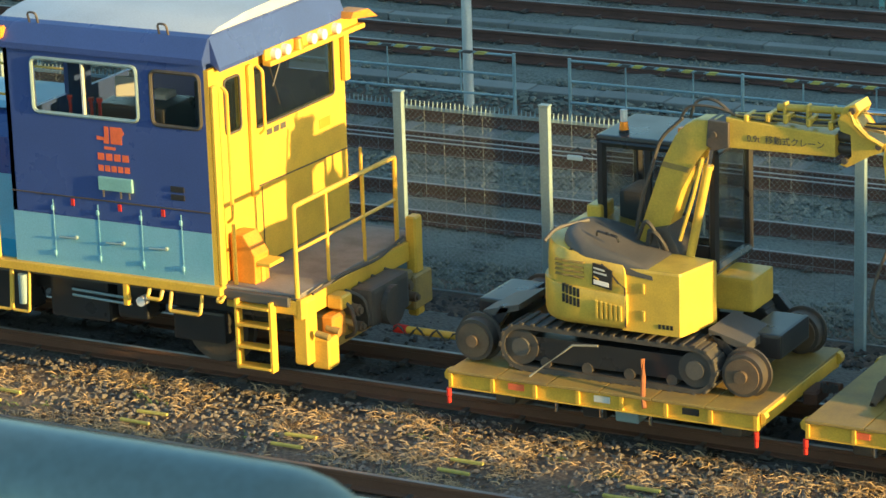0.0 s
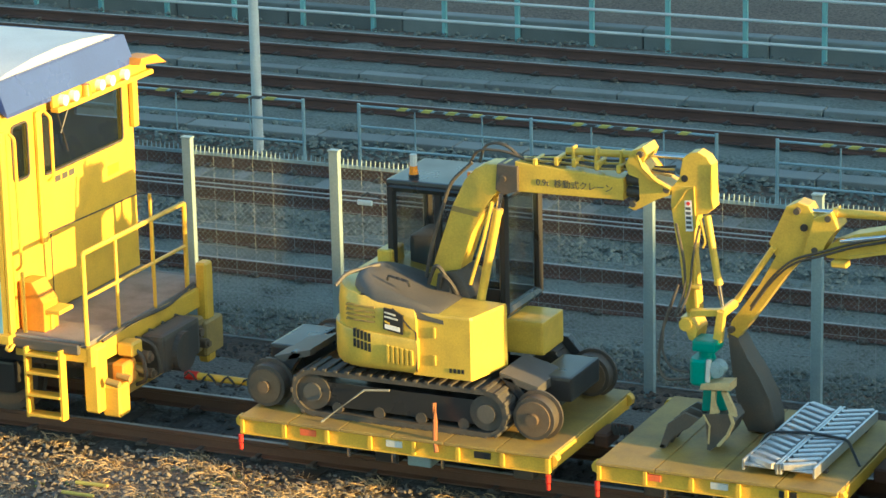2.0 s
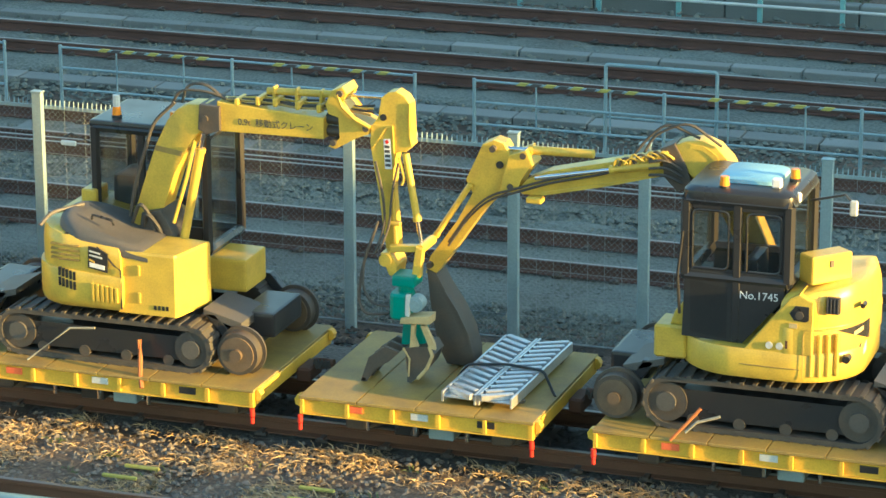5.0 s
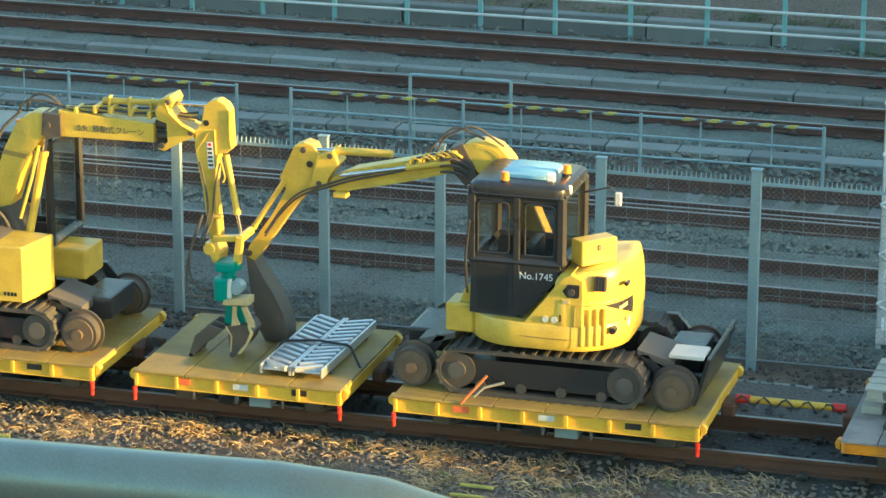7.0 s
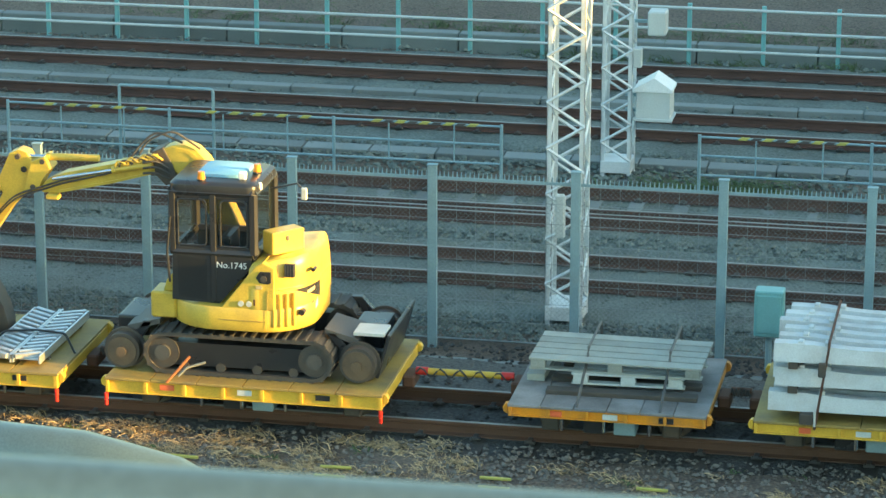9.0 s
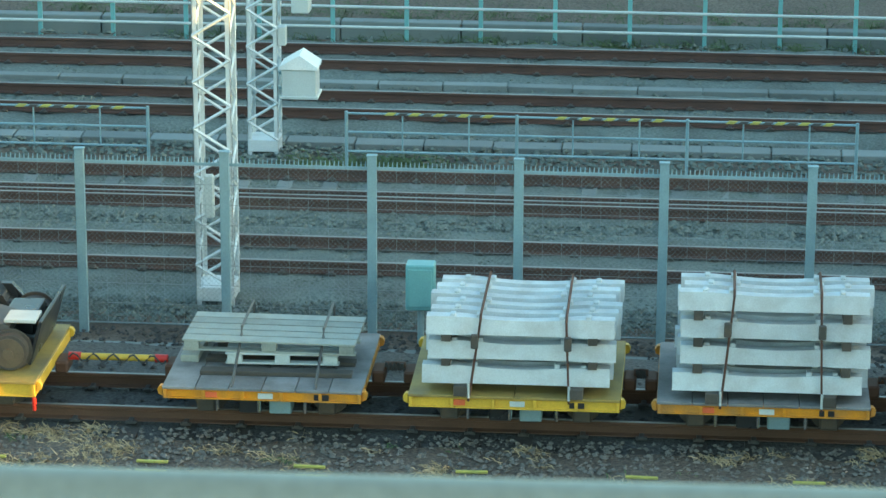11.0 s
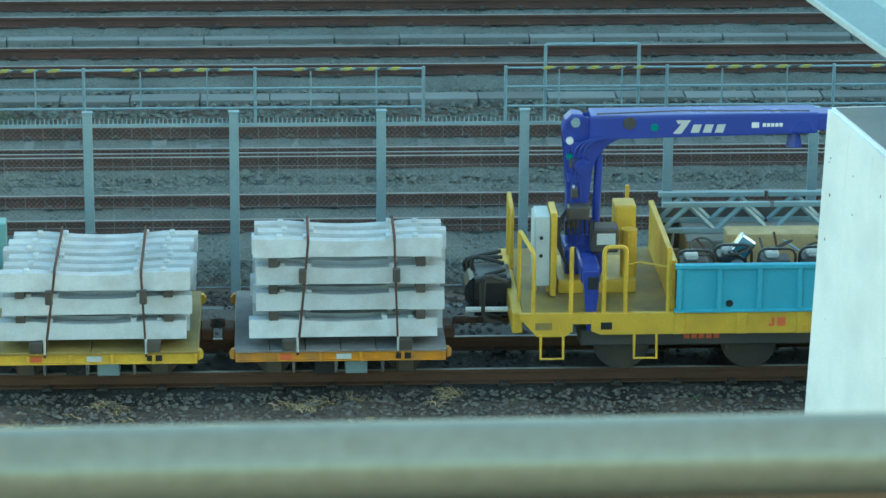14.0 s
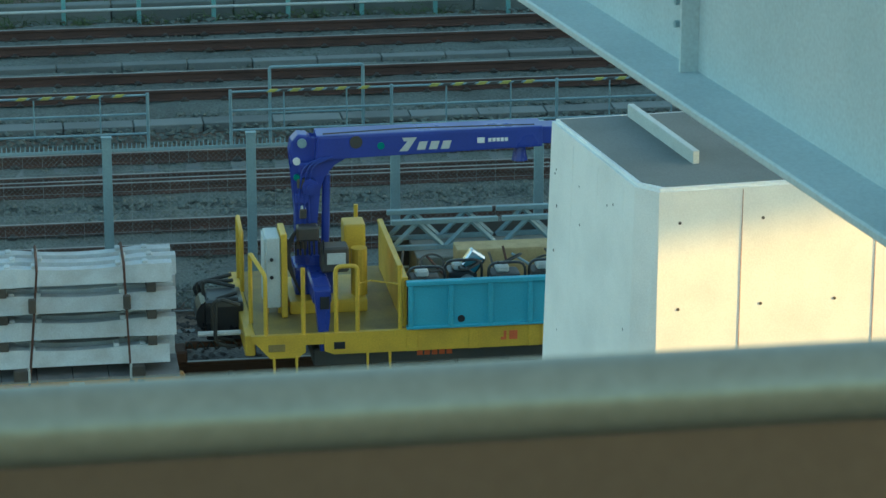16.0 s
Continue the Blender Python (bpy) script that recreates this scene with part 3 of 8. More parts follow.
def footbridge():
    th = thing("footbridge_girder", (0, 0, 0), "pale blue steel footbridge girder with stiffeners and bolts", "bridge", kind="structure")
    p0, p1 = Vector((2.30, 15.9, 8.5)), Vector((3.62, 7.8, 8.5))
    d = (p1 - p0).normalized()
    L = (p1 - p0).length
    m = Matrix.Translation(p0) @ Matrix.Rotation(math.atan2(d.y, d.x), 4, "Z")
    bm = B()
    box(bm, 0, L, 0.26, 0.28, 0.04, 1.3, 0, m)
    part("web", bm, "girder", th)
    bm = B()
    box(bm, 0, L, 0.0, 0.5, 0.0, 0.04, 0.008, m)
    part("bottom_flange", bm, "girder", th)
    bm = B()
    box(bm, 0, L, 0.0, 0.35, 1.3, 1.335, 0.004, m)
    part("top_flange", bm, "girder", th)
    k = 0.6
    while k < L:
        bm = B()
        box(bm, k, k + 0.02, 0.18, 0.26, 0.04, 1.3, 0, m)
        part("stiffener", bm, "girder", th)
        k += 2.2
    for s in (2.6, 2.75, 5.1):
        for z in (0.2, 0.3, 0.4, 0.5, 0.6):
            bm = B()
            q0 = m @ Vector((s, 0.262, z))
            q1 = m @ Vector((s, 0.235, z))
            cyl(bm, q0, q1, 0.016, 8)
            part("bolt", bm, "galv", th)
    bm = B()
    box(bm, 0, L, 0.281, 2.2, 1.1, 1.25, 0, m)
    part("deck", bm, "concrete", th)
    bm = B()
    box(bm, L - 1.4, L - 0.8, 0.9, 1.5, -8.8, 1.1, 0.02, m)
    part("column", bm, "concrete", th)


footbridge()


def pipe_rail(a, b, r, panel, label, droop=0.0):
    """A thick rail close before the viewer: a round pipe over a dark sheet for its shaded lower half, on posts. droop:
    size of the end bent down.
    """
    th = thing("near_pipe_rail", (0, 0, 0), label, "railing", kind="structure")
    bm = B()
    e = (b - a).normalized()
    pts = [a, a.lerp(b, 0.5), b]
    if droop:
        bend = [(0.3, 0.02), (0.6, 0.09), (0.85, 0.22), (1.05, 0.42), (1.18, 0.68), (1.25, 1.0)]
        pts += [b + Vector((e.x, e.y, 0)) * f * droop + Vector((0, 0, e.z * f * droop - g * droop)) for f, g in bend]
    tube(bm, pts, r, 40)
    part("pipe", bm, "pipe", th, smooth=True)
    d = b - a
    back = Vector((-d.y, d.x, 0)).normalized() * 0.02
    # added dark sheet below the pipe, in place of its shaded underside
    bm = B()
    lo = [bm.verts.new(p) for p in (a + back, b + back, b - back, a - back)]
    hi = [bm.verts.new(v.co - Vector((0, 0, panel))) for v in lo]
    for v in lo:
        v.co.z -= r * 0.8
    for k in range(4):
        bm.faces.new((lo[k], lo[(k + 1) % 4], hi[(k + 1) % 4], hi[k]))
    bm.faces.new(lo)
    bm.faces.new(hi[::-1])
    part("panel", bm, "panel", th, "dark sheet standing for the shaded lower half of the rail")
    for k in (0.12, 0.88):
        p = a + d * k
        bm = B()
        cyl(bm, (p.x, p.y, -0.4), (p.x, p.y, p.z - panel + 0.05), 0.05, 12)
        part("post", bm, "pipe", th)


pipe_rail(Vector((-1.7, 2.598, 10.981)), Vector((1.7, 2.598, 11.003)), 0.035, 0.9, "thick teal-painted steel rail close to the viewer")
# two added copies of the near rail, set ahead for the earlier viewpoints
pipe_rail(Vector((-9.0, 10.715, 8.487)), Vector((-5.03, 10.715, 8.487)), 0.10, 0.13, "added copy of the thick teal-painted near rail, for the first viewpoints", 0.07)
pipe_rail(Vector((-10.8, 20.69, 3.93)), Vector((-7.25, 20.341, 4.142)), 0.22, 0.3, "broad added copy of the teal-painted near rail, for the moving viewpoints", 2.2)


def overpass_ramp():
    """Unseen block added far down the line; its sloping edge shades the evening yard."""
    bm = B()
    prism(bm, [(8, -0.4), (95, -0.4), (95, 24), (66, 24.3), (45, 15.1), (34.5, 10.8), (27.75, 7.86), (27.37, 7.7), (27.34, 6.9), (26, 6.3), (8, 6.3 - 4.5)], 40, 43, axis="x")
    tagged(part("overpass_ramp", bm, "concrete"), "unseen sloped concrete block added to cast the yard's shade", "overpass", kind="structure")


overpass_ramp()


def overpass_deck():
    """Unseen beam, crossing toward the viewer, added to lay shade along the abutment's top."""
    bm = B()
    box(bm, 40.2, 42.8, 12, 24.4, 9.27, 10.6, 0.02)
    o = part("overpass_deck", bm, "concrete")
    tagged(o, "unseen concrete beam on a pier, added to shade the abutment's top", "overpass", kind="structure")
    bm = B()
    box(bm, 40.8, 42.2, 12.4, 13.6, -0.4, 9.27, 0.02)
    part("pier", bm, "concrete", o)


overpass_deck()


# ---- works train ----
def wpart(name, bm, material, parent, label="", smooth=False):
    """A part from world places, under a thing or one of its parts."""
    root = parent
    while root.parent:
        root = root.parent
    bmesh.ops.translate(bm, vec=-Vector(root.location), verts=bm.verts)
    return part(name, bm, material, parent, label, smooth)


def wheel(th, x, y, z, r, w=0.1, material="steel"):
    bm = B()
    cyl(bm, (x, y - w / 2, z), (x, y + w / 2, z), r, 28)
    cyl(bm, (x, y + w / 2, z), (x, y + w / 2 + 0.02, z), r + 0.03, 28)
    o = wpart("wheel", bm, material, th, smooth=True)
    bm = B()
    cyl(bm, (x, y - w / 2 - 0.02, z), (x, y - w / 2, z), r * 0.82, 24)
    wpart("rim", bm, "steel", o, smooth=True)
    bm = B()
    cyl(bm, (x, y - w / 2 - 0.05, z), (x, y - w / 2 - 0.01, z), r * 0.32, 16)
    wpart("hub", bm, "steel", o, smooth=True)
    return o


YF, YB = 32.30, 34.25
DZ = 0.475


def flat_wagon(x0, x1, label, deck="deck", edge="yellow", lamps=True, planks=4, side_low=0.16):
    th = thing("flat_wagon", ((x0 + x1) / 2, (YF + YB) / 2, 0.0), label, "wagon", "flat wagons of the works train")
    # deck boards run across the wagon
    n = planks
    for k in range(n):
        a, b = x0 + (x1 - x0) * k / n + 0.004, x0 + (x1 - x0) * (k + 1) / n - 0.004
        bm = B()
        box(bm, a, b, YF - 0.02, YB + 0.02, DZ - 0.03, DZ, 0.004)
        wpart("deck_plate", bm, deck, th)
    for y0, y1 in ((YF, YF + 0.05), (YB - 0.05, YB)):
        bm = B()
        # channel beam
        box(bm, x0 + 0.01, x1 - 0.01, y0 + 0.012, y1 - 0.012, DZ - side_low, DZ - 0.031)
        box(bm, x0 + 0.01, x1 - 0.01, y0 - 0.02, y1, DZ - side_low - 0.012, DZ - side_low, 0.002)
        wpart("side_beam", bm, edge, th)
    for x in (x0, x1 - 0.06):
        bm = B()
        box(bm, x, x + 0.06, YF + 0.05, YB - 0.05, DZ - side_low, DZ - 0.031, 0.006)
        wpart("end_beam", bm, edge, th)
    m = max(3, int((x1 - x0) / 0.42))
    for k in range(m + 1):
        x = x0 + 0.03 + (x1 - x0 - 0.06) * k / m
        for y in (YF - 0.022, YB - 0.006):
            bm = B()
            box(bm, x - 0.018, x + 0.018, y, y + 0.028, DZ - side_low, DZ - 0.032, 0.003)
            wpart("stiffener", bm, edge, th)
    # underframe, axle boxes and wheels
    for y in (33.1, 33.85):
        bm = B()
        box(bm, x0 + 0.15, x1 - 0.15, y - 0.05, y + 0.05, 0.22, DZ - 0.04, 0.01)
        wpart("sole_bar", bm, "black", th)
    for x in (x0 + 0.42, x1 - 0.42):
        for y in (Y_T, Y_T + 1.067):
            wheel(th, x, y, 0.17, 0.17, 0.09)
        bm = B()
        cyl(bm, (x, Y_T, 0.17), (x, Y_T + 1.067, 0.17), 0.04, 10)
        wpart("axle", bm, "steel", th)
        bm = B()
        box(bm, x - 0.1, x + 0.1, 32.62, 32.82, 0.08, 0.28, 0.02)
        wpart("axle_box", bm, "steel", th)
    c = (x0 + x1) / 2
    for dx, mt in ((-0.28, "black"), (0.05, "galv")):
        bm = B()
        box(bm, c + dx, c + dx + 0.24, 32.5, 32.75, 0.12, 0.27, 0.012)
        wpart("under_box", bm, mt, th)
    for dx in (-0.5, 0.45, -0.05):
        bm = B()
        cyl(bm, (c + dx, 32.42, 0.17), (c + dx, 32.42, 0.3), 0.02, 8)
        wpart("lashing_ring", bm, "chrome", th)
    for k in range(3):
        x = x0 + (x1 - x0) * (0.2 + 0.28 * k)
        bm = B()
        box(bm, x, x + 0.16, YF - 0.003, YF + 0.013, DZ - 0.115, DZ - 0.055)
        wpart("marking_plate", bm, ("vermil", "paleg", "black")[k % 3], th)
    if lamps:
        for x in (x0 + 0.02, x1 - 0.02):
            bm = B()
            cyl(bm, (x, YF - 0.03, 0.23), (x, YF - 0.03, 0.30), 0.024, 10)
            cyl(bm, (x, YF - 0.03, 0.16), (x, YF - 0.03, 0.22), 0.02, 10)
            wpart("tail_marker", bm, "red", th, "red reflective tail marker")
    for x, s in ((x0, -1), (x1, 1)):
        for y in (YF + 0.02, YB - 0.1):
            bm = B()
            prism(bm, [(x, DZ - 0.12), (x + s * 0.045, DZ - 0.1), (x + s * 0.055, DZ - 0.05), (x + s * 0.03, DZ - 0.01), (x, DZ - 0.004)], y, y + 0.08, 0.006)
            wpart("corner_tab", bm, edge, th)
        bm = B()
        box(bm, min(x, x + s * 0.14), max(x, x + s * 0.14), 33.3, 33.62, 0.22, 0.36, 0.02)
        wpart("coupler", bm, "rail_rust", th)
    return th


W1 = flat_wagon(-16.55, -13.41, "yellow flat wagon with ribbed sides carrying an excavator", planks=6)
W2 = flat_wagon(-12.98, -10.74, "yellow flat wagon carrying a grapple and loading ramps", planks=4)
W3 = flat_wagon(-10.21, -7.07, "yellow flat wagon with ribbed sides carrying an excavator", planks=6)
W4 = flat_wagon(-5.70, -3.54, "grey-boarded flat wagon with orange side beam and pallets", "board", "orange", False, 6, 0.12)
W5 = flat_wagon(-3.05, -0.78, "yellow flat wagon loaded with strapped concrete sleepers", "deck", "yellow", False, 4, 0.13)
W6 = flat_wagon(-0.40, 1.86, "worn orange flat wagon loaded with strapped concrete sleepers", "board", "orange", False, 6, 0.12)


def draw_bar(xa, xb, label, body="yellow", r=0.038):
    th = thing("draw_bar", ((xa + xb) / 2, 33.46, 0.38), label, "draw bar", "draw bars between wagons")
    bm = B()
    cyl(bm, (xa, 33.46, 0.38), (xb, 33.46, 0.38), r, 14)
    o = wpart("bar", bm, body, th, smooth=True)
    for x in (xa + 0.06, xb - 0.06):
        bm = B()
        cyl(bm, (x - 0.07, 33.46, 0.38), (x + 0.07, 33.46, 0.38), r + 0.008, 14)
        wpart("end_sleeve", bm, "red" if body == "yellow" else "rail_rust", th, smooth=True)
    bm = B()
    pts = [(xa + (xb - xa) * k / 24, 33.46 - r - 0.01, 0.38 + 0.05 * math.sin(k * 1.3)) for k in range(25)]
    tube(bm, pts, 0.012, 5)
    wpart("hose", bm, "rubber", th)
    return th


draw_bar(-17.75, -16.7, "yellow draw bar joining the railcar to the wagon")
draw_bar(-13.27, -13.1, "short rusty coupling between two wagons", "rail_rust", 0.04)
draw_bar(-10.6, -10.35, "short rusty coupling between two wagons", "rail_rust", 0.04)
draw_bar(-6.93, -5.84, "yellow draw bar with black hoses wound round it")
draw_bar(-3.4, -3.19, "short rusty coupling between two wagons", "rail_rust", 0.04)
draw_bar(-0.64, -0.54, "short rusty coupling between two wagons", "rail_rust", 0.04)
draw_bar(2.0, 2.6, "rusty draw bar with a pale pipe", "rail_rust", 0.035)


# ---- excavators ----
def stadium(x0, x1, z0, z1, n=10):
    r = (z1 - z0) / 2
    zc = (z0 + z1) / 2
    pts = [(x1 - r + r * math.sin(math.pi * k / n), zc - r * math.cos(math.pi * k / n)) for k in range(n + 1)]
    pts += [(x0 + r - r * math.sin(math.pi * k / n), zc + r * math.cos(math.pi * k / n)) for k in range(n + 1)]
    return pts


def crawler(th, x0, x1, y0, y1, z0, z1):
    prof = stadium(x0, x1, z0, z1)
    inner = stadium(x0 + 0.045, x1 - 0.045, z0 + 0.045, z1 - 0.045)
    bm = B()
    n = len(prof)
    rings = [[bm.verts.new((a, y, c)) for a, c in p] for p, y in ((prof, y0), (prof, y1), (inner, y1), (inner, y0))]
    for j in range(4):
        ra, rb = rings[j], rings[(j + 1) % 4]
        for k in range(n):
            bm.faces.new((ra[k], ra[(k + 1) % n], rb[(k + 1) % n], rb[k]))
    belt = wpart("crawler_belt", bm, "rubber", th)
    # grouser pads along the belt
    lens = [math.dist(prof[k], prof[(k + 1) % n]) for k in range(n)]
    total = sum(lens)
    count = int(total / 0.115)
    bm = B()
    box(bm, -0.022, 0.022, y0 - 0.004, y1 + 0.004, -0.012, 0.018, 0.005)
    me = None
    root = th
    for k in range(count):
        s = total * k / count
        j = 0
        while s > lens[j]:
            s -= lens[j]
            j += 1
        (ax, az), (bx, bz) = prof[j], prof[(j + 1) % n]
        f = s / lens[j] if lens[j] else 0
        px, pz = ax + (bx - ax) * f, az + (bz - az) * f
        ang = math.atan2(bz - az, bx - ax)
        if me is None:
            o = part("track_pad", bm, "rubber", belt)
            me = o.data
        else:
            o = new("track_pad", me)
            o.parent = belt
        o.matrix_local = Matrix.Translation((px - root.location.x, -root.location.y, pz - root.location.z)) @ Matrix.Rotation(-ang + math.pi, 4, "Y")
    bm = B()
    prism(bm, stadium(x0 + 0.2, x1 - 0.2, z0 + 0.1, z1 - 0.12), y0 + 0.05, y1 - 0.05, 0.01)
    wpart("track_frame", bm, "black", th)
    for x in (x0 + 0.21, x1 - 0.21):
        bm = B()
        cyl(bm, (x, y0 + 0.03, (z0 + z1) / 2), (x, y1 - 0.03, (z0 + z1) / 2), (z1 - z0) / 2 - 0.055, 20)
        s = wpart("sprocket", bm, "steel", th, smooth=True)
        bm = B()
        cyl(bm, (x, y0 + 0.0, (z0 + z1) / 2), (x, y0 + 0.03, (z0 + z1) / 2), 0.09, 16)
        wpart("hub", bm, "grey", s, smooth=True)
    for k in range(4):
        x = x0 + 0.45 + (x1 - x0 - 0.9) * k / 3
        bm = B()
        cyl(bm, (x, y0 + 0.04, z0 + 0.09), (x, y1 - 0.04, z0 + 0.09), 0.055, 12)
        wpart("roller", bm, "steel", th, smooth=True)


def rail_gear(th, x, s):
    """Road-rail axle held out in front (s = 1 or -1)."""
    for y in (32.66, 34.0):
        bm = B()
        cyl(bm, (x, y - 0.07, 0.69), (x, y + 0.07, 0.69), 0.2, 28)
        o = wpart("guide_wheel", bm, "steel", th, smooth=True)
        bm = B()
        cyl(bm, (x, y + 0.05, 0.69), (x, y + 0.075, 0.69), 0.235, 28)
        wpart("flange", bm, "steel", o, smooth=True)
        bm = B()
        cyl(bm, (x, y - 0.09, 0.69), (x, y - 0.065, 0.69), 0.165, 24)
        wpart("tread", bm, "rimbrown", o, smooth=True)
        bm = B()
        cyl(bm, (x, y - 0.13, 0.69), (x, y - 0.07, 0.69), 0.06, 12)
        wpart("hub", bm, "rimbrown", o, smooth=True)
        bm = B()
        prism(bm, [(x - 0.06, 0.62), (x + 0.06, 0.62), (x + 0.02 - s * 0.3, 1.0), (x - 0.1 - s * 0.3, 1.0)], y + 0.09, y + 0.19, 0.012)
        wpart("swing_arm", bm, "black", th)
    bm = B()
    cyl(bm, (x, 32.7, 0.69), (x, 34.0, 0.69), 0.06, 12)
    wpart("axle", bm, "black", th)
    bm = B()
    prism(bm, [(x - s * 0.02, 0.86), (x - s * 0.4, 0.98), (x - s * 0.4, 1.04), (x - s * 0.02, 0.94)], 32.75, 33.35, 0.01)
    wpart("guard_plate", bm, "grey", th)
    bm = B()
    box(bm, x - 0.18, x + 0.18, 33.05, 33.75, 0.72, 0.95, 0.03)
    wpart("gear_housing", bm, "black", th)


def lofted(bm, plan, levels):
    """Rings of a plan outline, scaled about its middle and lifted, joined into a shell."""
    cx = sum(p[0] for p in plan) / len(plan)
    cy = sum(p[1] for p in plan) / len(plan)
    prev = None
    for z, s, *tilt in levels:
        k = tilt[0] if tilt else 0.0
        ring = [bm.verts.new((cx + (x - cx) * s, cy + (y - cy) * s, z + k * (x - cx))) for x, y in plan]
        if prev:
            n = len(ring)
            for j in range(n):
                bm.faces.new((prev[j], prev[(j + 1) % n], ring[(j + 1) % n], ring[j]))
        else:
            bm.faces.new(ring[::-1])
        prev = ring
    bm.faces.new(prev)
    return bm


def tail_plan(x0, x1, y0, y1, r, n=9):
    """An outline rounded at its x0 end alone."""
    out = [(x1, y1)]
    for cx, cy, a in ((x0 + r, y1 - r, 90), (x0 + r, y0 + r, 180)):
        out += [(cx + r * math.cos(radians(a + 90 * k / n)), cy + r * math.sin(radians(a + 90 * k / n))) for k in range(n + 1)]
    return out + [(x1, y0)]


def rounded_plan(x0, x1, y0, y1, r, n=6):
    out = []
    for cx, cy, a in ((x1 - r, y1 - r, 0), (x0 + r, y1 - r, 90), (x0 + r, y0 + r, 180), (x1 - r, y0 + r, 270)):
        out += [(cx + r * math.cos(radians(a + 90 * k / n)), cy + r * math.sin(radians(a + 90 * k / n))) for k in range(n + 1)]
    return out


def ram(th, p, q, r, split=0.55, name="ram"):
    p, q = Vector(p), Vector(q)
    mid = p.lerp(q, split)
    bm = B()
    cyl(bm, p, mid, r, 14)
    cyl(bm, mid - (q - p).normalized() * 0.04, mid, r * 1.18, 14)
    o = wpart(name, bm, "yellow_ex", th, smooth=True)
    bm = B()
    cyl(bm, mid, q, r * 0.55, 12)
    wpart("rod", bm, "chrome", o, "bright chrome piston rod", True)
    return o


def hose(th, pts, r=0.013, mt="rubber"):
    bm = B()
    tube(bm, arc(pts, 0.12, 5), r, 6)
    return wpart("hose", bm, mt, th, smooth=True)


def frame_bars(th, x0, x1, y0, y1, z0, z1, bar=0.05, mt="black", front=0.0):
    """A glazed cab: corner posts, sills, roof and panes. front: how far the foot of the x0 side is pushed out."""
    corners = [(x0, y0), (x1, y0), (x1, y1), (x0, y1)]
    for x, y in corners:
        bm = B()
        dx = 0.0
        tube(bm, [(x + dx, y, z0), (x, y, (z0 + z1) / 2), (x, y, z1)], bar / 1.4, 6)
        wpart("post", bm, mt, th)
    for z in (z0, z1):
        for (xa, ya), (xb, yb) in zip(corners, corners[1:] + corners[:1]):
            bm = B()
            tube(bm, [(xa, ya, z), (xb, yb, z)], bar / 1.4, 6)
            wpart("sill" if z == z0 else "header", bm, mt, th)
    for (xa, ya), (xb, yb) in zip(corners, corners[1:] + corners[:1]):
        bm = B()
        if abs(xa - xb) > abs(ya - yb):
            box(bm, min(xa, xb), max(xa, xb), ya - 0.004, ya + 0.004, z0, z1)
        else:
            box(bm, xa - 0.004, xa + 0.004, min(ya, yb), max(ya, yb), z0, z1)
        o = wpart("pane", bm, "glass", th, "dark tinted glass")
        o.visible_shadow = False


def beacon(th, x, y, z):
    bm = B()
    cyl(bm, (x, y, z), (x, y, z + 0.03), 0.05, 12)
    o = wpart("beacon", bm, "black", th)
    bm = B()
    frustum(bm, (x, y, z + 0.03), (x, y, z + 0.11), 0.045, 0.036, 14)
    wpart("lens", bm, "amber", o, "amber beacon lens", True)


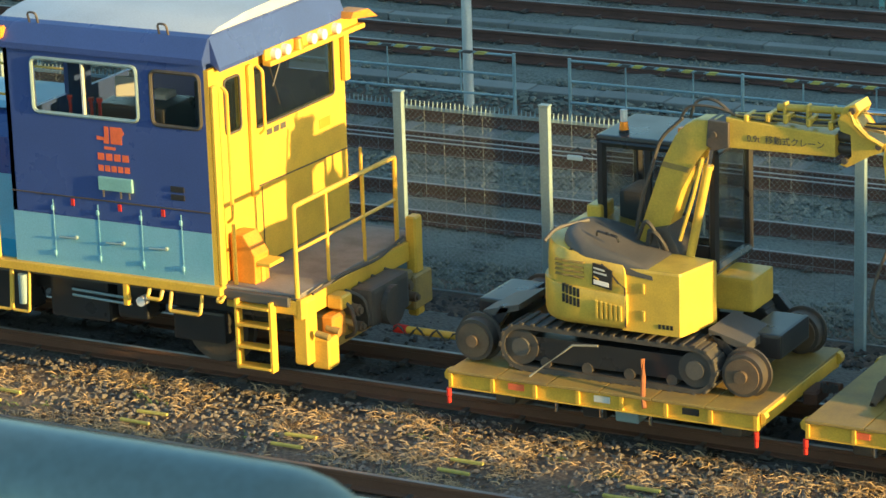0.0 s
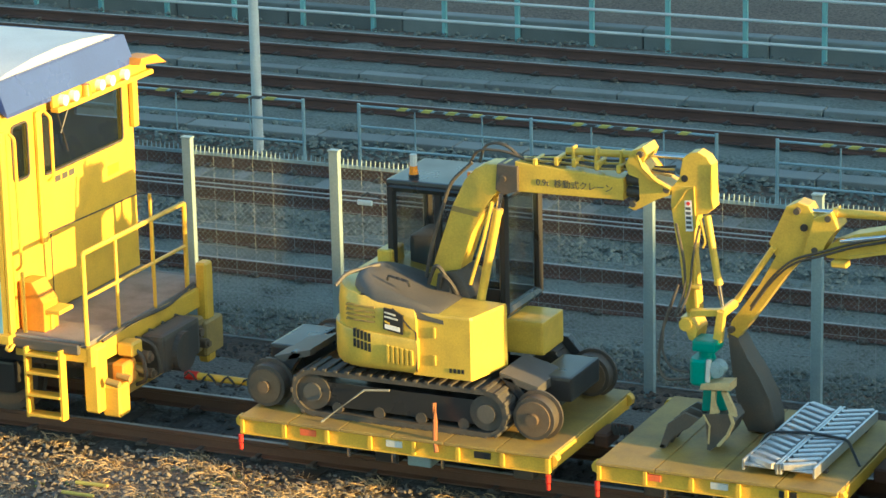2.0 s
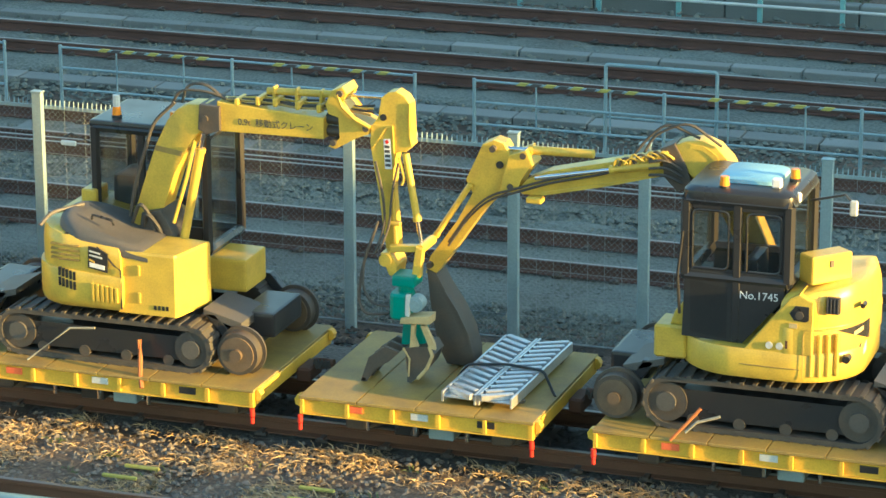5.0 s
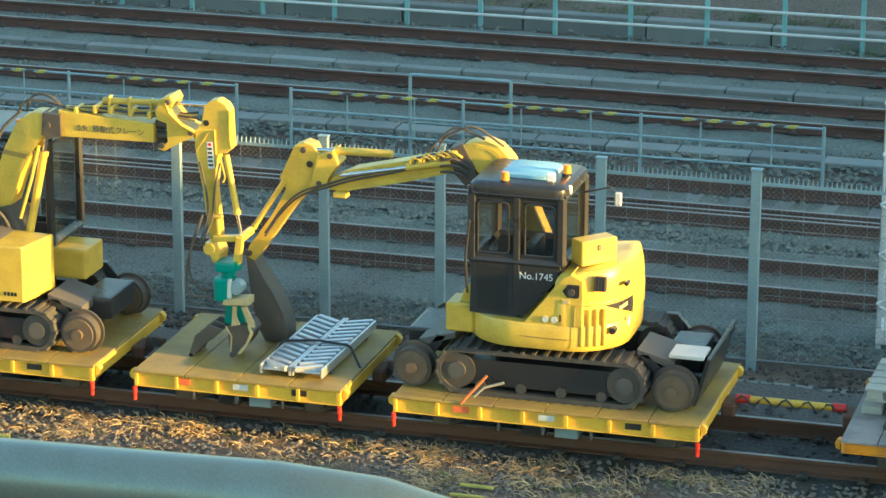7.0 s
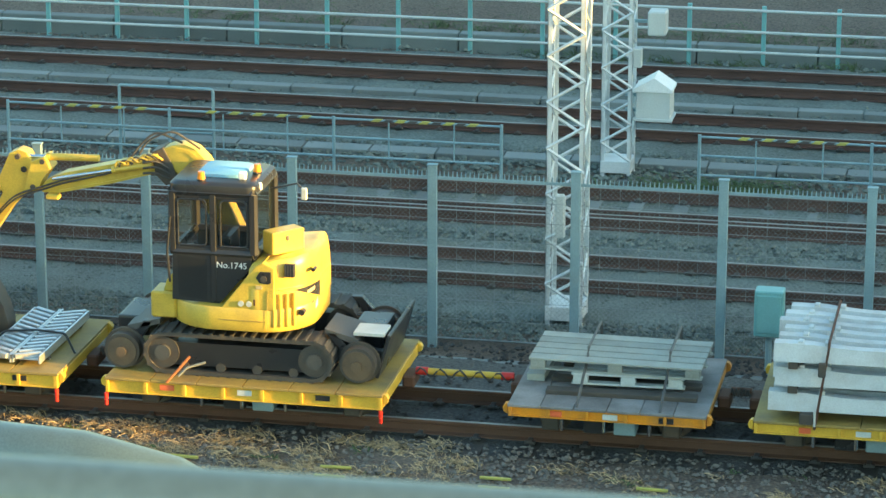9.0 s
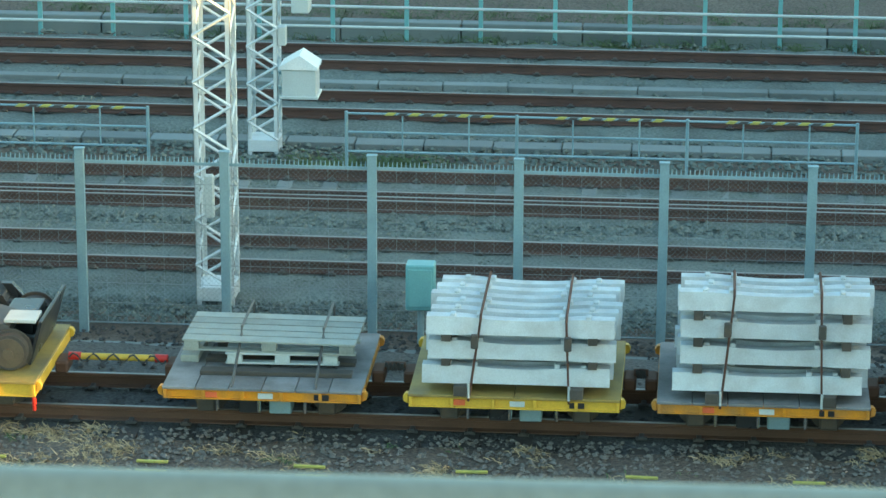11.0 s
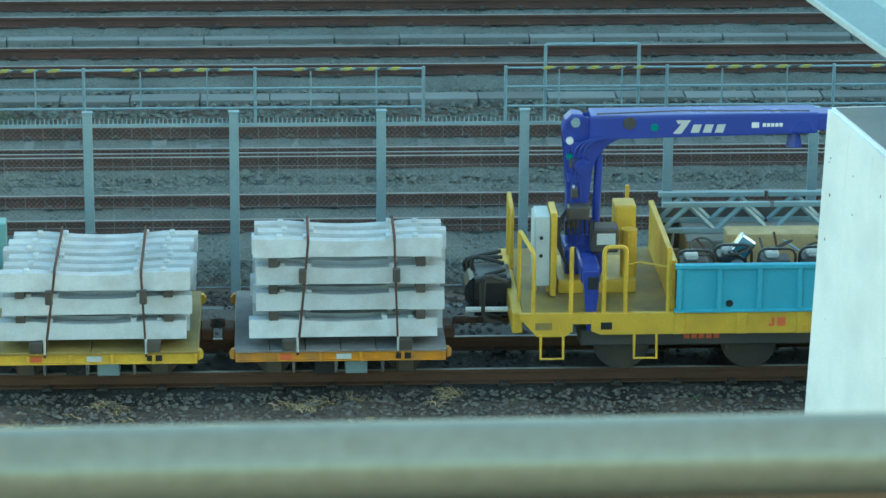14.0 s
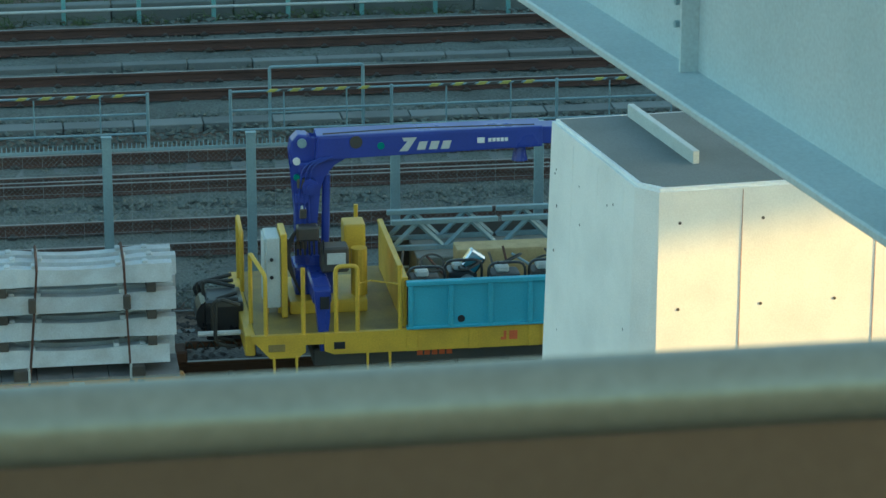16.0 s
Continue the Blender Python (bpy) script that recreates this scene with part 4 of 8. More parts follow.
def excavator_left():
    th = thing("excavator", (-15.0, 33.4, DZ), "yellow road-rail excavator, boom bent over, holding a grapple", "excavator", "excavators on the wagons")
    for y0 in (32.52, 33.88):
        crawler(th, -16.11, -13.93, y0, y0 + 0.38, DZ + 0.005, 0.93)
    bm = B()
    box(bm, -15.5, -14.5, 32.85, 33.95, 0.62, 0.95, 0.04)
    wpart("undercarriage", bm, "black", th)
    bm = B()
    cyl(bm, (-15.0, 33.4, 0.93), (-15.0, 33.4, 1.03), 0.48, 32)
    wpart("slew_ring", bm, "steel", th, smooth=True)
    rail_gear(th, -16.42, -1)
    rail_gear(th, -13.70, 1)
    # engine end: low rounded bumper, set-back upper cover and dark hood
    bm = B()
    lofted(bm, tail_plan(-15.74, -14.775, 32.43, 34.1, 0.42), [(1.02, 0.91), (1.045, 0.965), (1.1, 0.995), (1.2, 1.0), (1.385, 1.0, -0.05), (1.4, 0.99, -0.05)])
    cw = wpart("counterweight", bm, "yellow_ex", th, smooth=True)
    bm = B()
    lofted(bm, tail_plan(-15.72, -14.78, 32.45, 34.08, 0.42), [(1.395, 0.985, -0.05), (1.6, 0.985, -0.09), (1.68, 0.965, -0.12), (1.725, 0.92, -0.13), (1.74, 0.8, -0.13)])
    cover = wpart("engine_cover", bm, "yellow_ex", th, smooth=True)
    bm = B()
    lofted(bm, tail_plan(-15.55, -14.52, 32.49, 33.4, 0.36), [(1.6, 0.99, -0.1), (1.68, 0.985, -0.16), (1.74, 0.95, -0.19), (1.785, 0.88, -0.2), (1.81, 0.75, -0.2), (1.82, 0.5, -0.2)])
    hd = wpart("engine_hood", bm, "grey", th, "dark grey non-slip engine hood", True)
    wpart("hood_handle", tube(B(), arc([(-15.2, 32.75, 1.80), (-15.19, 32.74, 1.85), (-14.99, 32.74, 1.81), (-14.98, 32.75, 1.76)], 0.02), 0.012, 6), "black", hd)
    bm = B()
    cyl(bm, (-15.36, 32.52, 1.70), (-15.36, 32.56, 1.70), 0.02, 10)
    wpart("hood_lock", bm, "black", hd)
    for k in range(6):
        bm = B()
        x = -15.07 + 0.047 * k
        prism(bm, [(x, 1.125), (x + 0.027, 1.122), (x + 0.027, 1.285 - 0.005 * k), (x, 1.29 - 0.005 * k)], 32.412, 32.44, 0.004)
        wpart("louvre", bm, "yellow_ex", cw)
    for k in range(5):
        for j in range(2):
            bm = B()
            x = -15.41 + 0.038 * k
            back = 0.42 - math.sqrt(0.42 ** 2 - min(0.0, x + 0.013 + 15.32) ** 2)
            box(bm, x, x + 0.026, 32.424 + back, 32.45 + back, 1.235 - 0.008 * k + 0.095 * j, 1.315 - 0.008 * k + 0.095 * j)
            wpart("grille_slot", bm, "black", cw)
    for k in range(4):
        bm = B()
        for x0, x1, back in ((-15.5, -15.41, 0.03), (-15.41, -15.3, 0.006), (-15.3, -15.2, 0.0)):
            box(bm, x0, x1, 32.446 + back, 32.48 + back, 1.475 + 0.045 * k, 1.492 + 0.045 * k)
        wpart("vent_slot", bm, "deck", cover)
    # dark name plate with a rounded yellow corner beside it
    bm = B()
    prism(bm, [(-15.11, 1.43), (-14.915, 1.395), (-14.908, 1.575), (-15.0, 1.62), (-15.1, 1.635)], 32.44, 32.458)
    badge = wpart("badge", bm, "black", cover)
    for k, (w, z) in enumerate(((0.15, 1.44), (0.05, 1.5), (0.13, 1.545), (0.11, 1.585))):
        bm = B()
        prism(bm, [(-15.09, z + 0.002), (-15.09 + w, z - 0.02), (-15.09 + w, z + (0.022 if k == 0 else -0.004)), (-15.09, z + (0.044 if k == 0 else 0.016))], 32.434, 32.439)
        wpart("badge_mark", bm, ("white", "yellow_ex", "paleg", "paleg")[k], badge)
    wpart("cover_seam", tube(B(), [(-15.02, 32.455, 1.63), (-14.93, 32.448, 1.56), (-14.85, 32.448, 1.47), (-14.785, 32.448, 1.43), (-14.778, 32.44, 1.3), (-14.778, 32.44, 1.06)], 0.009, 6), "black", cover)
    # side tool box toward the boom
    bm = B()
    lofted(bm, [(-14.84, 32.5), (-14.27, 32.5), (-14.25, 32.52), (-14.14, 33.04), (-14.84, 33.12)], [(1.01, 1.0), (1.58, 1.0), (1.605, 0.975)])
    tbx = wpart("side_box", bm, "yellow_ex", th)
    for z in (1.12, 1.38):
        bm = B()
        box(bm, -14.64, -14.61, 32.485, 32.5, z, z + 0.1, 0.004)
        wpart("hinge", bm, "yellow_ex", tbx)
    for k in range(4):
        bm = B()
        box(bm, -14.48 + 0.04 * k, -14.455 + 0.04 * k, 32.494, 32.499, 1.07, 1.11)
        wpart("lettering_bar", bm, "black", tbx)
    bm = B()
    box(bm, -14.36, -13.98, 33.5, 34.0, 0.98, 1.3, 0.03)
    wpart("tool_box", bm, "yellow_ex", th)
    # cab on the far side
    thing_part_cab(th, -15.50, -14.36, 33.5, 34.3, 1.36, 2.48)
    bm = B()
    box(bm, -15.54, -14.32, 33.46, 34.34, 2.48, 2.55, 0.03)
    wpart("cab_roof", bm, "black", th)
    bm = B()
    box(bm, -15.62, -15.47, 33.40, 33.7, 1.55, 1.88, 0.015)
    wpart("side_locker", bm, "yellow_ex", th)
    beacon(th, -15.32, 33.62, 2.55)
    beacon(th, -14.72, 33.6, 2.55)
    bm = B()
    cyl(bm, (-15.32, 33.62, 2.66), (-15.32, 33.62, 2.77), 0.035, 10)
    wpart("work_lamp", bm, "paleg", th)
    bm = B()
    tube(bm, [(-15.5, 33.5, 2.3), (-15.7, 33.4, 2.42), (-15.76, 33.4, 2.38)], 0.012, 6)
    wpart("mirror_arm", bm, "black", th)
    bm = B()
    box(bm, -15.8, -15.64, 33.37, 33.4, 2.3, 2.35, 0.01)
    wpart("mirror", bm, "paleg", th)
    bm = B()
    tube(bm, arc([(-15.66, 32.6, 1.74), (-15.6, 32.7, 1.84), (-15.4, 33.0, 1.86)], 0.1), 0.02, 8)
    wpart("grab_rail", bm, "grey", th, smooth=True)
    # boom, arm, stick
    y0, y1 = 33.16, 33.42
    bm = B()
    prism(bm, [(-15.0, 1.64), (-14.74, 1.56), (-14.69, 1.74), (-14.53, 2.2), (-14.42, 2.5), (-14.3, 2.58), (-14.18, 2.64), (-14.13, 2.8), (-14.2, 2.88), (-14.38, 2.87), (-14.5, 2.81), (-14.6, 2.7), (-14.72, 2.44), (-14.9, 1.93)], y0, y1, 0.045)
    boom = wpart("boom", bm, "yellow_ex", th, smooth=True)
    bm = B()
    prism(bm, [(-14.735, 2.40), (-14.465, 2.36), (-14.445, 2.41), (-14.715, 2.45)], y0 - 0.004, y1 + 0.004)
    wpart("collar", bm, "deck", boom)
    bm = B()
    prism(bm, [(-14.92, 1.35), (-14.6, 1.3), (-14.52, 1.6), (-14.65, 1.85), (-14.85, 1.8)], 33.08, 33.5, 0.02)
    wpart("swing_post", bm, "steel", th)
    ram(th, (-14.42, 33.09, 1.6), (-14.2, 33.09, 2.62), 0.042, 0.86)
    bm = B()
    tube(bm, [(-14.5, 33.04, 1.75), (-14.36, 33.04, 2.2), (-14.27, 33.04, 2.55)], 0.018, 6)
    wpart("ram_guard", bm, "yellow_ex", th, smooth=True)
    bm = B()
    prism(bm, [(-14.28, 2.64), (-14.2, 2.6), (-14.06, 2.64), (-14.06, 2.87), (-14.26, 2.88)], 33.14, 33.45, 0.01)
    wpart("knuckle", bm, "steel", th)
    bm = B()
    prism(bm, [(-14.1, 2.63), (-13.05, 2.64), (-13.05, 2.84), (-14.1, 2.91)], 33.18, 33.42, 0.012)
    arm = wpart("arm", bm, "yellow_ex", th)
    letters("arm_lettering", "0.9t  移動式クレーン", 0.082, (-13.52 - th.location.x, 33.176 - th.location.y, 2.735 - th.location.z), "grey", arm)
    # fork with a hooked lower lip, and the swung lever over it
    bm = B()
    prism(bm, [(-13.02, 2.98), (-12.96, 3.11), (-12.85, 3.155), (-12.81, 3.09), (-12.86, 3.01), (-12.75, 2.876), (-12.57, 2.807), (-12.6, 2.732), (-12.71, 2.69), (-12.85, 2.608), (-12.93, 2.565), (-13.0, 2.585), (-12.87, 2.663), (-12.88, 2.876), (-12.99, 2.889)], 33.15, 33.45, 0.012)
    clevis = wpart("clevis", bm, "yellow_ex", th)
    wpart("lever", tube(B(), [(-12.9, 33.12, 3.08), (-12.84, 33.12, 2.98), (-12.72, 33.12, 2.87), (-12.58, 33.13, 2.8)], 0.022, 6), "yellow_ex", clevis, smooth=True)
    for z in (2.70, 2.81):
        bm = B()
        cyl(bm, (-13.06, 33.3, z), (-12.88, 33.3, z - 0.01), 0.05, 14)
        wpart("pivot_drum", bm, "steel", clevis, smooth=True)
    for k in range(4):
        z = 2.90 + 0.014 * k
        wpart("arm_pipe", tube(B(), arc([(-14.02, 33.22 + 0.05 * k, 2.93 - 0.005 * k), (-13.6, 33.22 + 0.05 * k, z + 0.03), (-13.3, 33.22 + 0.05 * k, z), (-13.02, 33.22 + 0.05 * k, z + 0.02), (-12.8, 33.2 + 0.04 * k, 2.93), (-12.6, 33.2 + 0.04 * k, 2.9 + 0.02 * k)], 0.1, 4), 0.011, 6), ("deck", "rubber", "yellow_ex", "rubber")[k], arm, smooth=True)
    for x, z in ((-13.93, 2.92), (-13.72, 2.95), (-13.55, 2.95), (-13.33, 2.94), (-13.12, 2.93)):
        bm = B()
        box(bm, x, x + 0.045, 33.18, 33.4, z - 0.05, z + 0.03, 0.01)
        wpart("pipe_clamp", bm, "yellow_ex", arm)
    for x, z in ((-12.62, 2.79), (-12.87, 3.09), (-12.94, 2.63), (-14.2, 2.75)):
        bm = B()
        cyl(bm, (x, 33.115, z), (x, 33.49, z), 0.03, 14)
        wpart("pin", bm, "steel", th, smooth=True)
    bm = B()
    cyl(bm, (-13.64, 33.3, 3.02), (-12.95, 33.3, 3.04), 0.034, 14)
    ac = wpart("arm_cylinder", bm, "yellow_ex", th, smooth=True)
    bm = B()
    cyl(bm, (-12.94, 33.3, 3.045), (-12.42, 33.3, 3.055), 0.02, 12)
    wpart("rod", bm, "chrome", ac, "bright chrome piston rod", True)
    for k, x in enumerate((-13.58, -13.36, -13.12)):
        bm = B()
        box(bm, x, x + 0.03, 33.255, 33.345, 2.93, 3.075, 0.008)
        wpart("hose_clamp", bm, "yellow_ex", ac)
    bm = B()
    prism(bm, [(-12.58, 2.814), (-12.5, 2.9), (-12.481, 3.08), (-12.416, 3.135), (-12.336, 3.15), (-12.257, 3.107), (-12.211, 3.039), (-12.208, 2.73), (-12.19, 2.65), (-12.25, 2.592), (-12.343, 2.585), (-12.366, 2.458), (-12.385, 2.196), (-12.361, 1.935), (-12.337, 1.674), (-12.445, 1.664), (-12.474, 1.872), (-12.508, 2.185), (-12.558, 2.442), (-12.582, 2.648)], 33.16, 33.32, 0.009)
    stick = wpart("stick", bm, "yellow_ex", th)
    bm = B()
    prism(bm, [(-12.576, 2.825), (-12.368, 2.834), (-12.351, 2.462), (-12.368, 2.419), (-12.55, 2.414), (-12.585, 2.65)], 33.148, 33.162, 0.004)
    wpart("doubler_plate", bm, "yellow_ex", stick)
    wpart("edge_weld", tube(B(), [(-12.21, 33.155, 3.05), (-12.208, 33.155, 2.73), (-12.19, 33.155, 2.65)], 0.011, 5), "yellow_ex", stick)
    wpart("edge_weld", tube(B(), [(-12.57, 33.15, 2.6), (-12.44, 33.145, 2.8), (-12.37, 33.145, 2.83), (-12.352, 33.145, 2.47)], 0.008, 5), "yellow_ex", stick)
    bm = B()
    prism(bm, [(-12.442, 2.423), (-12.373, 2.429), (-12.391, 2.708), (-12.455, 2.702)], 33.14, 33.147)
    wpart("warning_label", bm, "white", stick)
    for k in range(5):
        bm = B()
        box(bm, -12.437 - 0.002 * k, -12.385 - 0.003 * k, 33.136, 33.139, 2.45 + 0.043 * k, 2.475 + 0.043 * k)
        wpart("label_line", bm, "grey", stick)
    bm = B()
    cyl(bm, (-12.42, 33.134, 2.68), (-12.42, 33.139, 2.68), 0.018, 12)
    wpart("label_dot", bm, "red", stick)
    bm = B()
    cyl(bm, (-12.46, 33.15, 2.9), (-12.46, 33.165, 2.9), 0.032, 14)
    wpart("cable_hole", bm, "black", stick)
    wpart("stick_pipe", tube(B(), arc([(-12.29, 33.1, 2.56), (-12.27, 33.1, 2.48), (-12.24, 33.1, 2.35), (-12.27, 33.1, 2.3)], 0.05), 0.014, 6), "yellow_ex", stick, smooth=True)
    wpart("stick_pipe", tube(B(), arc([(-12.36, 33.13, 2.3), (-12.35, 33.13, 1.95), (-12.33, 33.12, 1.72)], 0.05), 0.022, 6), "yellow_ex", stick, smooth=True)
    bm = B()
    box(bm, -12.42, -12.28, 33.08, 33.15, 1.91, 1.95, 0.01)
    wpart("stick_bracket", bm, "yellow_ex", stick)
    ram(th, (-12.235, 33.12, 2.59), (-12.085, 33.12, 1.75), 0.034, 0.74)
    hose(th, [(-12.52, 33.1, 2.5), (-12.44, 33.08, 2.2), (-12.42, 33.08, 1.9), (-12.5, 33.0, 1.66)], 0.013)
    hose(th, [(-12.3, 33.1, 2.5), (-12.36, 33.08, 2.2), (-12.38, 33.08, 1.9), (-12.45, 33.0, 1.7)], 0.012)
    # tilting link, quick hitch and grapple
    wpart("stick_pin", cyl(B(), (-12.40, 33.0, 1.6), (-12.40, 33.36, 1.6), 0.06, 14), "yellow_ex", th, smooth=True)
    wpart("link_pin", cyl(B(), (-12.07, 33.02, 1.73), (-12.07, 33.36, 1.73), 0.045, 14), "yellow_ex", th, smooth=True)
    bm = B()
    prism(bm, [(-12.36, 1.67), (-12.06, 1.71), (-12.06, 1.77), (-12.36, 1.74)], 33.02, 33.09, 0.01)
    prism(bm, [(-12.1, 1.76), (-12.03, 1.75), (-12.06, 1.47), (-12.14, 1.47)], 32.99, 33.07, 0.01)
    prism(bm, [(-12.45, 1.66), (-12.36, 1.68), (-12.29, 1.55), (-12.31, 1.44), (-12.37, 1.46)], 33.02, 33.3, 0.012)
    wpart("link", bm, "yellow_ex", th)
    bm = B()
    box(bm, -12.3, -12.08, 32.9, 33.14, 1.395, 1.5, 0.025)
    cyl(bm, (-12.2, 33.02, 1.32), (-12.2, 33.02, 1.4), 0.07, 16)
    lofted(bm, rounded_plan(-12.32, -12.14, 32.86, 33.14, 0.06, 4), [(1.09, 0.9), (1.11, 1.0), (1.31, 1.0), (1.335, 0.9)])
    prism(bm, [(-12.22, 1.08), (-12.04, 1.08), (-12.0, 0.82), (-12.24, 0.82)], 32.98, 33.14, 0.02)
    wpart("rotator", bm, "green", th, "green-painted rotating grapple head")
    bm = B()
    prism(bm, [(-12.16, 1.14), (-12.12, 1.13), (-12.11, 1.34), (-12.15, 1.34)], 32.86, 32.9, 0.008)
    wpart("rotator_flange", bm, "paleg", th)
    bm = B()
    cyl(bm, (-12.07, 32.88, 1.25), (-12.07, 33.0, 1.25), 0.075, 18)
    cyl(bm, (-12.07, 32.86, 1.25), (-12.07, 32.88, 1.25), 0.045, 14)
    wpart("swing_motor", bm, "galv", th, smooth=True)
    bm = B()
    prism(bm, [(-12.2, 1.07), (-11.91, 1.09), (-11.905, 1.17), (-12.03, 1.155), (-12.19, 1.12)], 32.82, 33.0, 0.018)
    wpart("guard", bm, "cream", th, "worn cream-coloured guard block")
    bm = B()
    prism(bm, [(-12.1, 1.06), (-12.06, 1.06), (-12.075, 0.95), (-12.03, 0.86), (-12.12, 0.84), (-12.1, 0.95)], 32.86, 32.9, 0.006)
    prism(bm, [(-12.01, 1.06), (-11.96, 1.06), (-11.88, 0.9), (-11.87, 0.84), (-11.93, 0.86)], 32.86, 32.91, 0.006)
    wpart("jaw_arm", bm, "cream", th)
    # jaws
    for s, cx in ((-1, -12.42), (1, -12.12)):
        if s > 0:
            bm = B()
            prism(bm, [(-12.17, 0.83), (-11.95, 0.86), (-11.9, 0.78), (-11.95, 0.66), (-12.03, 0.56), (-12.12, 0.49), (-12.15, 0.5), (-12.14, 0.65)], 32.88, 33.2, 0.012)
            wpart("clam_shell", bm, "steel", th)
            bm = B()
            tube(bm, [(-11.93, 32.87, 0.87), (-11.9, 32.87, 0.78), (-11.95, 32.87, 0.66), (-12.04, 32.87, 0.55)], 0.018, 6)
            tube(bm, [(-12.18, 32.87, 0.83), (-12.12, 32.87, 0.73), (-12.13, 32.87, 0.56)], 0.01, 5)
            wpart("worn_edge", bm, "cream", th)
        else:
            for y in (32.82, 32.98, 33.14):
                bm = B()
                prism(bm, [(-12.2, 0.8), (-12.34, 0.84), (-12.5, 0.72), (-12.58, 0.485), (-12.52, 0.485), (-12.44, 0.62), (-12.3, 0.7)], y, y + 0.035, 0.006)
                wpart("tine", bm, "steel", th)
            bm = B()
            cyl(bm, (-12.55, 32.82, 0.5), (-12.55, 33.18, 0.5), 0.02, 8)
            wpart("tine_bar", bm, "steel", th)
    hose(th, [(-14.5, 33.3, 2.84), (-14.45, 33.3, 3.02), (-14.25, 33.28, 3.05), (-14.05, 33.28, 2.9)], 0.014)
    hose(th, [(-14.6, 33.3, 2.82), (-14.5, 33.25, 2.98), (-14.2, 33.25, 2.98), (-13.9, 33.25, 2.88), (-13.5, 33.25, 2.92), (-13.1, 33.25, 2.9)], 0.013)
    hose(th, [(-14.85, 33.12, 1.6), (-14.78, 33.02, 1.85), (-14.66, 33.05, 1.7), (-14.62, 33.1, 1.5)], 0.022)
    hose(th, [(-14.95, 33.1, 1.7), (-14.82, 33.0, 1.95), (-14.72, 33.05, 1.75), (-14.68, 33.08, 1.5)], 0.02)
    hose(th, [(-14.98, 33.12, 1.75), (-14.9, 33.1, 2.1), (-14.72, 33.12, 2.68), (-14.5, 33.13, 2.88)], 0.018)
    hose(th, [(-12.5, 33.05, 1.9), (-12.62, 32.98, 1.5), (-12.64, 32.95, 1.2), (-12.55, 32.9, 1.1), (-12.32, 32.9, 1.14)], 0.014)
    hose(th, [(-12.48, 33.05, 1.95), (-12.6, 32.98, 1.6), (-12.6, 32.95, 1.33), (-12.5, 32.92, 1.2), (-12.32, 32.9, 1.2)], 0.012)
    # lashings
    bm = B()
    tube(bm, [(-15.75, 32.4, DZ), (-15.35, 32.5, 0.8), (-15.1, 32.52, 0.82)], 0.012, 6)
    wpart("lashing_chain", bm, "wood", th)
    bm = B()
    tube(bm, [(-14.62, 32.45, 0.78), (-14.6, 32.42, 0.62), (-14.56, 32.32, 0.48), (-14.52, 32.26, 0.38)], 0.022, 6)
    wpart("ratchet_strap", bm, "strap_orange", th)
    return th


def thing_part_cab(th, x0, x1, y0, y1, z0, z1):
    frame_bars(th, x0, x1, y0, y1, z0, z1, 0.07)
    bm = B()
    box(bm, x0 - 0.01, x1 + 0.01, y0 - 0.012, y0 + 0.012, z0 - 0.1, z0 + 0.22, 0.004)
    wpart("cab_skirt", bm, "black", th)
    bm = B()
    box(bm, (x0 * 0.58 + x1 * 0.42) - 0.035, (x0 * 0.58 + x1 * 0.42) + 0.035, y0 - 0.02, y0 + 0.02, z0, z1, 0.006)
    wpart("door_post", bm, "black", th)
    bm = B()
    box(bm, x0 + 0.1, x0 + 0.36, (y0 + y1) / 2 - 0.25, (y0 + y1) / 2 + 0.2, z0 + 0.15, z0 + 0.62, 0.05)
    wpart("seat", bm, "grey", th)
    return th


excavator_left()


